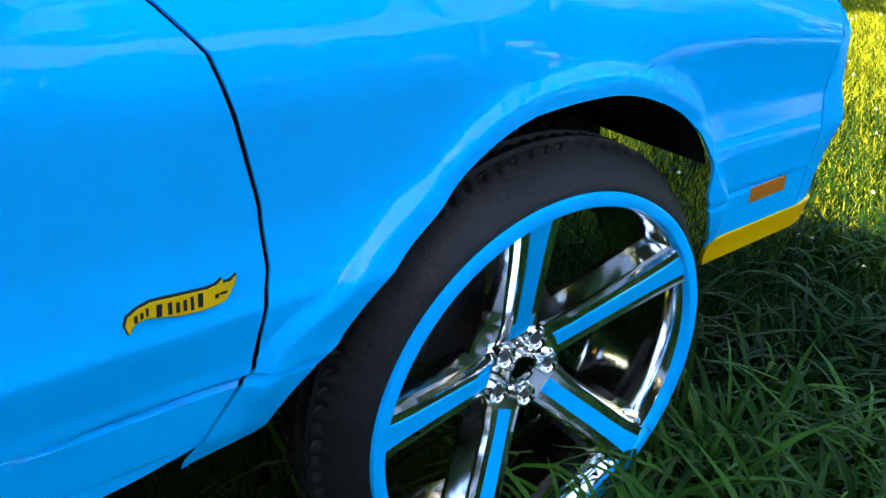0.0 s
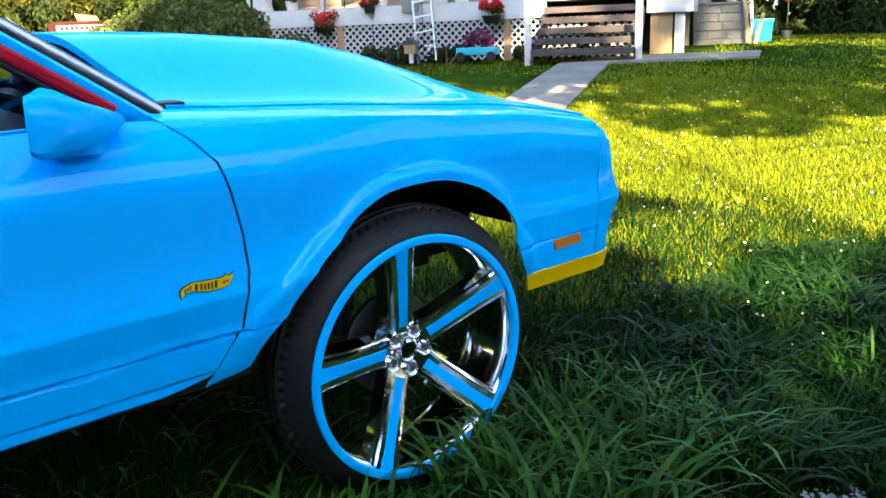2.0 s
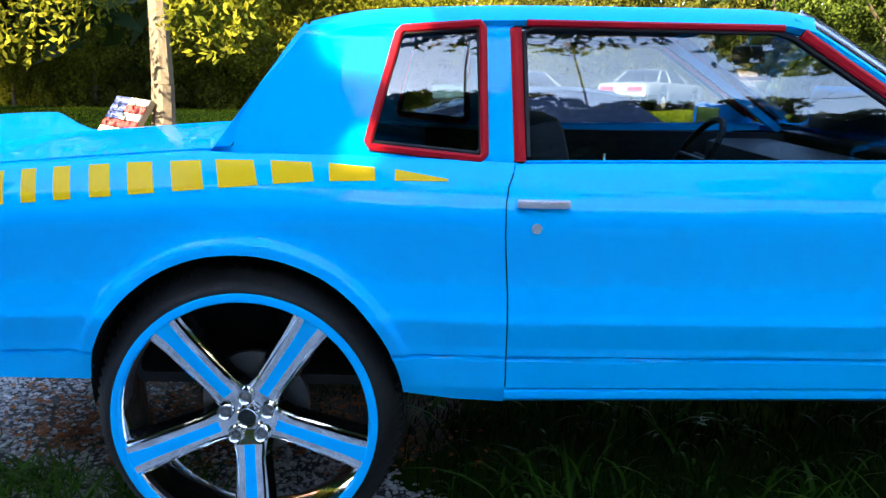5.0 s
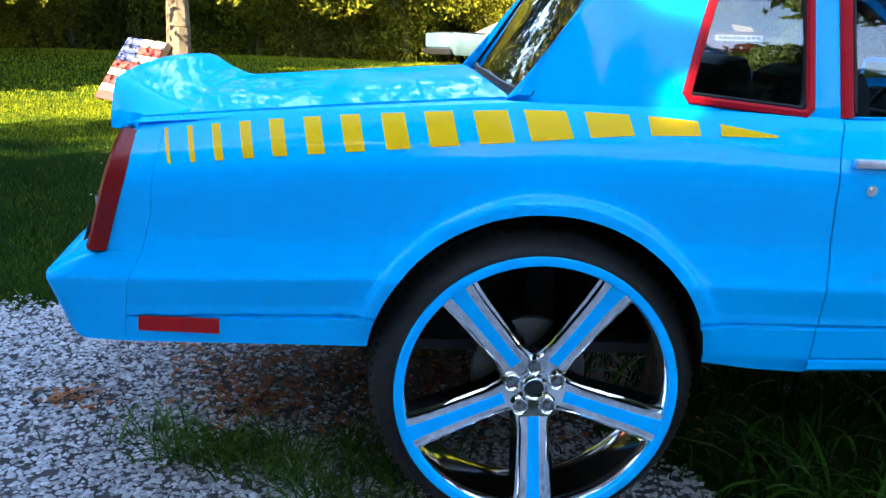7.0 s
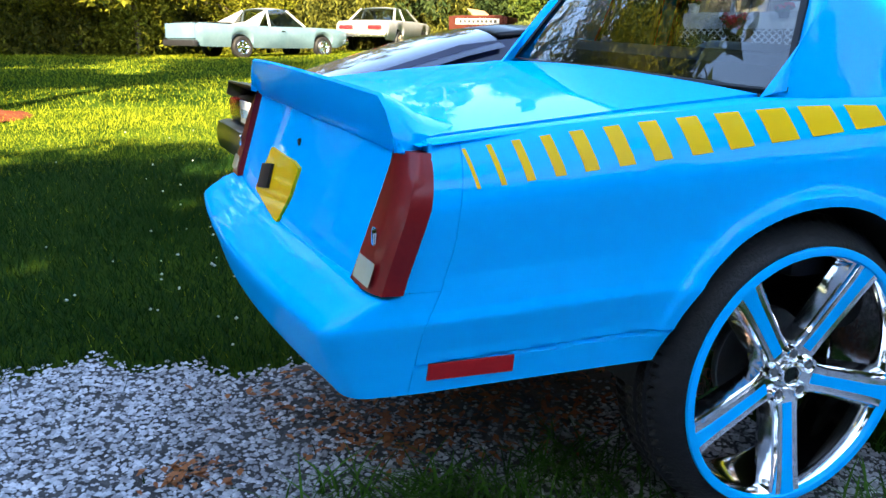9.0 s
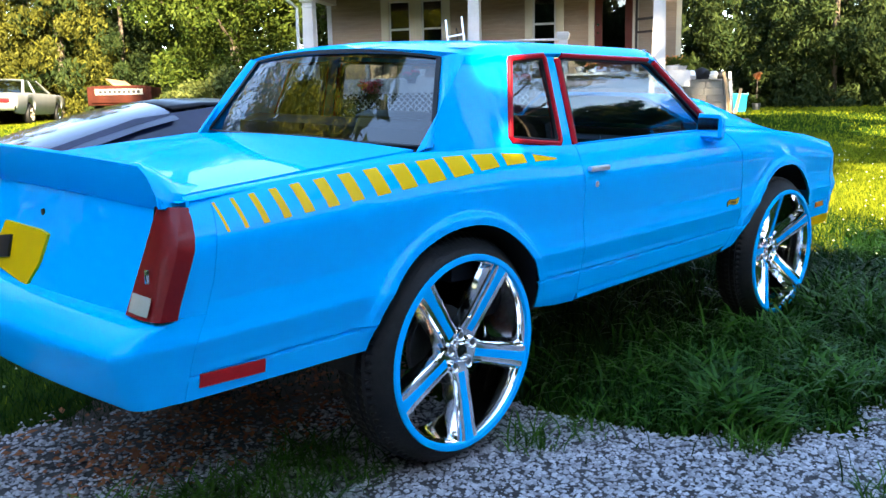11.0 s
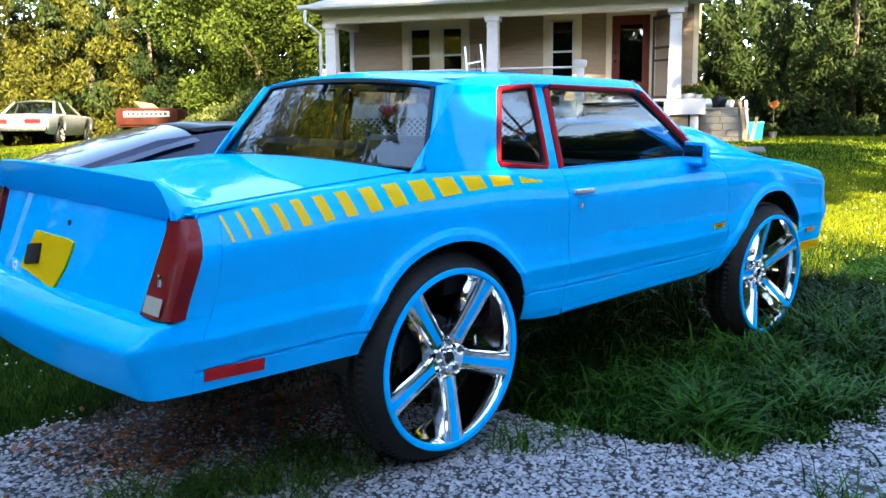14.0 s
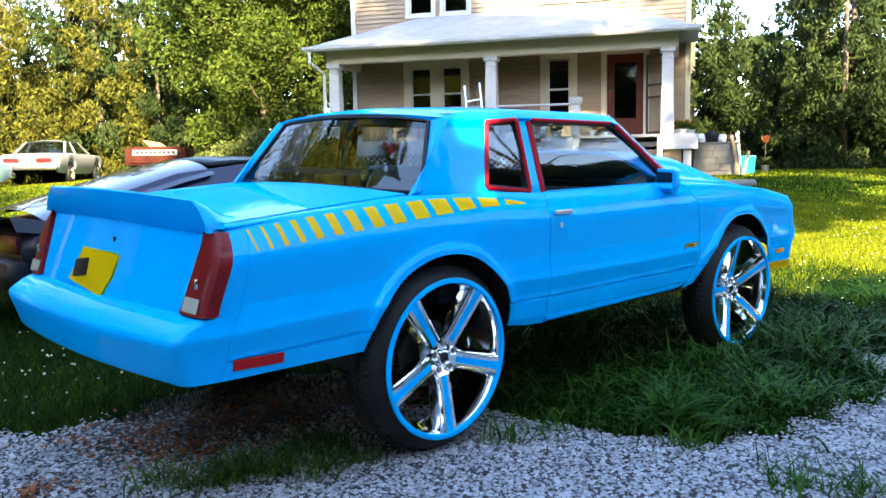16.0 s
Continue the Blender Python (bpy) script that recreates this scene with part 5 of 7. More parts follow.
def branches(bm, base, top, r0, r1, limbs, rnd, spread, seg=8):
    pts = [Vector(base).lerp(Vector(top), f) + Vector((rnd.uniform(-1, 1), rnd.uniform(-1, 1), 0)) * 0.05 * (f > 0) for f in np.linspace(0, 1, 6)]
    for k in range(5):
        cyl(bm, pts[k], pts[k + 1], r0 + (r1 - r0) * k / 5, r0 + (r1 - r0) * (k + 1) / 5, seg)
    ends = []
    for k in range(limbs):
        f = rnd.uniform(0.35, 0.95)
        p = Vector(base).lerp(Vector(top), f)
        a = rnd.uniform(0, 2 * math.pi)
        e = p + Vector((math.cos(a), math.sin(a), rnd.uniform(0.2, 0.7))) * spread * (1.15 - 0.55 * f) * rnd.uniform(0.7, 1.1)
        rr = (r0 + (r1 - r0) * f) * 0.5
        mid = p.lerp(e, 0.5) + Vector((0, 0, 0.12 * spread))
        cyl(bm, p, mid, rr, rr * 0.65, 6)
        cyl(bm, mid, e, rr * 0.65, rr * 0.2, 6)
        ends.append(e)
        ends.append(mid)
    return ends


def broadleaf(h, spread, trunk_r, n, size, material, seed, low=0.3, label="", clump=1.2):
    rnd = random.Random(seed)
    t = empty("tree", None, label, "tree")
    bm = bmesh.new()
    ends = branches(bm, (0, 0, -0.3), (0, 0, h * 0.85), trunk_r, trunk_r * 0.25, 16, rnd, spread)
    part("trunk", bm, BARK, t)
    cs, rs = [], []
    for e in ends:
        if e.z > h * (low * 0.8 if low < 0.6 else low * 0.98):
            cs.append(tuple(e))
            rs.append(clump * rnd.uniform(0.6, 1.2))
    for k in range(26):
        a, z = rnd.uniform(0, 2 * math.pi), rnd.uniform(low, 1.0)
        rr = spread * math.sin(math.pi * min(1, 0.15 + 0.85 * (1 - abs((z - low) / (1 - low) - 0.42)))) * rnd.uniform(0.35, 1.0)
        cs.append((math.cos(a) * rr, math.sin(a) * rr, h * z))
        rs.append(clump * rnd.uniform(0.5, 1.1))
    cr = new("crown", leaf_cloud("crown", cs, rs, n, size, material, seed))
    cr.parent = t
    return t


def conifer(h, spread, n, size, material, seed, label=""):
    rnd = random.Random(seed)
    t = empty("conifer", None, label, "tree")
    bm = bmesh.new()
    cyl(bm, (0, 0, -0.3), (0, 0, h * 0.95), 0.16, 0.03, 8)
    cs, rs = [], []
    k = 0
    z = h * 0.03
    while z < h:
        f = z / h
        rad = spread * (1 - f) ** 0.75 * rnd.uniform(0.8, 1.12) + 0.1
        for q in range(max(3, int(9 * (1 - f)))):
            a = rnd.uniform(0, 2 * math.pi)
            for g in (0.55, 0.95):
                rr = rad * g * rnd.uniform(0.85, 1.1)
                cs.append((math.cos(a) * rr, math.sin(a) * rr, z - 0.18 * rr + rnd.uniform(-0.15, 0.15)))
                rs.append((0.22 + 0.26 * (1 - f)) * rnd.uniform(0.6, 1.3))
        z += h * 0.035 + 0.12
    part("trunk", bm, BARK, t)
    cr = new("crown", leaf_cloud("crown", cs, rs, n, size, material, seed, 0.4, 1.1, 1.15, 0.3))
    cr.parent = t
    return t


def plant_row(protos, spots, label="", group=""):
    """Copies of the given trees at (x, y, turn, scale, which)."""
    for sx, sy, turn, sc, w in spots:
        o = copy_thing(protos[w], pose(sx, sy, float(ground_z(sx, sy)), 0, 0, turn) @ Matrix.Scale(sc, 4))
        o.scale = (sc, sc, sc)
        tagged(o, label, group=group)


sunny_con = conifer(11.0, 2.4, 38000, 0.15, NEEDLE, 51, "tall sunlit yellow-green conifer at the edge of the lawn")
sunny_con.matrix_world = pose(-9.0, 31.5, 0.4)
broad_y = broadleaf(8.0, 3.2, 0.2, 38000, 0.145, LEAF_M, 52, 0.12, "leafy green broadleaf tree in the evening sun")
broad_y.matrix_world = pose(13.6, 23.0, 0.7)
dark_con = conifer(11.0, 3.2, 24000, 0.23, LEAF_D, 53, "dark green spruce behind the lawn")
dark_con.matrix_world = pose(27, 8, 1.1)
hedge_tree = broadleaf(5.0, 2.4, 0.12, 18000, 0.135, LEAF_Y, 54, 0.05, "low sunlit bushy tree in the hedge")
hedge_tree.matrix_world = pose(-4.5, 27.6, 0.45)

rt = random.Random(5)
spots = []
for k in range(14):
    sx = -17 + k * 2.1 + rt.uniform(-0.5, 0.5)
    spots.append((sx, 30.6 + rt.uniform(-1.2, 1.2) - max(0, sx - 8) * 0.25, rt.uniform(0, 360), rt.uniform(0.95, 1.25), 0))
plant_row([sunny_con], spots, group="trees at the lawn's edge")
spots = [(-20 + k * 2.9 + rt.uniform(-0.8, 0.8), 27.2 + rt.uniform(-0.8, 0.8), rt.uniform(0, 360), rt.uniform(0.6, 0.95), 0) for k in range(9)]
plant_row([hedge_tree], spots, group="bushes at the lawn's edge")
spots = [(-26 + k * 3.4 + rt.uniform(-0.8, 0.8), 35.5 + rt.uniform(-1, 1.5), rt.uniform(0, 360), rt.uniform(0.95, 1.25), 0) for k in range(0, 14, 3)]
plant_row([dark_con], spots, group="dark trees at the back")
spots = [(15.6, 21.2, 40, 1.0, 0), (17.0, 21.0, 120, 1.05, 0), (14.5, 26, 200, 1.1, 0), (20, 21, 10, 1.1, 0), (12.4, 28.6, 300, 0.7, 1), (10.0, 31.0, 60, 1.1, 1), (15, 31, 60, 1.1, 1)]
plant_row([broad_y, dark_con], spots, group="trees behind the house")
spots = [(26, 3.0, 70, 0.95, 0), (28.5, 9.5, 170, 1.0, 0), (25, 7.5, 250, 0.75, 0), (24, 0.5, 15, 0.8, 0), (29, -3.0, 100, 1.0, 0), (33, 3.5, 80, 1.15, 0), (31, 0.0, 150, 0.95, 0), (24.5, 12.5, 310, 0.9, 0), (30, -7, 60, 1.1, 0), (38, -9, 60, 1.3, 0), (26, 17, 60, 1.1, 0)]
plant_row([dark_con], spots, group="dark trees beyond the house")
# trees behind the camera: they shade the drive and show in the glass and paint
shade = broadleaf(11.5, 3.0, 0.28, 5500, 0.72, LEAF_D, 55, 0.12, "tall dark shade tree behind the drive", 1.5)
shade.matrix_world = pose(0.864 * -2.0 - 0.504 * 11, 0.504 * 2.0 - 0.864 * 11, -0.3) @ Matrix.Scale(0.80, 4)
spots = []
for q, along, sc in ((0.75, 11.0, 0.86), (-4.6, 11.0, 0.74), (-0.3, 15.0, 0.86), (-3.2, 16.0, 0.88), (0.0, 21, 1.1), (-3.5, 22, 1.1)):
    spots.append((0.864 * q - 0.504 * along, -0.504 * q - 0.864 * along, rt.uniform(0, 360), sc, 0))
for k in range(16):
    spots.append((-5 + k * 3.6 + rt.uniform(-1, 1), -27 - rt.uniform(0, 4) + k * 0.5, rt.uniform(0, 360), rt.uniform(0.75, 0.95), 0))
for q, along, sc in ((5.5, 8.7, 0.57), (7.0, 8.7, 0.575), (8.6, 8.8, 0.59), (9.7, 9.2, 0.62), (11.3, 9.2, 0.63), (12.9, 9.2, 0.64), (14.6, 9.2, 0.64), (4.0, 8.8, 0.50), (4.6, 11.6, 0.645), (6.2, 11.8, 0.665), (7.7, 11.6, 0.66), (9.3, 12.0, 0.685), (8.1, 10.2, 0.59), (6.4, 9.9, 0.575), (11.0, 12.0, 0.71), (3.4, 13.0, 0.70), (5.4, 13.4, 0.72), (7.0, 13.6, 0.73), (-6.4, 9.0, 0.64), (-9.8, 9.2, 0.62), (-13.2, 9.0, 0.66)):
    spots.append((0.864 * q - 0.504 * along, -0.504 * q - 0.864 * along, rt.uniform(0, 360), sc, 0))
for q, along, sc in ((-13.5, 14, 0.9), (-17.5, 12, 1.0), (-22.5, 10, 1.1)):
    sx, sy = 0.864 * q - 0.504 * along, -0.504 * q - 0.864 * along
    spots.append((sx, sy, rt.uniform(0, 360), sc, 0))
plant_row([shade], spots, group="shade trees behind the drive")
# tall thin-stemmed trees added out of view; their crowns throw patches on the sunny lawn
tall = broadleaf(16.0, 1.5, 0.07, 7000, 0.3, LEAF_D, 58, 0.93, "unseen tall slender tree added to throw patches of lawn shade", 0.7)
TX, TY = 0.504 * 14.6 / math.tan(SUN_EL), 0.864 * 14.6 / math.tan(SUN_EL)
tall.matrix_world = pose(-5.0 - TX, 16.0 - TY, -0.3)
spots = [(-2.4 - TX, 15.4 - TY, 80, 1.0, 0), (-8.0 - TX, 9.0 - TY, 80, 0.97, 0)]
plant_row([tall], spots, group="tall slender trees")
# a wide unseen tree, added to throw the band of shade across the far lawn
wide = broadleaf(8.6, 3.7, 0.1, 9000, 0.34, LEAF_D, 62, 0.66, "unseen wide-crowned tree added to shade the far lawn", 1.0)
wide.matrix_world = pose(0.864 * 8.5 - 0.504 * 0.9, -0.504 * 8.5 - 0.864 * 0.9, 0.0)
# two high-crowned trees added out of view to shade the house front
high = broadleaf(23.5, 3.2, 0.065, 7000, 0.55, LEAF_D, 59, 0.74, "unseen high-crowned tree added to shade the house front", 1.5)
high.matrix_world = pose(0.864 * 1.2 - 0.504 * 13, -0.504 * 1.2 - 0.864 * 13, -0.3)
plant_row([high], [(0.864 * 5.2 - 0.504 * 14, -0.504 * 5.2 - 0.864 * 14, 70, 1.0, 0)], group="high-crowned trees")
# two sparse crowns, also added unseen, to dapple the front's right half
thin = broadleaf(23.5, 3.4, 0.06, 1500, 0.5, LEAF_D, 60, 0.74, "unseen sparse high-crowned tree added to dapple the house front", 1.7)
thin.matrix_world = pose(0.864 * 9.4 - 0.504 * 14, -0.504 * 9.4 - 0.864 * 14, -0.3)
plant_row([thin], [(0.864 * 12.5 - 0.504 * 13, -0.504 * 12.5 - 0.864 * 13, 70, 1.0, 0)], group="thin high trees")
plant_row([shade], [(-13, 7, 20, 1.2, 0), (-14.5, 12.5, 110, 1.35, 0), (-17, 18, 210, 1.3, 0), (-12.5, 21.5, 300, 1.75, 0)], group="trees beside the lawn")
# big tree whose boughs hang into the lawn's far side
bough = broadleaf(10.0, 5.2, 0.3, 36000, 0.16, OLIVE, 57, 0.22, "large dark-leaved tree with drooping boughs over the lawn", 1.3)
bough.matrix_world = pose(16.5, -3.6, 1.0)


# dark woods closing the view behind the trees


def woods(n, size, line, height, seed):
    """A deep bank of dark foliage along a line of (x, y) corners."""
    r = np.random.default_rng(seed)
    cs, rs = [], []
    for (ax, ay), (bx, by) in zip(line, line[1:]):
        for k in range(int(math.hypot(bx - ax, by - ay) / 1.1)):
            f = r.uniform()
            top = height * r.uniform(0.55, 1.0)
            for z in np.arange(0.4, top, 1.3):
                cs.append((ax + (bx - ax) * f + r.normal(0, 0.6), ay + (by - ay) * f + r.normal(0, 0.8), z + 0.5))
                rs.append(r.uniform(0.8, 1.4))
    return tagged(new("far_woods", leaf_cloud("far_woods", cs, rs, n, size, LEAF_D, seed, slim=0.6)), "dark green far woods behind the lawn", "trees", kind="stuff")


woods(26000, 0.42, ((-32, 38), (-6, 39), (18, 37), (27, 30), (30, 22)), 9.0, 71)
woods(20000, 0.42, ((33, 20), (41, 6), (42, -8), (36, -20)), 7.5, 72)

# ---- the house ----
house = empty("house", H, "two-storey tan-sided farmhouse with a white front porch", "house")
WL, WR, DEEP = -6.87, 2.03, 7.5
EAVE = 2.33


def siding(x0, x1, z0, z1, y=0.0, holes=(), step=0.115):
    """Lap siding facing -y, board by board, cut round the openings."""
    bm = bmesh.new()
    z = z0
    while z < z1 - 1e-4:
        t = min(z + step, z1)
        cuts = sorted([(a, b) for a, b, c, d in holes if c < (z + t) / 2 < d])
        a = x0
        for c, d in [*cuts, (x1, x1)]:
            if c - a > 0.01:
                grid(bm, [[(a, y - 0.004, z), (a, y - 0.032, z), (a, y - 0.004, t)], [(c, y - 0.004, z), (c, y - 0.032, z), (c, y - 0.004, t)]])
            a = d
        z = t
    return bm


WIN = [(-5.24, -4.66, 0.53, 2.01), (-4.36, -3.80, 0.53, 2.01), (-1.49, -0.91, 0.46, 2.06)]
DOOR = (0.03, 0.95, 0.0, 2.11)
UP = [(-5.25, -4.60, 3.42, 4.80), (-4.28, -3.62, 3.42, 4.80), (-1.62, -0.92, 3.56, 4.95), (-0.62, 0.05, 3.56, 4.95)]
part("front_siding", siding(WL, WR, -1.1, 6.2, 0, WIN + [DOOR] + UP), SIDING, house, "tan horizontal lap siding", smooth=False)
bm = siding(-DEEP, 0, -1.1, 6.2)
bmesh.ops.transform(bm, matrix=Matrix.Translation((WR, 0, 0)) @ Matrix.Rotation(math.pi / 2, 4, "Z"), verts=bm.verts)
bmesh.ops.rotate(bm, cent=(WR, 0, 0), matrix=Matrix.Identity(3), verts=bm.verts)
side = part("side_siding", bm, SIDING, house, smooth=False)
for v in side.data.vertices:
    v.co.y = -v.co.y if v.co.y < 0 else v.co.y
bm = bmesh.new()


def wall_with_holes(bm, x0, x1, z0, z1, y0, y1, holes):
    xs = sorted({x0, x1, *[h[0] for h in holes], *[h[1] for h in holes]})
    zs = sorted({z0, z1, *[h[2] for h in holes], *[h[3] for h in holes]})
    for a, b in zip(xs, xs[1:]):
        for c, d in zip(zs, zs[1:]):
            if not any(h[0] <= (a + b) / 2 <= h[1] and h[2] <= (c + d) / 2 <= h[3] for h in holes):
                box(bm, a, b, y0, y1, c, d)


wall_with_holes(bm, WL, WR, -1.1, 6.2, 0.0, 0.16, WIN + [DOOR] + UP)
box(bm, WL, WL + 0.15, 0.16, DEEP, -1.1, 6.2)
box(bm, WR - 0.15, WR, 0.16, DEEP, -1.1, 6.2)
box(bm, WL, WR, DEEP, DEEP + 0.15, -1.1, 6.2)
box(bm, WL, WR, 0.16, DEEP, 2.9, 3.0)
box(bm, WL, WR, 2.6, 2.7, -0.1, 6.2)
part("wall", bm, SIDING, house, smooth=False)
for xc in (WL, WR):
    bm = boxes((xc - 0.06, xc + 0.06, -0.045, 0.06, -1.0, 6.2))
    part("corner_board", bm, CREAM if xc > 0 else WHITE, house, "", False)
# hipped main roof
bm = bmesh.new()
e = 0.5
z0, z1 = 6.2, 8.6
vs = [bm.verts.new(p) for p in ((WL - e, -e, z0), (WR + e, -e, z0), (WR + e, DEEP + e, z0), (WL - e, DEEP + e, z0), (-3.4, DEEP / 2, z1), (-1.6, DEEP / 2, z1))]
for f in ((0, 1, 5, 4), (1, 2, 5), (2, 3, 4, 5), (3, 0, 4), (3, 2, 1, 0)):
    bm.faces.new([vs[i] for i in f])
part("roof", bm, ROOFING, house, "", False)


def window(x0, x1, z0, z1, tl=0.19, tr=0.19, mat=CREAM):
    bm = bmesh.new()
    top = max(tl, tr) + 0.05
    box(bm, x0 - tl, x1 + tr, -0.05, -0.005, z1, z1 + top)
    box(bm, x0 - tl, x0, -0.05, -0.005, z0, z1)
    box(bm, x1, x1 + tr, -0.05, -0.005, z0, z1)
    w = part("window", bm, mat, house, "double-hung window in pale trim", False)
    bm = boxes((x0 - tl - (0.02 if tl > 0.16 else 0), x1 + tr + (0.02 if tr > 0.16 else 0), -0.09, -0.004, z0 - 0.09, z0))
    part("window_sill", bm, mat, w, "", False)
    zm = (z0 + z1) / 2 + 0.02
    bm = boxes((x0, x1, 0.02, 0.06, z0, z0 + 0.05), (x0, x1, 0.02, 0.06, z1 - 0.05, z1), (x0, x1, 0.01, 0.06, zm - 0.025, zm + 0.025),
               (x0, x0 + 0.045, 0.021, 0.059, z0, z1), (x1 - 0.045, x1, 0.021, 0.059, z0, z1))
    part("sash", bm, WHITE, w, "", False)
    bm = boxes((x0, x1, 0.036, 0.042, z0, z1))
    part("pane", bm, HOUSE_GLASS, w, "", False)
    bm = boxes((x0 + 0.03, x1 - 0.03, 0.09, 0.10, zm - 0.05, z1))
    part("blind", bm, SEAL, w, "", False)
    return w


window(*WIN[0], 0.20, 0.148)
window(*WIN[1], 0.148, 0.20)
window(*WIN[2])
for wv in UP:
    window(*wv, 0.10, 0.10, WHITE)

# door with frame, glass and screen door standing open
bm = boxes((-0.11, 0.03, -0.05, 0.0, 0, 2.25), (0.95, 1.09, -0.05, 0.0, 0, 2.25), (0.03, 0.95, -0.05, 0.0, 2.11, 2.25))
dframe = part("door_frame", bm, CREAM, house, "", False)
bm = bmesh.new()
wall_with_holes(bm, 0.04, 0.94, 0.02, 2.10, 0.03, 0.075, [(0.22, 0.77, 0.48, 1.89)])
dr = part("front_door", bm, DOORBROWN, house, "brown painted front door with a tall glass", False)
bm = boxes((0.22, 0.77, 0.048, 0.056, 0.48, 1.89))
part("door_pane", bm, HOUSE_GLASS, dr, "", False)
bm = bmesh.new()
cyl(bm, (0.12, 0.03, 1.0), (0.12, -0.03, 1.0), 0.03, 0.025, 12)
part("door_knob", bm, CHROME, dr)
bm = bmesh.new()
cyl(bm, (0.12, 0.03, 1.2), (0.12, 0.0, 1.2), 0.035, 0.035, 12)
part("door_lock", bm, CHROME, dr)
bm = bmesh.new()
for r in ((0.0, 0.05, 0.02, 2.03), (0.75, 0.80, 0.02, 2.03), (0.05, 0.75, 1.95, 2.03), (0.05, 0.75, 0.02, 0.12), (0.05, 0.75, 1.25, 1.31), (0.05, 0.75, 0.95, 1.0)):
    box(bm, r[0], r[1], -0.015, 0.015, r[2], r[3], 0, Matrix.Translation((1.02, -0.06, 0)) @ Matrix.Rotation(radians(-38), 4, "Z"))
part("screen_door", bm, DARKWOOD, house, "dark open screen door frame", False)

# porch: deck, posts, beam, ceiling, roof, lattice
PF = -1.8
bm = boxes((-6.98, 2.2, PF - 0.1, 0.0, -0.06, 0.0))
part("porch_floor", bm, surface("porch_boards", (0.30, 0.29, 0.28), (0.4, 0.39, 0.37), rough=0.6, scale=4), house, "", False)
bm = boxes((-6.98, -0.46, PF - 0.14, PF - 0.1, -0.36, -0.02), (1.42, 2.2, PF - 0.14, PF - 0.1, -0.36, -0.02), (2.2, 2.24, PF - 0.14, 0.0, -0.36, -0.02), (-7.02, -6.98, PF - 0.14, 0, -0.36, -0.02))
part("porch_fascia", bm, WHITE, house, "white deck fascia board", False)
for px in (-6.70, -2.60, 1.56):
    bm = bmesh.new()
    rows = []
    for z, r in ((0.0, 0.16), (0.06, 0.16), (0.07, 0.15), (1.72, 0.125), (1.73, 0.14), (1.77, 0.14), (1.78, 0.12), (1.86, 0.13), (1.87, 0.175), (1.97, 0.18)):
        rows.append([(px + a * r, PF + b * r, z) for a, b in ((-1, -1), (1, -1), (1, 1), (-1, 1), (-1, -1))])
    grid(bm, rows)
    part("porch_post", bm, WHITE, house, "white tapered square porch post", False)
bm = boxes((-6.9, 1.80, PF - 0.12, PF + 0.12, 1.97, EAVE - 0.03), (-6.9, -6.66, PF + 0.12, 0, 1.97, EAVE - 0.03), (1.56, 1.80, PF + 0.12, 0, 1.97, EAVE - 0.03))
part("porch_beam", bm, CREAM, house, "", False)
bm = boxes((-6.9, 1.80, PF - 0.1, 0.0, EAVE - 0.03, EAVE - 0.01))
part("porch_ceiling", bm, surface("ceiling_boards", (0.36, 0.27, 0.17), (0.44, 0.34, 0.22), rough=0.6, scale=4), house, "", False)
# hipped porch roof
bm = bmesh.new()
ez, tz = EAVE + 0.02, 3.42
a = [(-7.27, PF - 0.62), (2.25, PF - 0.62), (2.25, 0.0), (-7.27, 0.0)]
t = [(-5.0, -0.01, tz - 0.08), (-0.5, -0.01, tz)]
vs = [bm.verts.new((x, y, ez)) for x, y in a] + [bm.verts.new(p) for p in t] + [bm.verts.new((x, y, ez - 0.05)) for x, y in a]
for f in ((0, 1, 5, 4), (1, 2, 5), (3, 0, 4), (0, 6, 7, 1), (1, 7, 8, 2), (3, 9, 6, 0), (6, 9, 8, 7)):
    bm.faces.new([vs[i] for i in f])
part("porch_roof", bm, ROOFING, house, "pale grey porch roof", False)
bm = bmesh.new()
gut = [(-7.30, PF - 0.62), (2.28, PF - 0.62)]
rows = []
for x in (gut[0][0], gut[1][0]):
    rows.append([(x, PF - 0.60 + dy, ez + dz) for dy, dz in ((0.0, -0.10), (-0.06, -0.11), (-0.11, -0.06), (-0.12, 0.015), (-0.105, 0.015), (-0.095, -0.05), (0.0, -0.085), (0.0, -0.10))])
grid(bm, rows)
part("gutter", bm, WHITE, house, "white rain gutter", False)
bm = bmesh.new()
for p, q in (((-7.12, PF - 0.66, ez - 0.1), (-7.12, PF - 0.66, ez - 0.38)), ((-7.12, PF - 0.66, ez - 0.38), (-6.95, PF - 0.16, ez - 0.62)), ((-6.95, PF - 0.16, ez - 0.62), (-6.95, PF - 0.16, -1.0))):
    cyl(bm, p, q, 0.04, 0.04, 10)
part("downspout", bm, WHITE, house)

# railing
bm = bmesh.new()
cyl(bm, (-6.60, PF, 0.77), (-2.70, PF, 0.77), 0.028, 0.028, 10)
cyl(bm, (-2.5, PF, 0.77), (-0.68, PF, 0.76), 0.028, 0.028, 10)
part("hand_rail", bm, WHITE, house, "thin white hand rail", False)
bm = boxes((-5.30, -5.22, PF - 0.04, PF + 0.04, 0, 0.77))
part("rail_post", bm, WHITE, house, "", False)
bm = boxes((-6.68, -6.63, PF, -0.1, 0.60, 0.66))
part("side_rail", bm, WHITE, house, "", False)
bm = boxes((-6.68, -6.61, -0.55, -0.48, 0, 0.64))
part("rail_post", bm, WHITE, house, "", False)
bm = bmesh.new()
rows = []
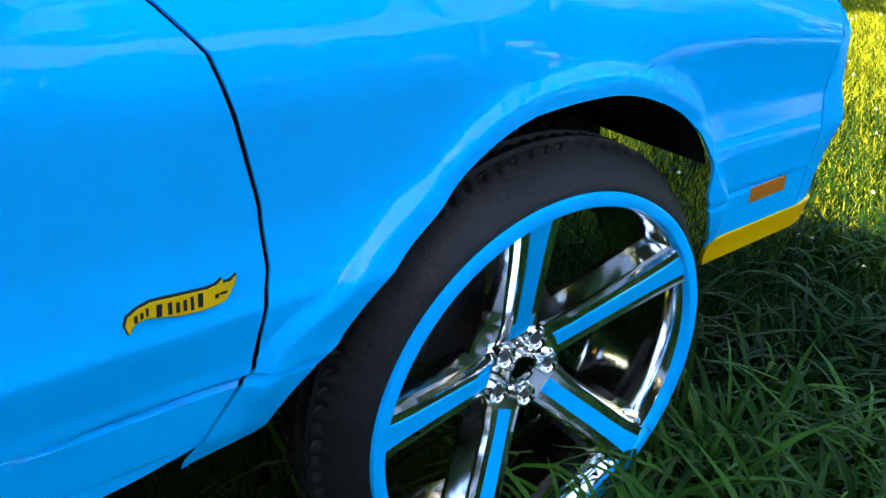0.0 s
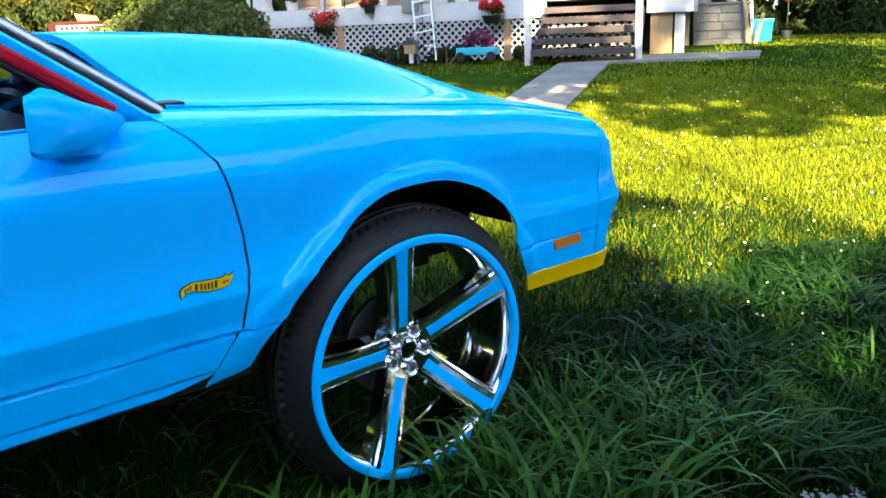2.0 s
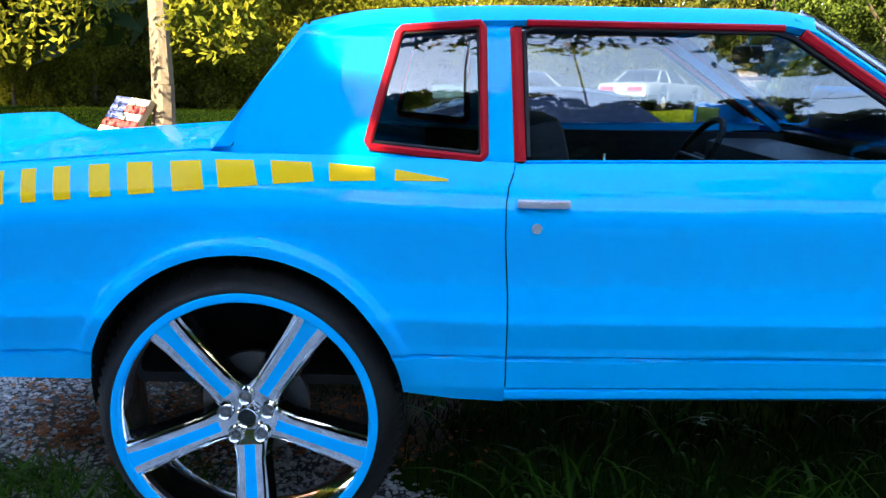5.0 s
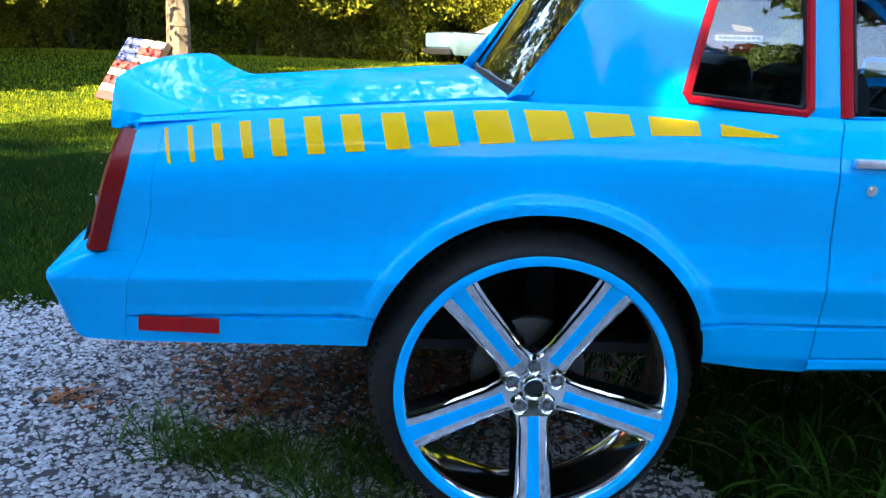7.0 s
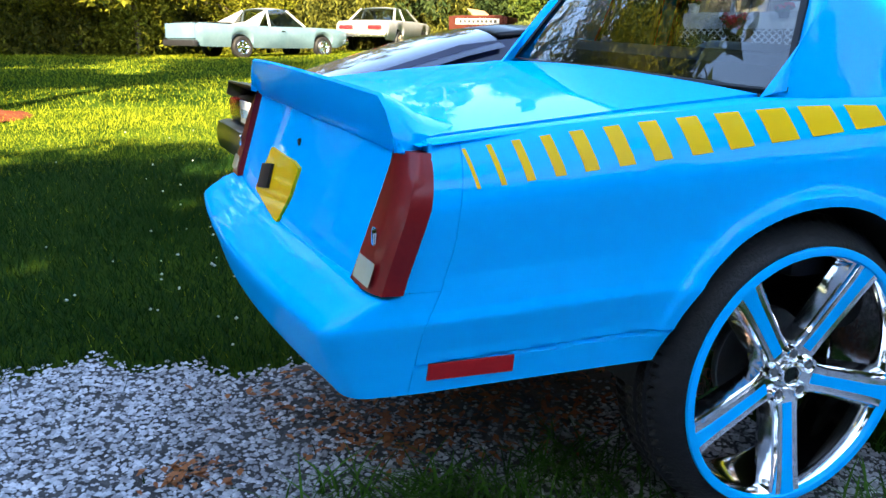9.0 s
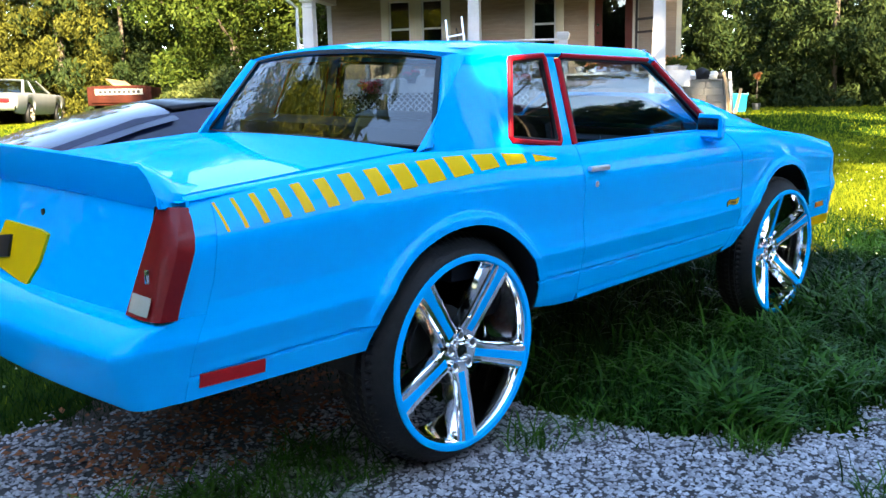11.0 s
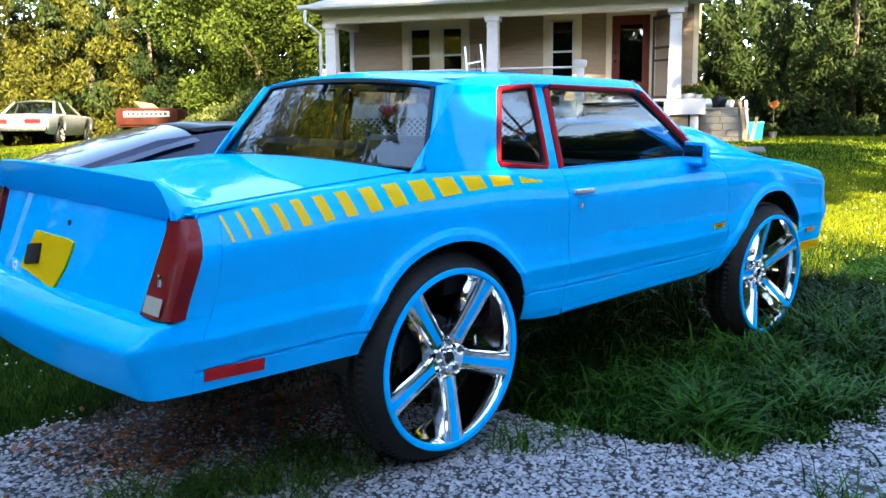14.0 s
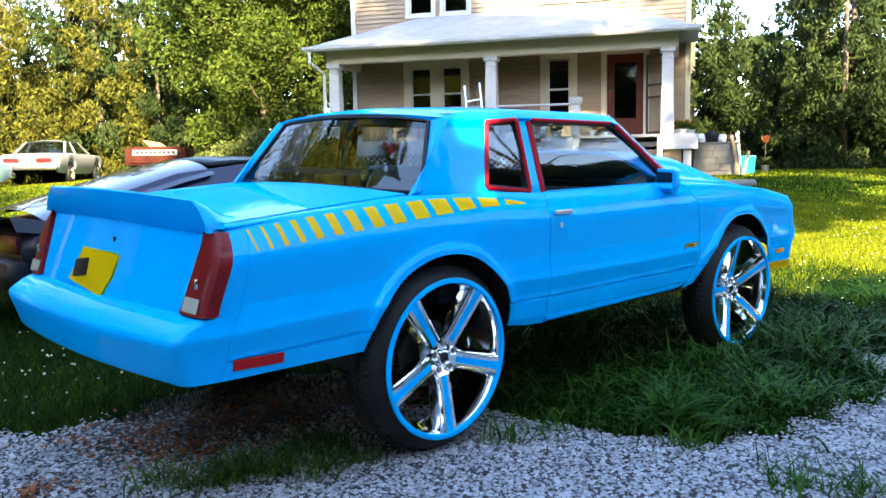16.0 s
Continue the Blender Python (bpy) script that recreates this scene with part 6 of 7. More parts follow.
for z, r in ((0, 0.12), (0.1, 0.11), (0.75, 0.09), (0.76, 0.12), (0.84, 0.14), (0.9, 0.14), (0.92, 0.12)):
    rows.append([(-0.55 + p * r, PF + q * r, z) for p, q in ((-1, -1), (1, -1), (1, 1), (-1, 1), (-1, -1))])
vs = grid(bm, rows)
bm.faces.new(vs[-1][:-1])
part("newel_post", bm, WHITE, house, "short white newel post", False)


def lattice(x0, x1, z0, z1, y):
    """Diagonal slats in two layers, clipped to the panel."""
    bm = bmesh.new()
    w, pitch = 0.017, 0.15
    hgt = z1 - z0
    for layer, sg in ((0, 1), (1, -1)):
        s = x0 - hgt
        while s < x1 + hgt:
            a, b = (s, z0), (s + hgt, z1)
            if sg < 0:
                a, b = (s + hgt, z0), (s, z1)
            pts = []
            for (px, pz) in (a, b):
                pts.append([px, pz])
            # clip in x
            (ax, az), (bx, bz) = pts
            if min(ax, bx) < x1 and max(ax, bx) > x0:
                def at(x):
                    return az + (bz - az) * (x - ax) / (bx - ax)
                l, r = max(min(ax, bx), x0), min(max(ax, bx), x1)
                if r - l > 0.02:
                    yy = y - 0.008 * layer
                    p, q = Vector((l, yy, at(l))), Vector((r, yy, at(r)))
                    n = (q - p).normalized().cross(Vector((0, 1, 0))) * w
                    v = [bm.verts.new(c) for c in (p - n, q - n, q + n, p + n)]
                    v2 = [bm.verts.new(c + Vector((0, 0.007, 0))) for c in (p - n, q - n, q + n, p + n)]
                    bm.faces.new(v)
                    for i in range(4):
                        bm.faces.new((v[i], v2[i], v2[(i + 1) % 4], v[(i + 1) % 4]))
            s += pitch
    return bm


for a, b in ((-6.95, -4.92), (-4.77, -1.32), (-1.17, -0.5), (-0.46, 1.34)):
    tagged(part("lattice_panel", lattice(a, b, -1.12, -0.36, PF - 0.09), WHITE, house, "white diagonal porch lattice", False), kind="")
for sx in (-4.92, -1.32):
    bm = boxes((sx, sx + 0.15, PF - 0.12, PF - 0.02, -1.15, -0.36))
    part("skirt_post", bm, RAWWOOD, house, "", False)
# added black sheet stands in for the shade under the porch
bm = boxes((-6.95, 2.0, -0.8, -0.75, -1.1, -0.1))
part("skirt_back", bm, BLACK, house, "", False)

# steps
ST = 5
RISE = 1.12 / (ST + 1)
for k in range(ST):
    z = -RISE * (k + 1)
    y1 = PF - 0.1 - 0.28 * k
    tr = boxes((-0.45, 1.35, y1 - 0.31, y1 + 0.0, z - 0.045, z), bevel=0.006)
    part("step", tr, DARKWOOD, house, "dark stained stair tread", False)
    tr = boxes((-0.445, 1.345, y1 - 0.335, y1 - 0.312, z - 0.115, z - 0.002), bevel=0.004)
    part("step_riser", tr, DARKWOOD, house, "", False)
for sx in (-0.47, 0.44, 1.33):
    bm = bmesh.new()
    p = [(sx, PF - 0.1, -RISE - 0.05), (sx, PF - 0.1, -RISE - 0.33), (sx, PF - 1.5, -1.2), (sx, PF - 1.5, -1.12 + 0.0)]
    v = [bm.verts.new(c) for c in p]
    v2 = [bm.verts.new((c[0] + 0.05, c[1], c[2])) for c in p]
    bm.faces.new(v)
    bm.faces.new(v2[::-1])
    for i in range(4):
        bm.faces.new((v[i], v2[i], v2[(i + 1) % 4], v[(i + 1) % 4]))
    part("stringer", bm, DARKWOOD, house, "", False)
for sx in (-0.53, 1.42):
    bm = boxes((sx - 0.055, sx + 0.055, PF - 1.45, PF - 1.34, -1.25, -0.06), bevel=0.01)
    part("stair_post", bm, WHITE, house, "white square stair post", False)
bm = boxes((1.48, 1.88, PF - 0.04, PF, -1.15, -0.36), bevel=0.01)
part("skirt_board", bm, RAWWOOD, house, "", False)
bm = boxes((1.92, 2.1, PF - 0.06, PF - 0.02, -1.15, -0.36), bevel=0.01)
part("skirt_board", bm, WHITE, house, "", False)

# ---- other vehicles ----


def lofted(st, crown=0.03, arches=(), tuck=0.10):
    """Car body from stations (x, z_low, z_shoulder, half width); wheel openings raise the lower edge."""
    x0, x1 = st[0][0], st[-1][0]
    xs = sorted({*[round(v, 3) for v in np.arange(x0, x1, 0.06)], round(x1, 3), *[round(a + 0.37 * math.cos(t), 3) for a in arches for t in np.linspace(0, math.pi, 15)]})
    X = [s[0] for s in st]
    bm = bmesh.new()
    rows = []
    for x in xs:
        if x < x0 or x > x1:
            continue
        zl, zs, w = (float(np.interp(x, X, [s[k] for s in st])) for k in (1, 2, 3))
        for a in arches:
            d = 0.37 ** 2 - (x - a) ** 2
            if d > 0:
                zl = max(zl, 0.33 + math.sqrt(d))
        half = [(-w + tuck, zl), (-w + tuck * 0.35, zl + (zs - zl) * 0.25), (-w, zl + (zs - zl) * 0.55), (-w + 0.015, zl + (zs - zl) * 0.86), (-w + 0.07, zs), (-w * 0.5, zs + crown * 0.8), (0, zs + crown)]
        rows.append([(x, y, z) for y, z in half] + [(x, -y, z) for y, z in reversed(half[:-1])])
    vs = grid(bm, rows)
    bm.faces.new(vs[0])
    bm.faces.new(vs[-1])
    return clean(bm)


def bar(bm, a, b, r):
    cyl(bm, a, b, r, r, 8)


def cabin(thing, base, top, zb, zt, wb, wt, paint, tint=GLASS_DARK, mid=None):
    """Greenhouse: roof, pillars, panes. base and top are (rear, front) x."""
    (b0, b1), (t0, t1) = base, top
    bm = bmesh.new()
    rows = []
    for f in np.linspace(0, 1, 8):
        x = t0 + (t1 - t0) * f
        e = 0.03 * (abs(f - 0.5) * 2) ** 3
        rows.append([(x, wt * d, zt + 0.05 * (1 - d * d) - e) for d in np.linspace(-1, 1, 11)])
    grid(bm, rows)
    r = part("roof", bm, paint, thing)
    shell(r, 0.03)
    for sg in (-1, 1):
        for (xb, xt) in ((b0, t0), (b1, t1)) + (((mid, mid),) if mid else ()):
            bm = bmesh.new()
            bar(bm, (xb, sg * wb, zb), (xt, sg * (wt - 0.02), zt - 0.035), 0.042)
            part("pillar", bm, paint, thing)
        bm = bmesh.new()
        grid(bm, [[(b0, sg * wb, zb), (b1, sg * wb, zb)], [(t0, sg * wt, zt), (t1, sg * wt, zt)]])
        part("side_window", bm, tint, thing, "", False)
    for (xb, xt) in ((b0, t0), (b1, t1)):
        bm = bmesh.new()
        grid(bm, [[(xb, d * wb, zb) for d in (-1, 0, 1)], [(xt, d * wt, zt + 0.03 * (1 - abs(d))) for d in (-1, 0, 1)]])
        part("cross_window", bm, tint, thing, "", False)


def small_wheel(thing, x, y, r=0.33, rim=CHROME):
    bm = bmesh.new()
    lathe(bm, [(r * 0.62, -0.09), (r * 0.7, -0.11), (r * 0.93, -0.10), (r, -0.07), (r, 0.07), (r * 0.93, 0.10), (r * 0.62, 0.09)], 32)
    w = part("wheel", bm, RUBBER, thing)
    w.matrix_basis = pose(x, y, r, 0, 0, 0 if y < 0 else 180)
    bm = bmesh.new()
    lathe(bm, [(r * 0.64, -0.085), (r * 0.60, -0.10), (r * 0.5, -0.06), (r * 0.22, -0.05), (r * 0.2, -0.085), (0.001, -0.09)], 24)
    part("rim", bm, rim, w)
    for k in range(5):
        a = 2 * math.pi * k / 5
        bm = bmesh.new()
        cyl(bm, (r * 0.2 * math.cos(a), -0.075, r * 0.2 * math.sin(a)), (r * 0.58 * math.cos(a), -0.085, r * 0.58 * math.sin(a)), r * 0.09, r * 0.12, 8)
        part("rim_spoke", bm, rim, w)


PALE = surface("pale_blue_paint", (0.045, 0.085, 0.108), (0.085, 0.130, 0.152), rough=0.35, scale=1.5, coat=0.4)
CARWHITE = surface("old_white_paint", (0.17, 0.175, 0.18), (0.24, 0.24, 0.24), rough=0.4, scale=1.5, coat=0.3)
VINYLTOP = surface("grey_vinyl_top", (0.30, 0.31, 0.32), (0.42, 0.43, 0.44), rough=0.7, scale=3)
CARBLACK = surface("black_paint", (0.005, 0.006, 0.009), (0.010, 0.011, 0.015), rough=0.3, scale=2, coat=0.05, spec=0.12)
RUST = surface("rusty_orange_paint", (0.022, 0.0045, 0.0025), (0.05, 0.011, 0.006), rough=0.75, spec=0.1, scale=2.5, bump=0.2)
DULLCHROME = surface("dull_chrome", (0.55, 0.55, 0.55), (0.7, 0.7, 0.7), rough=0.25, metal=1.0, scale=6)
BLUEGREY = surface("faded_blue_paint", (0.06, 0.12, 0.22), (0.10, 0.18, 0.30), rough=0.4, scale=2, coat=0.3)

# pale coupe utility with a load bed
ut = empty("coupe_utility", pose(1.91, 23.96, 0.78, 0, 0, 22.7) @ Matrix.Scale(0.957, 4), "pale blue and white coupe utility with a load bed", "car")
body = lofted([(-1.48, 0.45, 0.97, 0.90), (-1.3, 0.36, 1.02, 0.95), (1.2, 0.30, 0.94, 0.97), (2.6, 0.30, 0.93, 0.97), (3.6, 0.32, 0.90, 0.95), (3.95, 0.42, 0.84, 0.88)], 0.03, (0, 2.97))
part("body", body, PALE, ut)
cabin(ut, (0.62, 2.35), (1.02, 1.75), 0.95, 1.47, 0.80, 0.66, CARWHITE, GLASS, 1.05)
bm = boxes((-1.38, 0.62, -0.72, 0.72, 1.03, 1.045))
part("bed_cover", bm, SEAL, ut)
bm = bmesh.new()
for sg in (-1, 1):
    grid(bm, [[(-0.5, sg * 0.84, 0.97), (0.62, sg * 0.80, 0.97)], [(0.2, sg * 0.80, 1.08), (1.0, sg * 0.68, 1.46)]])
part("buttress", bm, CARWHITE, ut)
bm = boxes((-1.53, -1.46, -0.86, 0.86, 0.58, 1.0), bevel=0.01)
part("tailgate", bm, surface("slate_blue_paint", (0.055, 0.10, 0.15), (0.09, 0.15, 0.2), rough=0.4, scale=2), ut, "slate-blue tailgate")
bm = boxes((-1.60, -1.46, -0.93, 0.93, 0.36, 0.54), bevel=0.03)
part("rear_bumper", bm, SEAL, ut)
bm = boxes((3.88, 4.02, -0.92, 0.92, 0.42, 0.58), bevel=0.03)
part("front_bumper", bm, DULLCHROME, ut)
for x in (0, 2.97):
    for y in (-0.86, 0.86):
        small_wheel(ut, x, y)
bm = bmesh.new()
box(bm, 1.35, 1.5, -0.985, -0.97, 0.80, 0.82)
part("door_handle", bm, DULLCHROME, ut)

# white two-door saloon with a vinyl top
wc = empty("saloon_car", pose(7.05, 25.88, 0.99, 0, 0, 52), "old white two-door saloon parked by the trees", "car")
body = lofted([(-1.25, 0.48, 0.88, 0.84), (-1.1, 0.36, 0.93, 0.90), (0.0, 0.30, 0.97, 0.92), (2.0, 0.30, 0.96, 0.92), (3.3, 0.34, 0.92, 0.90), (3.7, 0.45, 0.86, 0.84)], 0.03, (0, 2.75))
part("body", body, CARWHITE, wc)
cabin(wc, (-0.25, 2.2), (0.35, 1.55), 0.97, 1.38, 0.78, 0.62, CARWHITE, GLASS_DARK, 0.75)
bm = boxes((-1.30, -1.24, -0.72, 0.72, 0.68, 0.82))
part("tail_panel", bm, CARWHITE, wc)
for sg in (-1, 1):
    bm = boxes((-1.33, -1.28, sg * 0.25, sg * 0.72, 0.69, 0.81), bevel=0.01)
    part("tail_lamp", bm, MARKER, wc, "wide red tail lamp")
bm = boxes((-1.42, -1.24, -0.88, 0.88, 0.44, 0.58), bevel=0.03)
part("rear_bumper", bm, DULLCHROME, wc)
for x in (0, 2.75):
    for y in (-0.80, 0.80):
        small_wheel(wc, x, y, 0.32, surface("beige_rim", (0.35, 0.28, 0.2), (0.42, 0.34, 0.25), rough=0.6) if x == 0 and y < 0 else CHROME)

# black hatchback coupe beside the blue one
SMOKED = surface("smoked_lens", (0.03, 0.003, 0.003), (0.05, 0.005, 0.004), rough=0.25, scale=10, coat=0.15, spec=0.2)
# blue in the base colour stands in for sky reflected in dark glass
HATCHGLASS = surface("sky_tinted_hatch_glass", (0.012, 0.015, 0.040), (0.018, 0.022, 0.055), rough=0.08, scale=2, coat=0.35, spec=0.2)
bk = empty("hatchback_coupe", pose(0.34, 4.45, 0.14, 0, 0, 1.5), "low black hatchback coupe with a rear wing", "car")
body = lofted([(-1.02, 0.42, 0.68, 0.84), (-0.95, 0.34, 0.75, 0.90), (0.0, 0.26, 0.86, 0.92), (2.2, 0.24, 0.84, 0.92), (3.2, 0.26, 0.76, 0.90), (3.8, 0.34, 0.60, 0.82)], 0.03, (0, 2.56))
part("body", body, CARBLACK, bk)
bm = bmesh.new()
rows = []
for x, z, w in ((-0.78, 0.84, 0.70), (-0.5, 0.93, 0.70), (-0.1, 1.05, 0.68), (0.3, 1.16, 0.65), (0.62, 1.225, 0.61)):
    rows.append([(x, (w + 0.11) * d, z - 0.075 + 0.13 * (1 - abs(d) ** 2.6)) for d in np.linspace(-1, 1, 21)])
grid(bm, rows)
part("hatch_glass", bm, HATCHGLASS, bk, "dark glossy wrap-over hatch glass")
bm = bmesh.new()
rows = []
for x, z, w in ((0.635, 1.232, 0.61), (0.9, 1.262, 0.60), (1.25, 1.262, 0.60), (1.5, 1.235, 0.60)):
    rows.append([(x, w * d, z + 0.05 * (1 - d * d)) for d in np.linspace(-1, 1, 13)])
grid(bm, rows)
shell(part("roof", bm, CARBLACK, bk), 0.03)
for sg in (-1, 1):
    bm = bmesh.new()
    grid(bm, [[(-0.78, sg * 0.72, 0.84), (0.2, sg * 0.80, 0.88), (1.2, sg * 0.80, 0.88), (2.1, sg * 0.76, 0.86)], [(-0.4, sg * 0.69, 0.96), (0.3, sg * 0.655, 1.16), (1.2, sg * 0.60, 1.26), (1.52, sg * 0.60, 1.235)]])
    part("side_window", bm, HATCHGLASS, bk, "", False)
bm = bmesh.new()
grid(bm, [[(2.1, d * 0.76, 0.86) for d in (-1, 0, 1)], [(1.5, d * 0.60, 1.24 + 0.04 * (1 - abs(d))) for d in (-1, 0, 1)]])
part("windscreen", bm, GLASS, bk, "", False)
bm = bmesh.new()
rows = []
for d in np.linspace(-1, 1, 15):
    drop = 0.10 * max(0, (abs(d) - 0.9) / 0.1)
    y = 0.86 * d
    rows.append([(-0.78, y, 0.83 - drop), (-0.95, y, 0.858 - drop), (-1.05, y, 0.872 - drop), (-1.05, y, 0.860 - drop), (-0.92, y, 0.80 - drop), (-0.82, y, 0.78 - drop)])
grid(bm, rows)
part("rear_wing", bm, CARBLACK, bk, "black rear wing")
bm = boxes((-1.04, -0.98, -0.80, -0.26, 0.60, 0.74), bevel=0.01)
part("tail_lamp", bm, SMOKED, bk, "smoked dark red tail lamp")
bm = boxes((-1.04, -0.98, 0.26, 0.80, 0.60, 0.74), bevel=0.01)
part("tail_lamp", bm, SMOKED, bk, "smoked dark red tail lamp")
bm = boxes((-1.15, -0.97, -0.88, 0.88, 0.34, 0.57), bevel=0.075)
part("rear_bumper", bm, CARBLACK, bk)
bm = boxes((-1.075, -1.055, -0.16, 0.16, 0.60, 0.76), bevel=0.004)
pl = part("number_plate", bm, surface("plate_white", (0.30, 0.33, 0.38), (0.38, 0.41, 0.46), rough=0.4), bk, "pale number plate")
for k in range(5):
    bm = boxes((-1.079, -1.074, -0.12 + k * 0.05, -0.09 + k * 0.05, 0.64, 0.70))
    part("plate_bar", bm, BLUEGREY, pl)
for x in (0, 2.56):
    for y in (-0.80, 0.80):
        small_wheel(bk, x, y, 0.32)
bm = boxes((0.9, 1.05, -0.5, 0.5, 0.5, 0.95), bevel=0.05)
part("seat_back", bm, VINYL, bk)

# rusty pickup bed used as a trailer
pk = empty("truck_bed_trailer", pose(9.99, 23.55, 0.97, 0, 0, 55), "rusty orange old pickup bed used as a trailer, loaded with scrap", "trailer")
bm = boxes((-1.1, 1.2, -0.92, 0.92, 0.55, 1.10), bevel=0.03)
part("load_bed", bm, RUST, pk)
bm = boxes((-1.16, -1.10, -0.80, 0.80, 0.62, 1.12), bevel=0.02)
tg = part("tailgate", bm, RUST, pk, "rusty orange tailgate with a white band")
bm = boxes((-1.175, -1.158, -0.68, 0.68, 0.86, 1.03))
part("tailgate_band", bm, CARWHITE, tg, "white tailgate band")
for k in range(9):
    bm = boxes((-1.182, -1.172, -0.60 + k * 0.135, -0.51 + k * 0.135, 0.90, 0.99))
    part("band_mark", bm, SEAL, tg)
bm = boxes((-0.9, 1.1, -0.7, 0.6, 1.04, 1.14), bevel=0.02)
part("bed_load", bm, RUST, pk, "scrap wood stacked in the bed")
bm = bmesh.new()
box(bm, -0.6, 0.6, -0.3, 0.3, -0.02, 0.02, 0.005, pose(0.1, 0.2, 1.24, 8, -10, 20))
part("loose_board", bm, RAWWOOD, pk, "loose board on the load")
for x in (0,):
    for y in (-0.80, 0.80):
        small_wheel(pk, x, y, 0.36)

# ---- lawn tree with the painted pallet ----
tx, ty = -3.6, 10.25
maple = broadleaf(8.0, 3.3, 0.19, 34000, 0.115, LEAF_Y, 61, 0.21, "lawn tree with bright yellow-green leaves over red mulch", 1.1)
maple.matrix_world = pose(tx, ty, float(ground_z(tx, ty)))
bm = bmesh.new()
rows = []
for f in np.linspace(0, 1, 22):
    rows.append([(tx + 0.1 + 1.05 * f * math.cos(a) * (1 + 0.12 * math.sin(3 * a)), ty + 0.95 * f * math.sin(a), float(ground_z(tx, ty)) + 0.13 * (1 - f ** 2) - 0.012) for a in np.linspace(0, 2 * math.pi, 97)])
grid(bm, rows)
mul = tagged(part("mulch_bed", clean(bm), MULCH), "ring of red bark mulch round the tree", "mulch", kind="structure")
for v in mul.data.vertices:
    v.co.z += 0.035 * noise.noise(v.co * 7.0) + 0.02 * noise.noise(v.co * 23.0)
    v.co.x += 0.05 * noise.noise(v.co * 4.0)

FLAGBLUE = surface("faded_blue_wood", (0.015, 0.03, 0.13), (0.04, 0.06, 0.2), rough=0.7, scale=6, bump=0.3, bscale=30)
FLAGRED = surface("faded_red_wood", (0.195, 0.015, 0.01875), (0.27, 0.0375, 0.0375), rough=0.7, scale=6, bump=0.3, bscale=30)
FLAGWHITE = surface("faded_white_wood", (0.341, 0.3224, 0.31), (0.434, 0.4216, 0.4092), rough=0.7, scale=6, bump=0.3, bscale=30)
bl, br = Vector((-4.80, 10.36, 0.42)), Vector((-4.05, 9.65, 0.37))
ex = (br - bl).normalized()
up = Vector((0.52, 0.22, 0.80)).normalized()
up = (up - ex * up.dot(ex)).normalized()
nz = ex.cross(up)
M = Matrix.Translation(bl) @ Matrix((ex, up, nz)).transposed().to_4x4()
flag = empty("pallet", M, "wooden pallet painted as a striped flag, leaning on the tree", "pallet")
fw, fh, npl = 1.03, 1.02, 8
for k in range(npl):
    z0 = fh * k / npl
    z1 = z0 + fh / npl - 0.014
    mat = FLAGRED if k % 2 == 0 else FLAGWHITE
    if k < 5:
        part("plank", boxes((0, fw, z0, z1, 0.03, 0.05), bevel=0.004), mat, flag, "", False)
    else:
        part("plank", boxes((0, 0.45, z0, z1, 0.03, 0.05), bevel=0.004), FLAGBLUE, flag, "", False)
        part("plank", boxes((0.452, fw, z0, z1, 0.03, 0.05), bevel=0.004), mat, flag, "", False)
        for q in range(5):
            cx = 0.05 + 0.08 * q + (0.03 if k == 6 else 0)
            part("star", boxes((cx, cx + 0.028, (z0 + z1) / 2 - 0.014, (z0 + z1) / 2 + 0.014, 0.05, 0.053)), FLAGWHITE, flag, "", False)
for q in (0.02, fw / 2 - 0.02, fw - 0.06):
    part("stringer", boxes((q, q + 0.04, 0, fh, -0.06, 0.03)), RAWWOOD, flag, "", False)

# ---- porch and yard things ----


def pot_plant(u, w, z, r, h, petals, n=260, hang=False, seed=1, label="", pot=TERRA):
    r, h = r * 0.8, h * 0.85
    t = empty("flower_basket" if hang else "flower_pot", H @ pose(u, w, z), label, "plant")
    bm = bmesh.new()
    prof = [(0.001, 0.0), (r * 0.7, 0.0), (r * 0.78, h * 0.1), (r, h * 0.85), (r * 1.08, h * 0.86), (r * 1.08, h), (r * 0.95, h), (r * 0.9, h * 0.9), (0.001, h * 0.88)]
    rows = []
    for k in range(21):
        a = 2 * math.pi * k / 20
        rows.append([(p * math.cos(a), p * math.sin(a), q) for p, q in prof])
    grid(bm, rows)
    part("pot", clean(bm), pot, t)
    rr = random.Random(seed)
    cs = [(rr.uniform(-1, 1) * r * 1.1, rr.uniform(-1, 1) * r * 1.1, h + rr.uniform(0.02, r * 1.1)) for _ in range(9)]
    lv = new("leaves", leaf_cloud("leaves", cs, [r * 0.6] * 9, 700, 0.05, LEAF_M, seed))
    lv.parent = t
    if petals:
        cs = [(x, y, q + r * 0.25) for x, y, q in cs]
        fl = new("blossoms", leaf_cloud("blossoms", cs, [r * 0.6] * 9, n, 0.055, petals, seed + 1))
        fl.parent = t
    if hang:
        bm = bmesh.new()
        pts = [(0.0, 0.10, -1.2 - z * 0), (0.0, 0.10, h + 0.55), (0.0, 0.06, h + 0.66), (0.0, 0.0, h + 0.68), (0.0, -0.03, h + 0.60)]
        pts[0] = (0.0, 0.10, -1.15 - z + 0.0)
        for a, b in zip(pts, pts[1:]):
            cyl(bm, a, b, 0.008, 0.008, 6)
        part("hook", bm, SEAL, t, "black iron shepherd's hook")
    return t


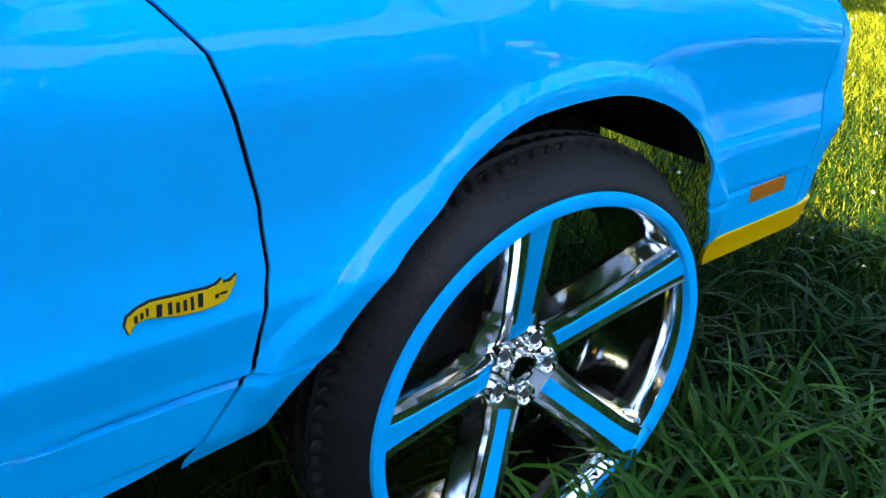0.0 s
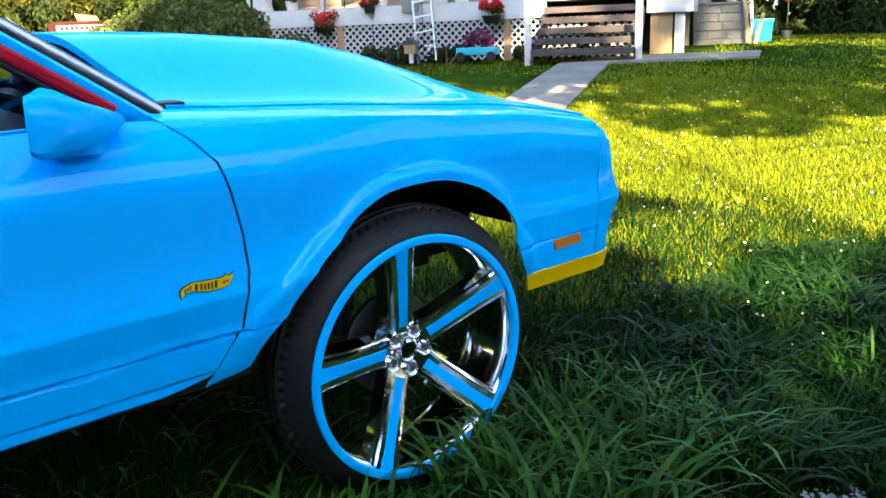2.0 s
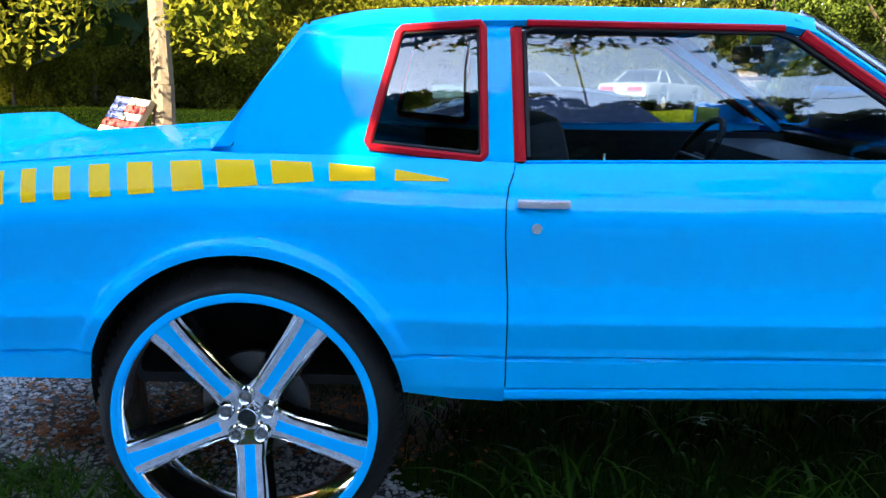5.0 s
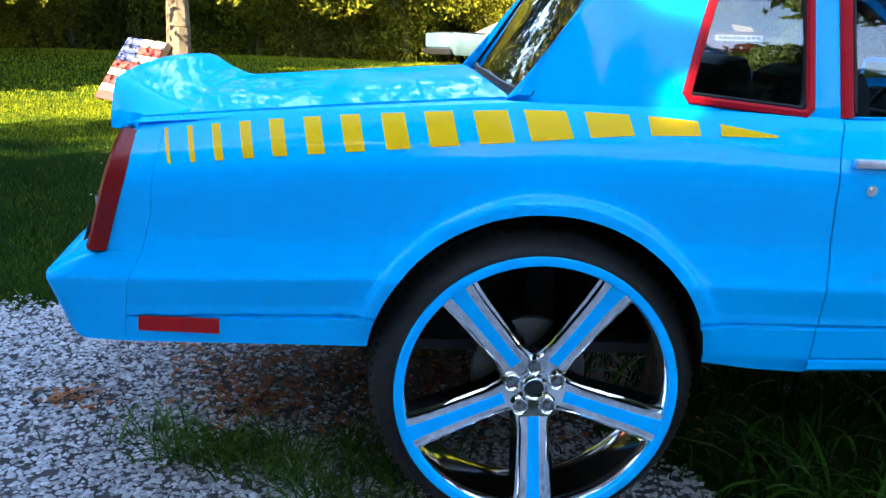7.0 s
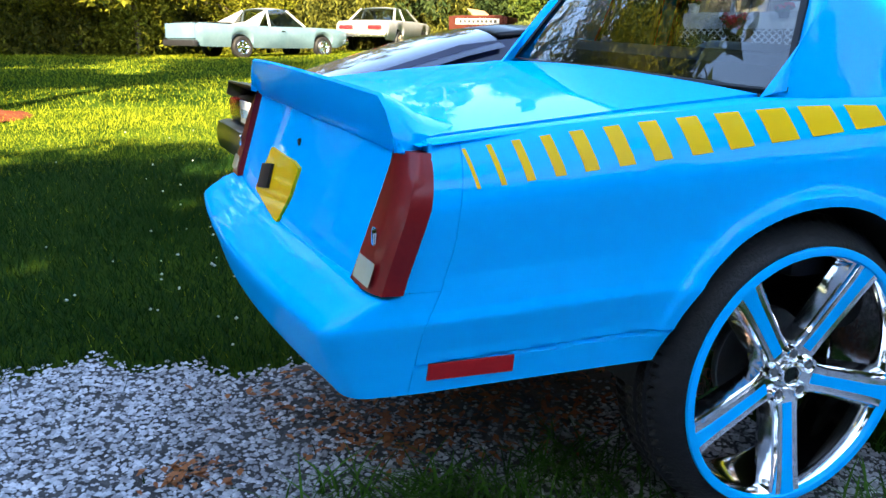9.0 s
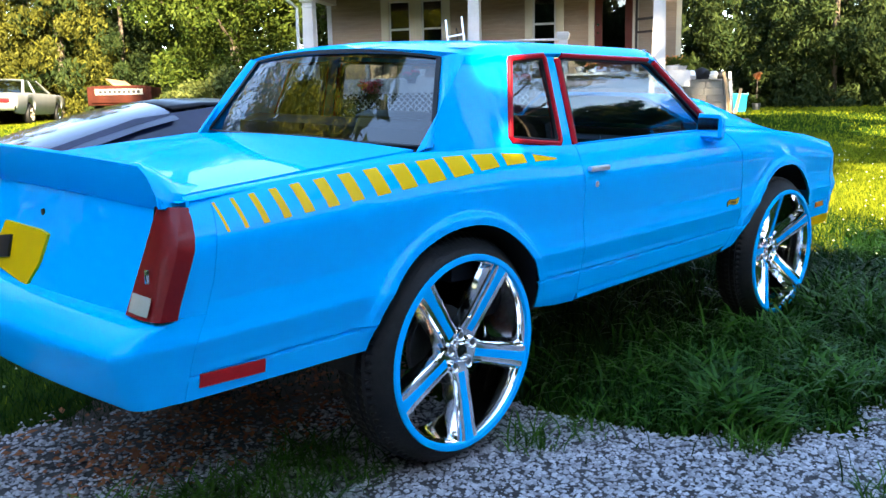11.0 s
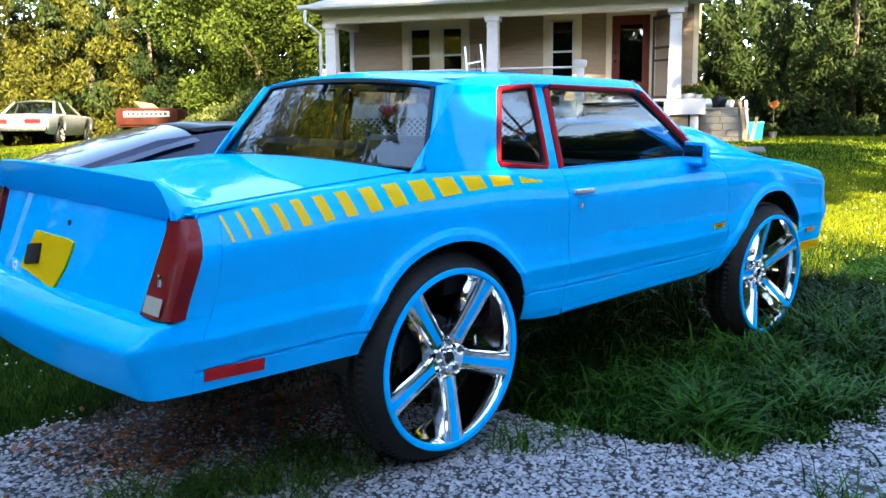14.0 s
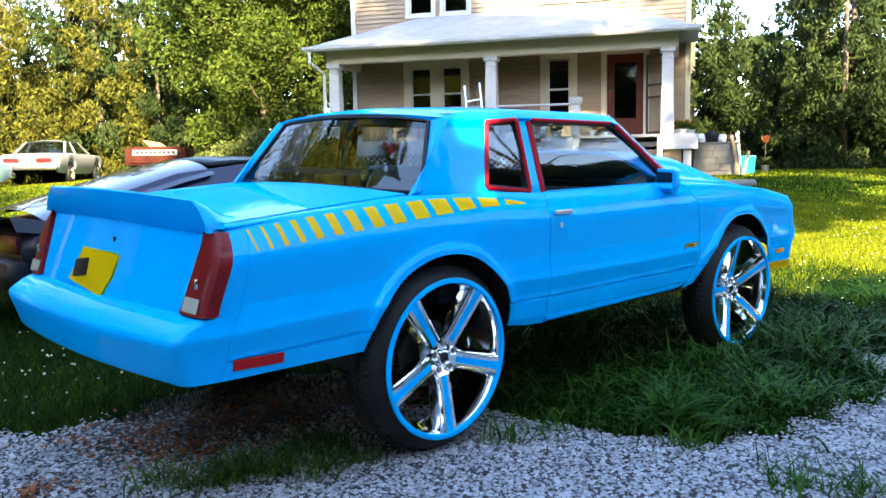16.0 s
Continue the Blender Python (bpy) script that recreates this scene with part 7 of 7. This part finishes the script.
pot_plant(-6.49, -0.9, 0, 0.17, 0.28, PETAL_R, seed=1, label="white pot of red and green flowers on the porch")
pot_plant(-3.98, PF + 0.15, 0, 0.17, 0.24, PETAL_O, 420, seed=2, label="white pot of salmon geraniums on the porch edge")
pot_plant(-2.97, PF - 0.3, 0.27, 0.23, 0.16, PETAL_R, 800, seed=3, label="basket of bright red geraniums on a stand", hang=True, pot=SEAL)
pot_plant(-4.10, PF - 0.22, -0.14, 0.15, 0.14, PETAL_R, 350, seed=4, label="small basket of dark red flowers", hang=True, pot=SEAL)
pot_plant(-5.10, PF - 0.35, -0.50, 0.25, 0.16, PETAL_R, 500, seed=5, label="hanging basket of red flowers on an iron hook", hang=True, pot=SEAL)
pot_plant(-1.46, PF - 0.45, -0.44, 0.23, 0.18, PETAL_R, 900, seed=6, label="hanging basket of vivid red geraniums on an iron hook", hang=True, pot=SEAL)
pot_plant(-2.22, PF + 0.1, 0, 0.21, 0.16, PETAL_R, 200, seed=7, label="low planter of red flowers on the porch edge")
pot_plant(-1.42, PF + 0.1, 0, 0.17, 0.28, PETAL_O, 420, seed=8, label="white pot of orange flowers on the porch edge")
pot_plant(-1.06, PF + 0.3, 0, 0.15, 0.16, None, seed=9, label="pot of green leaves beside the newel post")
pot_plant(-0.16, PF + 0.25, 0, 0.17, 0.16, PETAL_O, 200, seed=10, label="pot of pink and orange flowers by the steps")
pot_plant(0.10, PF - 0.0, 0, 0.13, 0.10, PETAL_O, 240, seed=11, label="low pot of pink flowers by the steps")
pot_plant(1.85, PF + 0.2, 0, 0.2, 0.12, PETAL_O, 120, seed=12, label="box of yellow-green flowers by the porch post")
pot_plant(2.05, PF + 0.5, 0, 0.18, 0.12, LEAF_Y, 300, seed=13, label="box of yellow-green leaves by the porch post")
# aluminium ladder leaning on the middle post
lad = empty("ladder", H @ pose(-2.69, PF - 0.75, -1.13, -12.5, -8.3, 0), "grey aluminium ladder leaning on the porch", "ladder")
for lx in (-0.19, 0.19):
    part("side_rail", boxes((lx - 0.02, lx + 0.02, -0.03, 0.03, 0, 2.52)), DULLCHROME, lad, "", False)
for k in range(7):
    part("rung", boxes((-0.19, 0.19, -0.015, 0.015, 0.3 + 0.3 * k, 0.33 + 0.3 * k)), DULLCHROME, lad, "", False)
# sign board hung on the deck
bm = boxes((-3.41, -3.05, PF - 0.2, PF - 0.17, -0.16, 0.10), bevel=0.01)
sg = tagged(part("notice_board", bm, STONEBOX), "small grey board on the porch fascia", "board")
sg.matrix_world = H
# folding chair
ch = empty("folding_chair", H @ pose(-4.95, -0.95, 0, 0, 0, 25), "black folding metal chair on the porch", "chair")
part("seat", boxes((-0.2, 0.2, -0.2, 0.2, 0.43, 0.46), bevel=0.01), SEAL, ch)
part("backrest", boxes((-0.2, 0.2, 0.2, 0.225, 0.62, 0.85), bevel=0.01), SEAL, ch)
for lx in (-0.19, 0.19):
    bm = bmesh.new()
    cyl(bm, (lx, -0.25, 0), (lx, 0.22, 0.85), 0.012, 0.012, 8)
    part("leg", bm, SEAL, ch)
    bm = bmesh.new()
    cyl(bm, (lx, 0.25, 0), (lx, -0.15, 0.45), 0.012, 0.012, 8)
    part("leg", bm, SEAL, ch)
# bird house on a post
bh = empty("bird_house", H @ pose(-2.95, PF - 0.95, -1.13) @ Matrix.Scale(0.72, 4), "small wooden bird house on a white stand", "bird house")
part("stand", boxes((-0.05, 0.05, -0.05, 0.05, 0, 0.25)), WHITE, bh, "", False)
part("box", boxes((-0.16, 0.16, -0.12, 0.12, 0.25, 0.5), bevel=0.01), RAWWOOD, bh, "", False)
bm = bmesh.new()
v = [bm.verts.new(p) for p in ((-0.22, -0.16, 0.48), (0.22, -0.16, 0.48), (0.0, -0.16, 0.68), (-0.22, 0.16, 0.48), (0.22, 0.16, 0.48), (0.0, 0.16, 0.68))]
for f in ((0, 1, 2), (5, 4, 3), (0, 2, 5, 3), (1, 4, 5, 2), (0, 3, 4, 1)):
    bm.faces.new([v[i] for i in f])
part("roof", bm, DARKWOOD, bh, "", False)
# teal planter wagon
wg = empty("planter_wagon", H @ pose(-1.61, PF - 0.75, -1.13), "small teal wagon planter with purple plants", "planter")
part("tub", boxes((-0.45, 0.35, -0.16, 0.16, 0.12, 0.26), bevel=0.03), TEAL, wg)
for lx in (-0.35, 0.25):
    for ly in (-0.17, 0.17):
        bm = bmesh.new()
        cyl(bm, (lx, ly - 0.02, 0.09), (lx, ly + 0.02, 0.09), 0.09, 0.09, 14)
        part("wheel", bm, SEAL, wg)
lv = new("foliage", leaf_cloud("plants", [(-0.2, 0, 0.38), (0.0, 0, 0.45), (0.15, 0, 0.36)], [0.18, 0.22, 0.15], 900, 0.06, leafy("purple_leaves", (0.10, 0.02, 0.06), (0.28, 0.06, 0.16)), 71))
lv.parent = wg


def bush(name, u, w, centres, radii, n, size, material, label, seed, flat=1.0, droop=0.0):
    p = hp(u, w)
    t = empty(name, pose(p.x, p.y, float(ground_z(p.x, p.y)), 0, 0, -59.7), label, "bush")
    for k in range(5):
        a = 2 * math.pi * k / 5
        bm = bmesh.new()
        cyl(bm, (0, 0, -0.1), (0.3 * math.cos(a), 0.3 * math.sin(a), 0.7 if name == "weeping_bush" else 0.3), 0.03, 0.01, 6)
        part("stem", bm, BARK, t)
    cr = new("foliage", leaf_cloud("foliage", centres, radii, n, size, material, seed, flat, droop))
    cr.parent = t
    return t


rb = random.Random(9)
cs = [(rb.uniform(-2.3, 2.3), rb.uniform(-1.4, 1.4), 0) for _ in range(66)]
cs = [(x, y, max(0.22, 1.30 * (1 - (x / 2.9) ** 2 - (y / 2.1) ** 2)) * rb.uniform(0.75, 1.0)) for x, y, _ in cs]
bush("weeping_bush", -7.75, -3.0, cs, [0.42] * 66, 26000, 0.11, leafy("weeping_leaves", (0.035, 0.05, 0.014), (0.09, 0.10, 0.025), 0.25), "domed weeping bush beside the porch", 72, 0.4, 0.9)
for k, (u, w, s) in enumerate(((-3.65, PF - 0.5, 0.4), (-3.35, PF - 0.6, 0.3), (-2.4, PF - 0.45, 0.3), (-0.75, PF - 0.4, 0.28), (-6.0, PF - 0.5, 0.4))):
    bush("low_shrub", u, w, [(rb.uniform(-s, s), rb.uniform(-s, s) * 0.5, s * rb.uniform(0.3, 0.9)) for _ in range(8)], [s * 0.5] * 8, 1500, 0.06, LEAF_D, "low dark green shrub against the lattice", 80 + k)

# stone-faced cellar entry with junk on top, boards, bin, garden statue pot
ce = empty("cellar_entry", H @ pose(2.17, 0.05, -1.06), "grey stone-faced cellar entry block beside the house", "wall")
rb = random.Random(3)
z = 0.0
for row in range(5):
    x = 0.0
    hgt = 0.168
    while x < 1.0:
        w = min(rb.uniform(0.28, 0.6), 1.05 - x)
        part("stone", boxes((x + 0.004, x + w - 0.004, -0.06 + rb.uniform(-0.008, 0.008), 0.1, z + 0.004, z + hgt - 0.004), bevel=0.008), STONEBOX, ce, "", False)
        x += w
    z += hgt
part("core", boxes((0.02, 1.0, 0.0, 2.4, 0, 0.83)), STONEBOX, ce, "", False)
part("cap", boxes((-0.05, 1.1, -0.1, 2.45, 0.84, 0.88), bevel=0.01), STONEBOX, ce, "", False)
for k, (x, mt, s) in enumerate(((0.25, TERRA, 0.16), (0.6, SEAL, 0.2), (0.95, VINYLTOP, 0.15), (1.2, SEAL, 0.14))):
    bm = bmesh.new()
    bmesh.ops.create_icosphere(bm, subdivisions=2, radius=s)
    for v in bm.verts:
        v.co *= 1 + 0.3 * noise.noise(v.co * 9 + Vector((k, 0, 0)))
        v.co.z *= 0.8
    o = tagged(part("sack", bm, mt), "lumpy sack piled on the cellar entry", "clutter")
    o.matrix_world = H @ pose(2.17 + x * 0.75, 0.35, -0.18 + s * 0.66)
for k, (x, a) in enumerate(((3.32, 5), (3.26, 10), (3.36, -12))):
    bm = boxes((-0.035, 0.035, -0.015, 0.015, 0, 1.0 if k < 2 else 0.6), bevel=0.004)
    o = tagged(part("leaning_board", bm, WHITE if k == 0 else RAWWOOD), "weathered board leaning on the cellar entry", "board")
    o.matrix_world = H @ pose(x, -0.1 - 0.1 * k, -1.0, -8, -a, 0)
tb = empty("bin", H @ pose(3.52, 0.6, -1.0), "teal plastic bin on the grass", "bin")
bm = bmesh.new()
rows = []
for zz, r in ((0, 0.15), (0.40, 0.18), (0.42, 0.195), (0.44, 0.195)):
    rows.append([(p * r, q * r, zz) for p, q in ((-1, -1), (1, -1), (1, 1), (-1, 1), (-1, -1))])
vs = grid(bm, rows)
bm.faces.new(vs[0][:-1])
part("tub", bm, TEAL, tb)
bm = boxes((-0.20, 0.20, -0.20, 0.20, 0.44, 0.47), bevel=0.015)
part("lid", bm, TEAL, tb)
pot_plant(4.0, 1.2, -0.95, 0.13, 0.2, None, seed=15, label="grey stone pot on the lawn", pot=STONEBOX)
tp = empty("topiary", H @ pose(4.0, 1.2, -0.72), "orange flowering standard in a stone pot", "plant")
bm = bmesh.new()
cyl(bm, (0, 0, 0), (0, 0, 0.55), 0.015, 0.012, 8)
part("stem", bm, BARK, tp)
cr = new("blossoms", leaf_cloud("blossoms", [(0, 0, 0.58), (0.04, 0, 0.66), (-0.04, 0.02, 0.62)], [0.08, 0.07, 0.07], 300, 0.05, PETAL_O, 90))
cr.parent = tp

# ---- fallen leaves, grass tufts and bare soil in the gravel ----
rg = np.random.default_rng(91)
TUFT = leafy("fresh_grass_tufts", (0.008, 0.035, 0.003), (0.075, 0.175, 0.018), 0.25, 0.10, 0.45)
cen = [(-1.17, 0.50), (-1.03, 0.37), (-0.91, 0.33), (-0.73, 0.35), (-0.68, 0.22), (-0.45, 0.26), (-0.36, 0.14), (-0.24, 0.33), (-0.60, 0.12), (-0.51, 0.40), (-0.85, 0.42), (-0.37, 0.44), (0.30, -0.12), (0.55, -0.20), (0.9, -0.76), (0.78, -1.32), (0.91, -1.51)]
tx_, ty_ = [], []
for cx, cy in cen:
    m = int(rg.uniform(45, 115))
    tx_.append(rg.normal(cx, 0.065, m))
    ty_.append(rg.normal(cy, 0.050, m))
x, y = np.concatenate(tx_), np.concatenate(ty_)
keep = under_wheel(x, y) > 0.5
x, y = x[keep], y[keep]
blades("grass_tufts", x, y, rg.uniform(0.05, 0.19, len(x)), rg.uniform(0.003, 0.008, len(x)), 1.0, TUFT, "small green grass tufts growing through the gravel", 92, 3)
# one broad-leaved weed clump at the edge of the grass
x, y = rg.normal(1.12, 0.10, 90), rg.normal(-0.58, 0.08, 90)
blades("tall_grass", x, y, rg.uniform(0.14, 0.30, 90), rg.uniform(0.010, 0.022, 90), 0.9, WEED, "broad-leaved weed clump at the gravel's edge", 93, 4)

LITTER = surface("dry_leaves", (0.16, 0.045, 0.012), (0.34, 0.12, 0.03), rough=0.9, scale=12, island=0.8)
spots_ = [(-0.87, 0.77, 0.13, 150), (-1.52, 0.76, 0.07, 60), (-0.55, 0.95, 0.25, 260), (-0.1, 1.15, 0.3, 260), (-0.9, 1.1, 0.25, 160), (0.25, 0.75, 0.2, 120), (-0.35, 0.62, 0.16, 90), (2.5, -1.9, 0.3, 40)]
px, py = [], []
for cx, cy, s, n in spots_:
    px.append(rg.normal(cx, s, n))
    py.append(rg.normal(cy, s * 0.7, n))
px, py = np.concatenate(px), np.concatenate(py)
n = len(px)
a = rg.uniform(0, 2 * np.pi, n)
L, W = rg.uniform(0.010, 0.028, n), rg.uniform(0.006, 0.014, n)
ux, uy = np.cos(a), np.sin(a)
zc = ground_z(px, py) + rg.uniform(0.018, 0.034, n)
tl = rg.uniform(-0.4, 0.4, (2, n))
P = [np.stack([px + ux * L * s - uy * W * q, py + uy * L * s + ux * W * q, zc + tl[0] * L * s + tl[1] * W * q + 0.004 * abs(q)], -1) for s, q in ((-1, 0), (0, -1), (1, 0), (0, 1))]
V = np.stack(P, 1).reshape(-1, 3)
tagged(new("fallen_leaves", raw_mesh("fallen_leaves", V, np.arange(4 * n).reshape(-1, 4), LITTER)), "dry rust-brown leaves scattered under the car's tail", "leaves", kind="stuff")

# dark soil showing where the stones are thin
gx, gy = np.meshgrid(np.linspace(-1.35, 0.65, 34), np.linspace(0.45, 1.75, 26), indexing="ij")
rr_ = ((gx + 0.35) / 0.95) ** 2 + ((gy - 1.08) / 0.55) ** 2 + 0.25 * np.sin(gx * 9) * np.sin(gy * 11)
zz = ground_z(gx, gy) + 0.0095 * np.clip(1.25 - rr_, 0, 1) ** 0.8 - 0.03 * (rr_ > 1.2) + 0.003 * np.sin(gx * 31) * np.sin(gy * 27)
gv = np.stack([gx, gy, zz], -1).reshape(-1, 3)
ny = gx.shape[1]
ii, jj = np.meshgrid(np.arange(gx.shape[0] - 1), np.arange(ny - 1), indexing="ij")
gf = np.stack([ii * ny + jj, (ii + 1) * ny + jj, (ii + 1) * ny + jj + 1, ii * ny + jj + 1], -1).reshape(-1, 4)
tagged(new("soil_patch", raw_mesh("soil_patch", gv, gf, DIRT, True)), "bare dark brown soil under the car's tail", "soil", kind="structure")
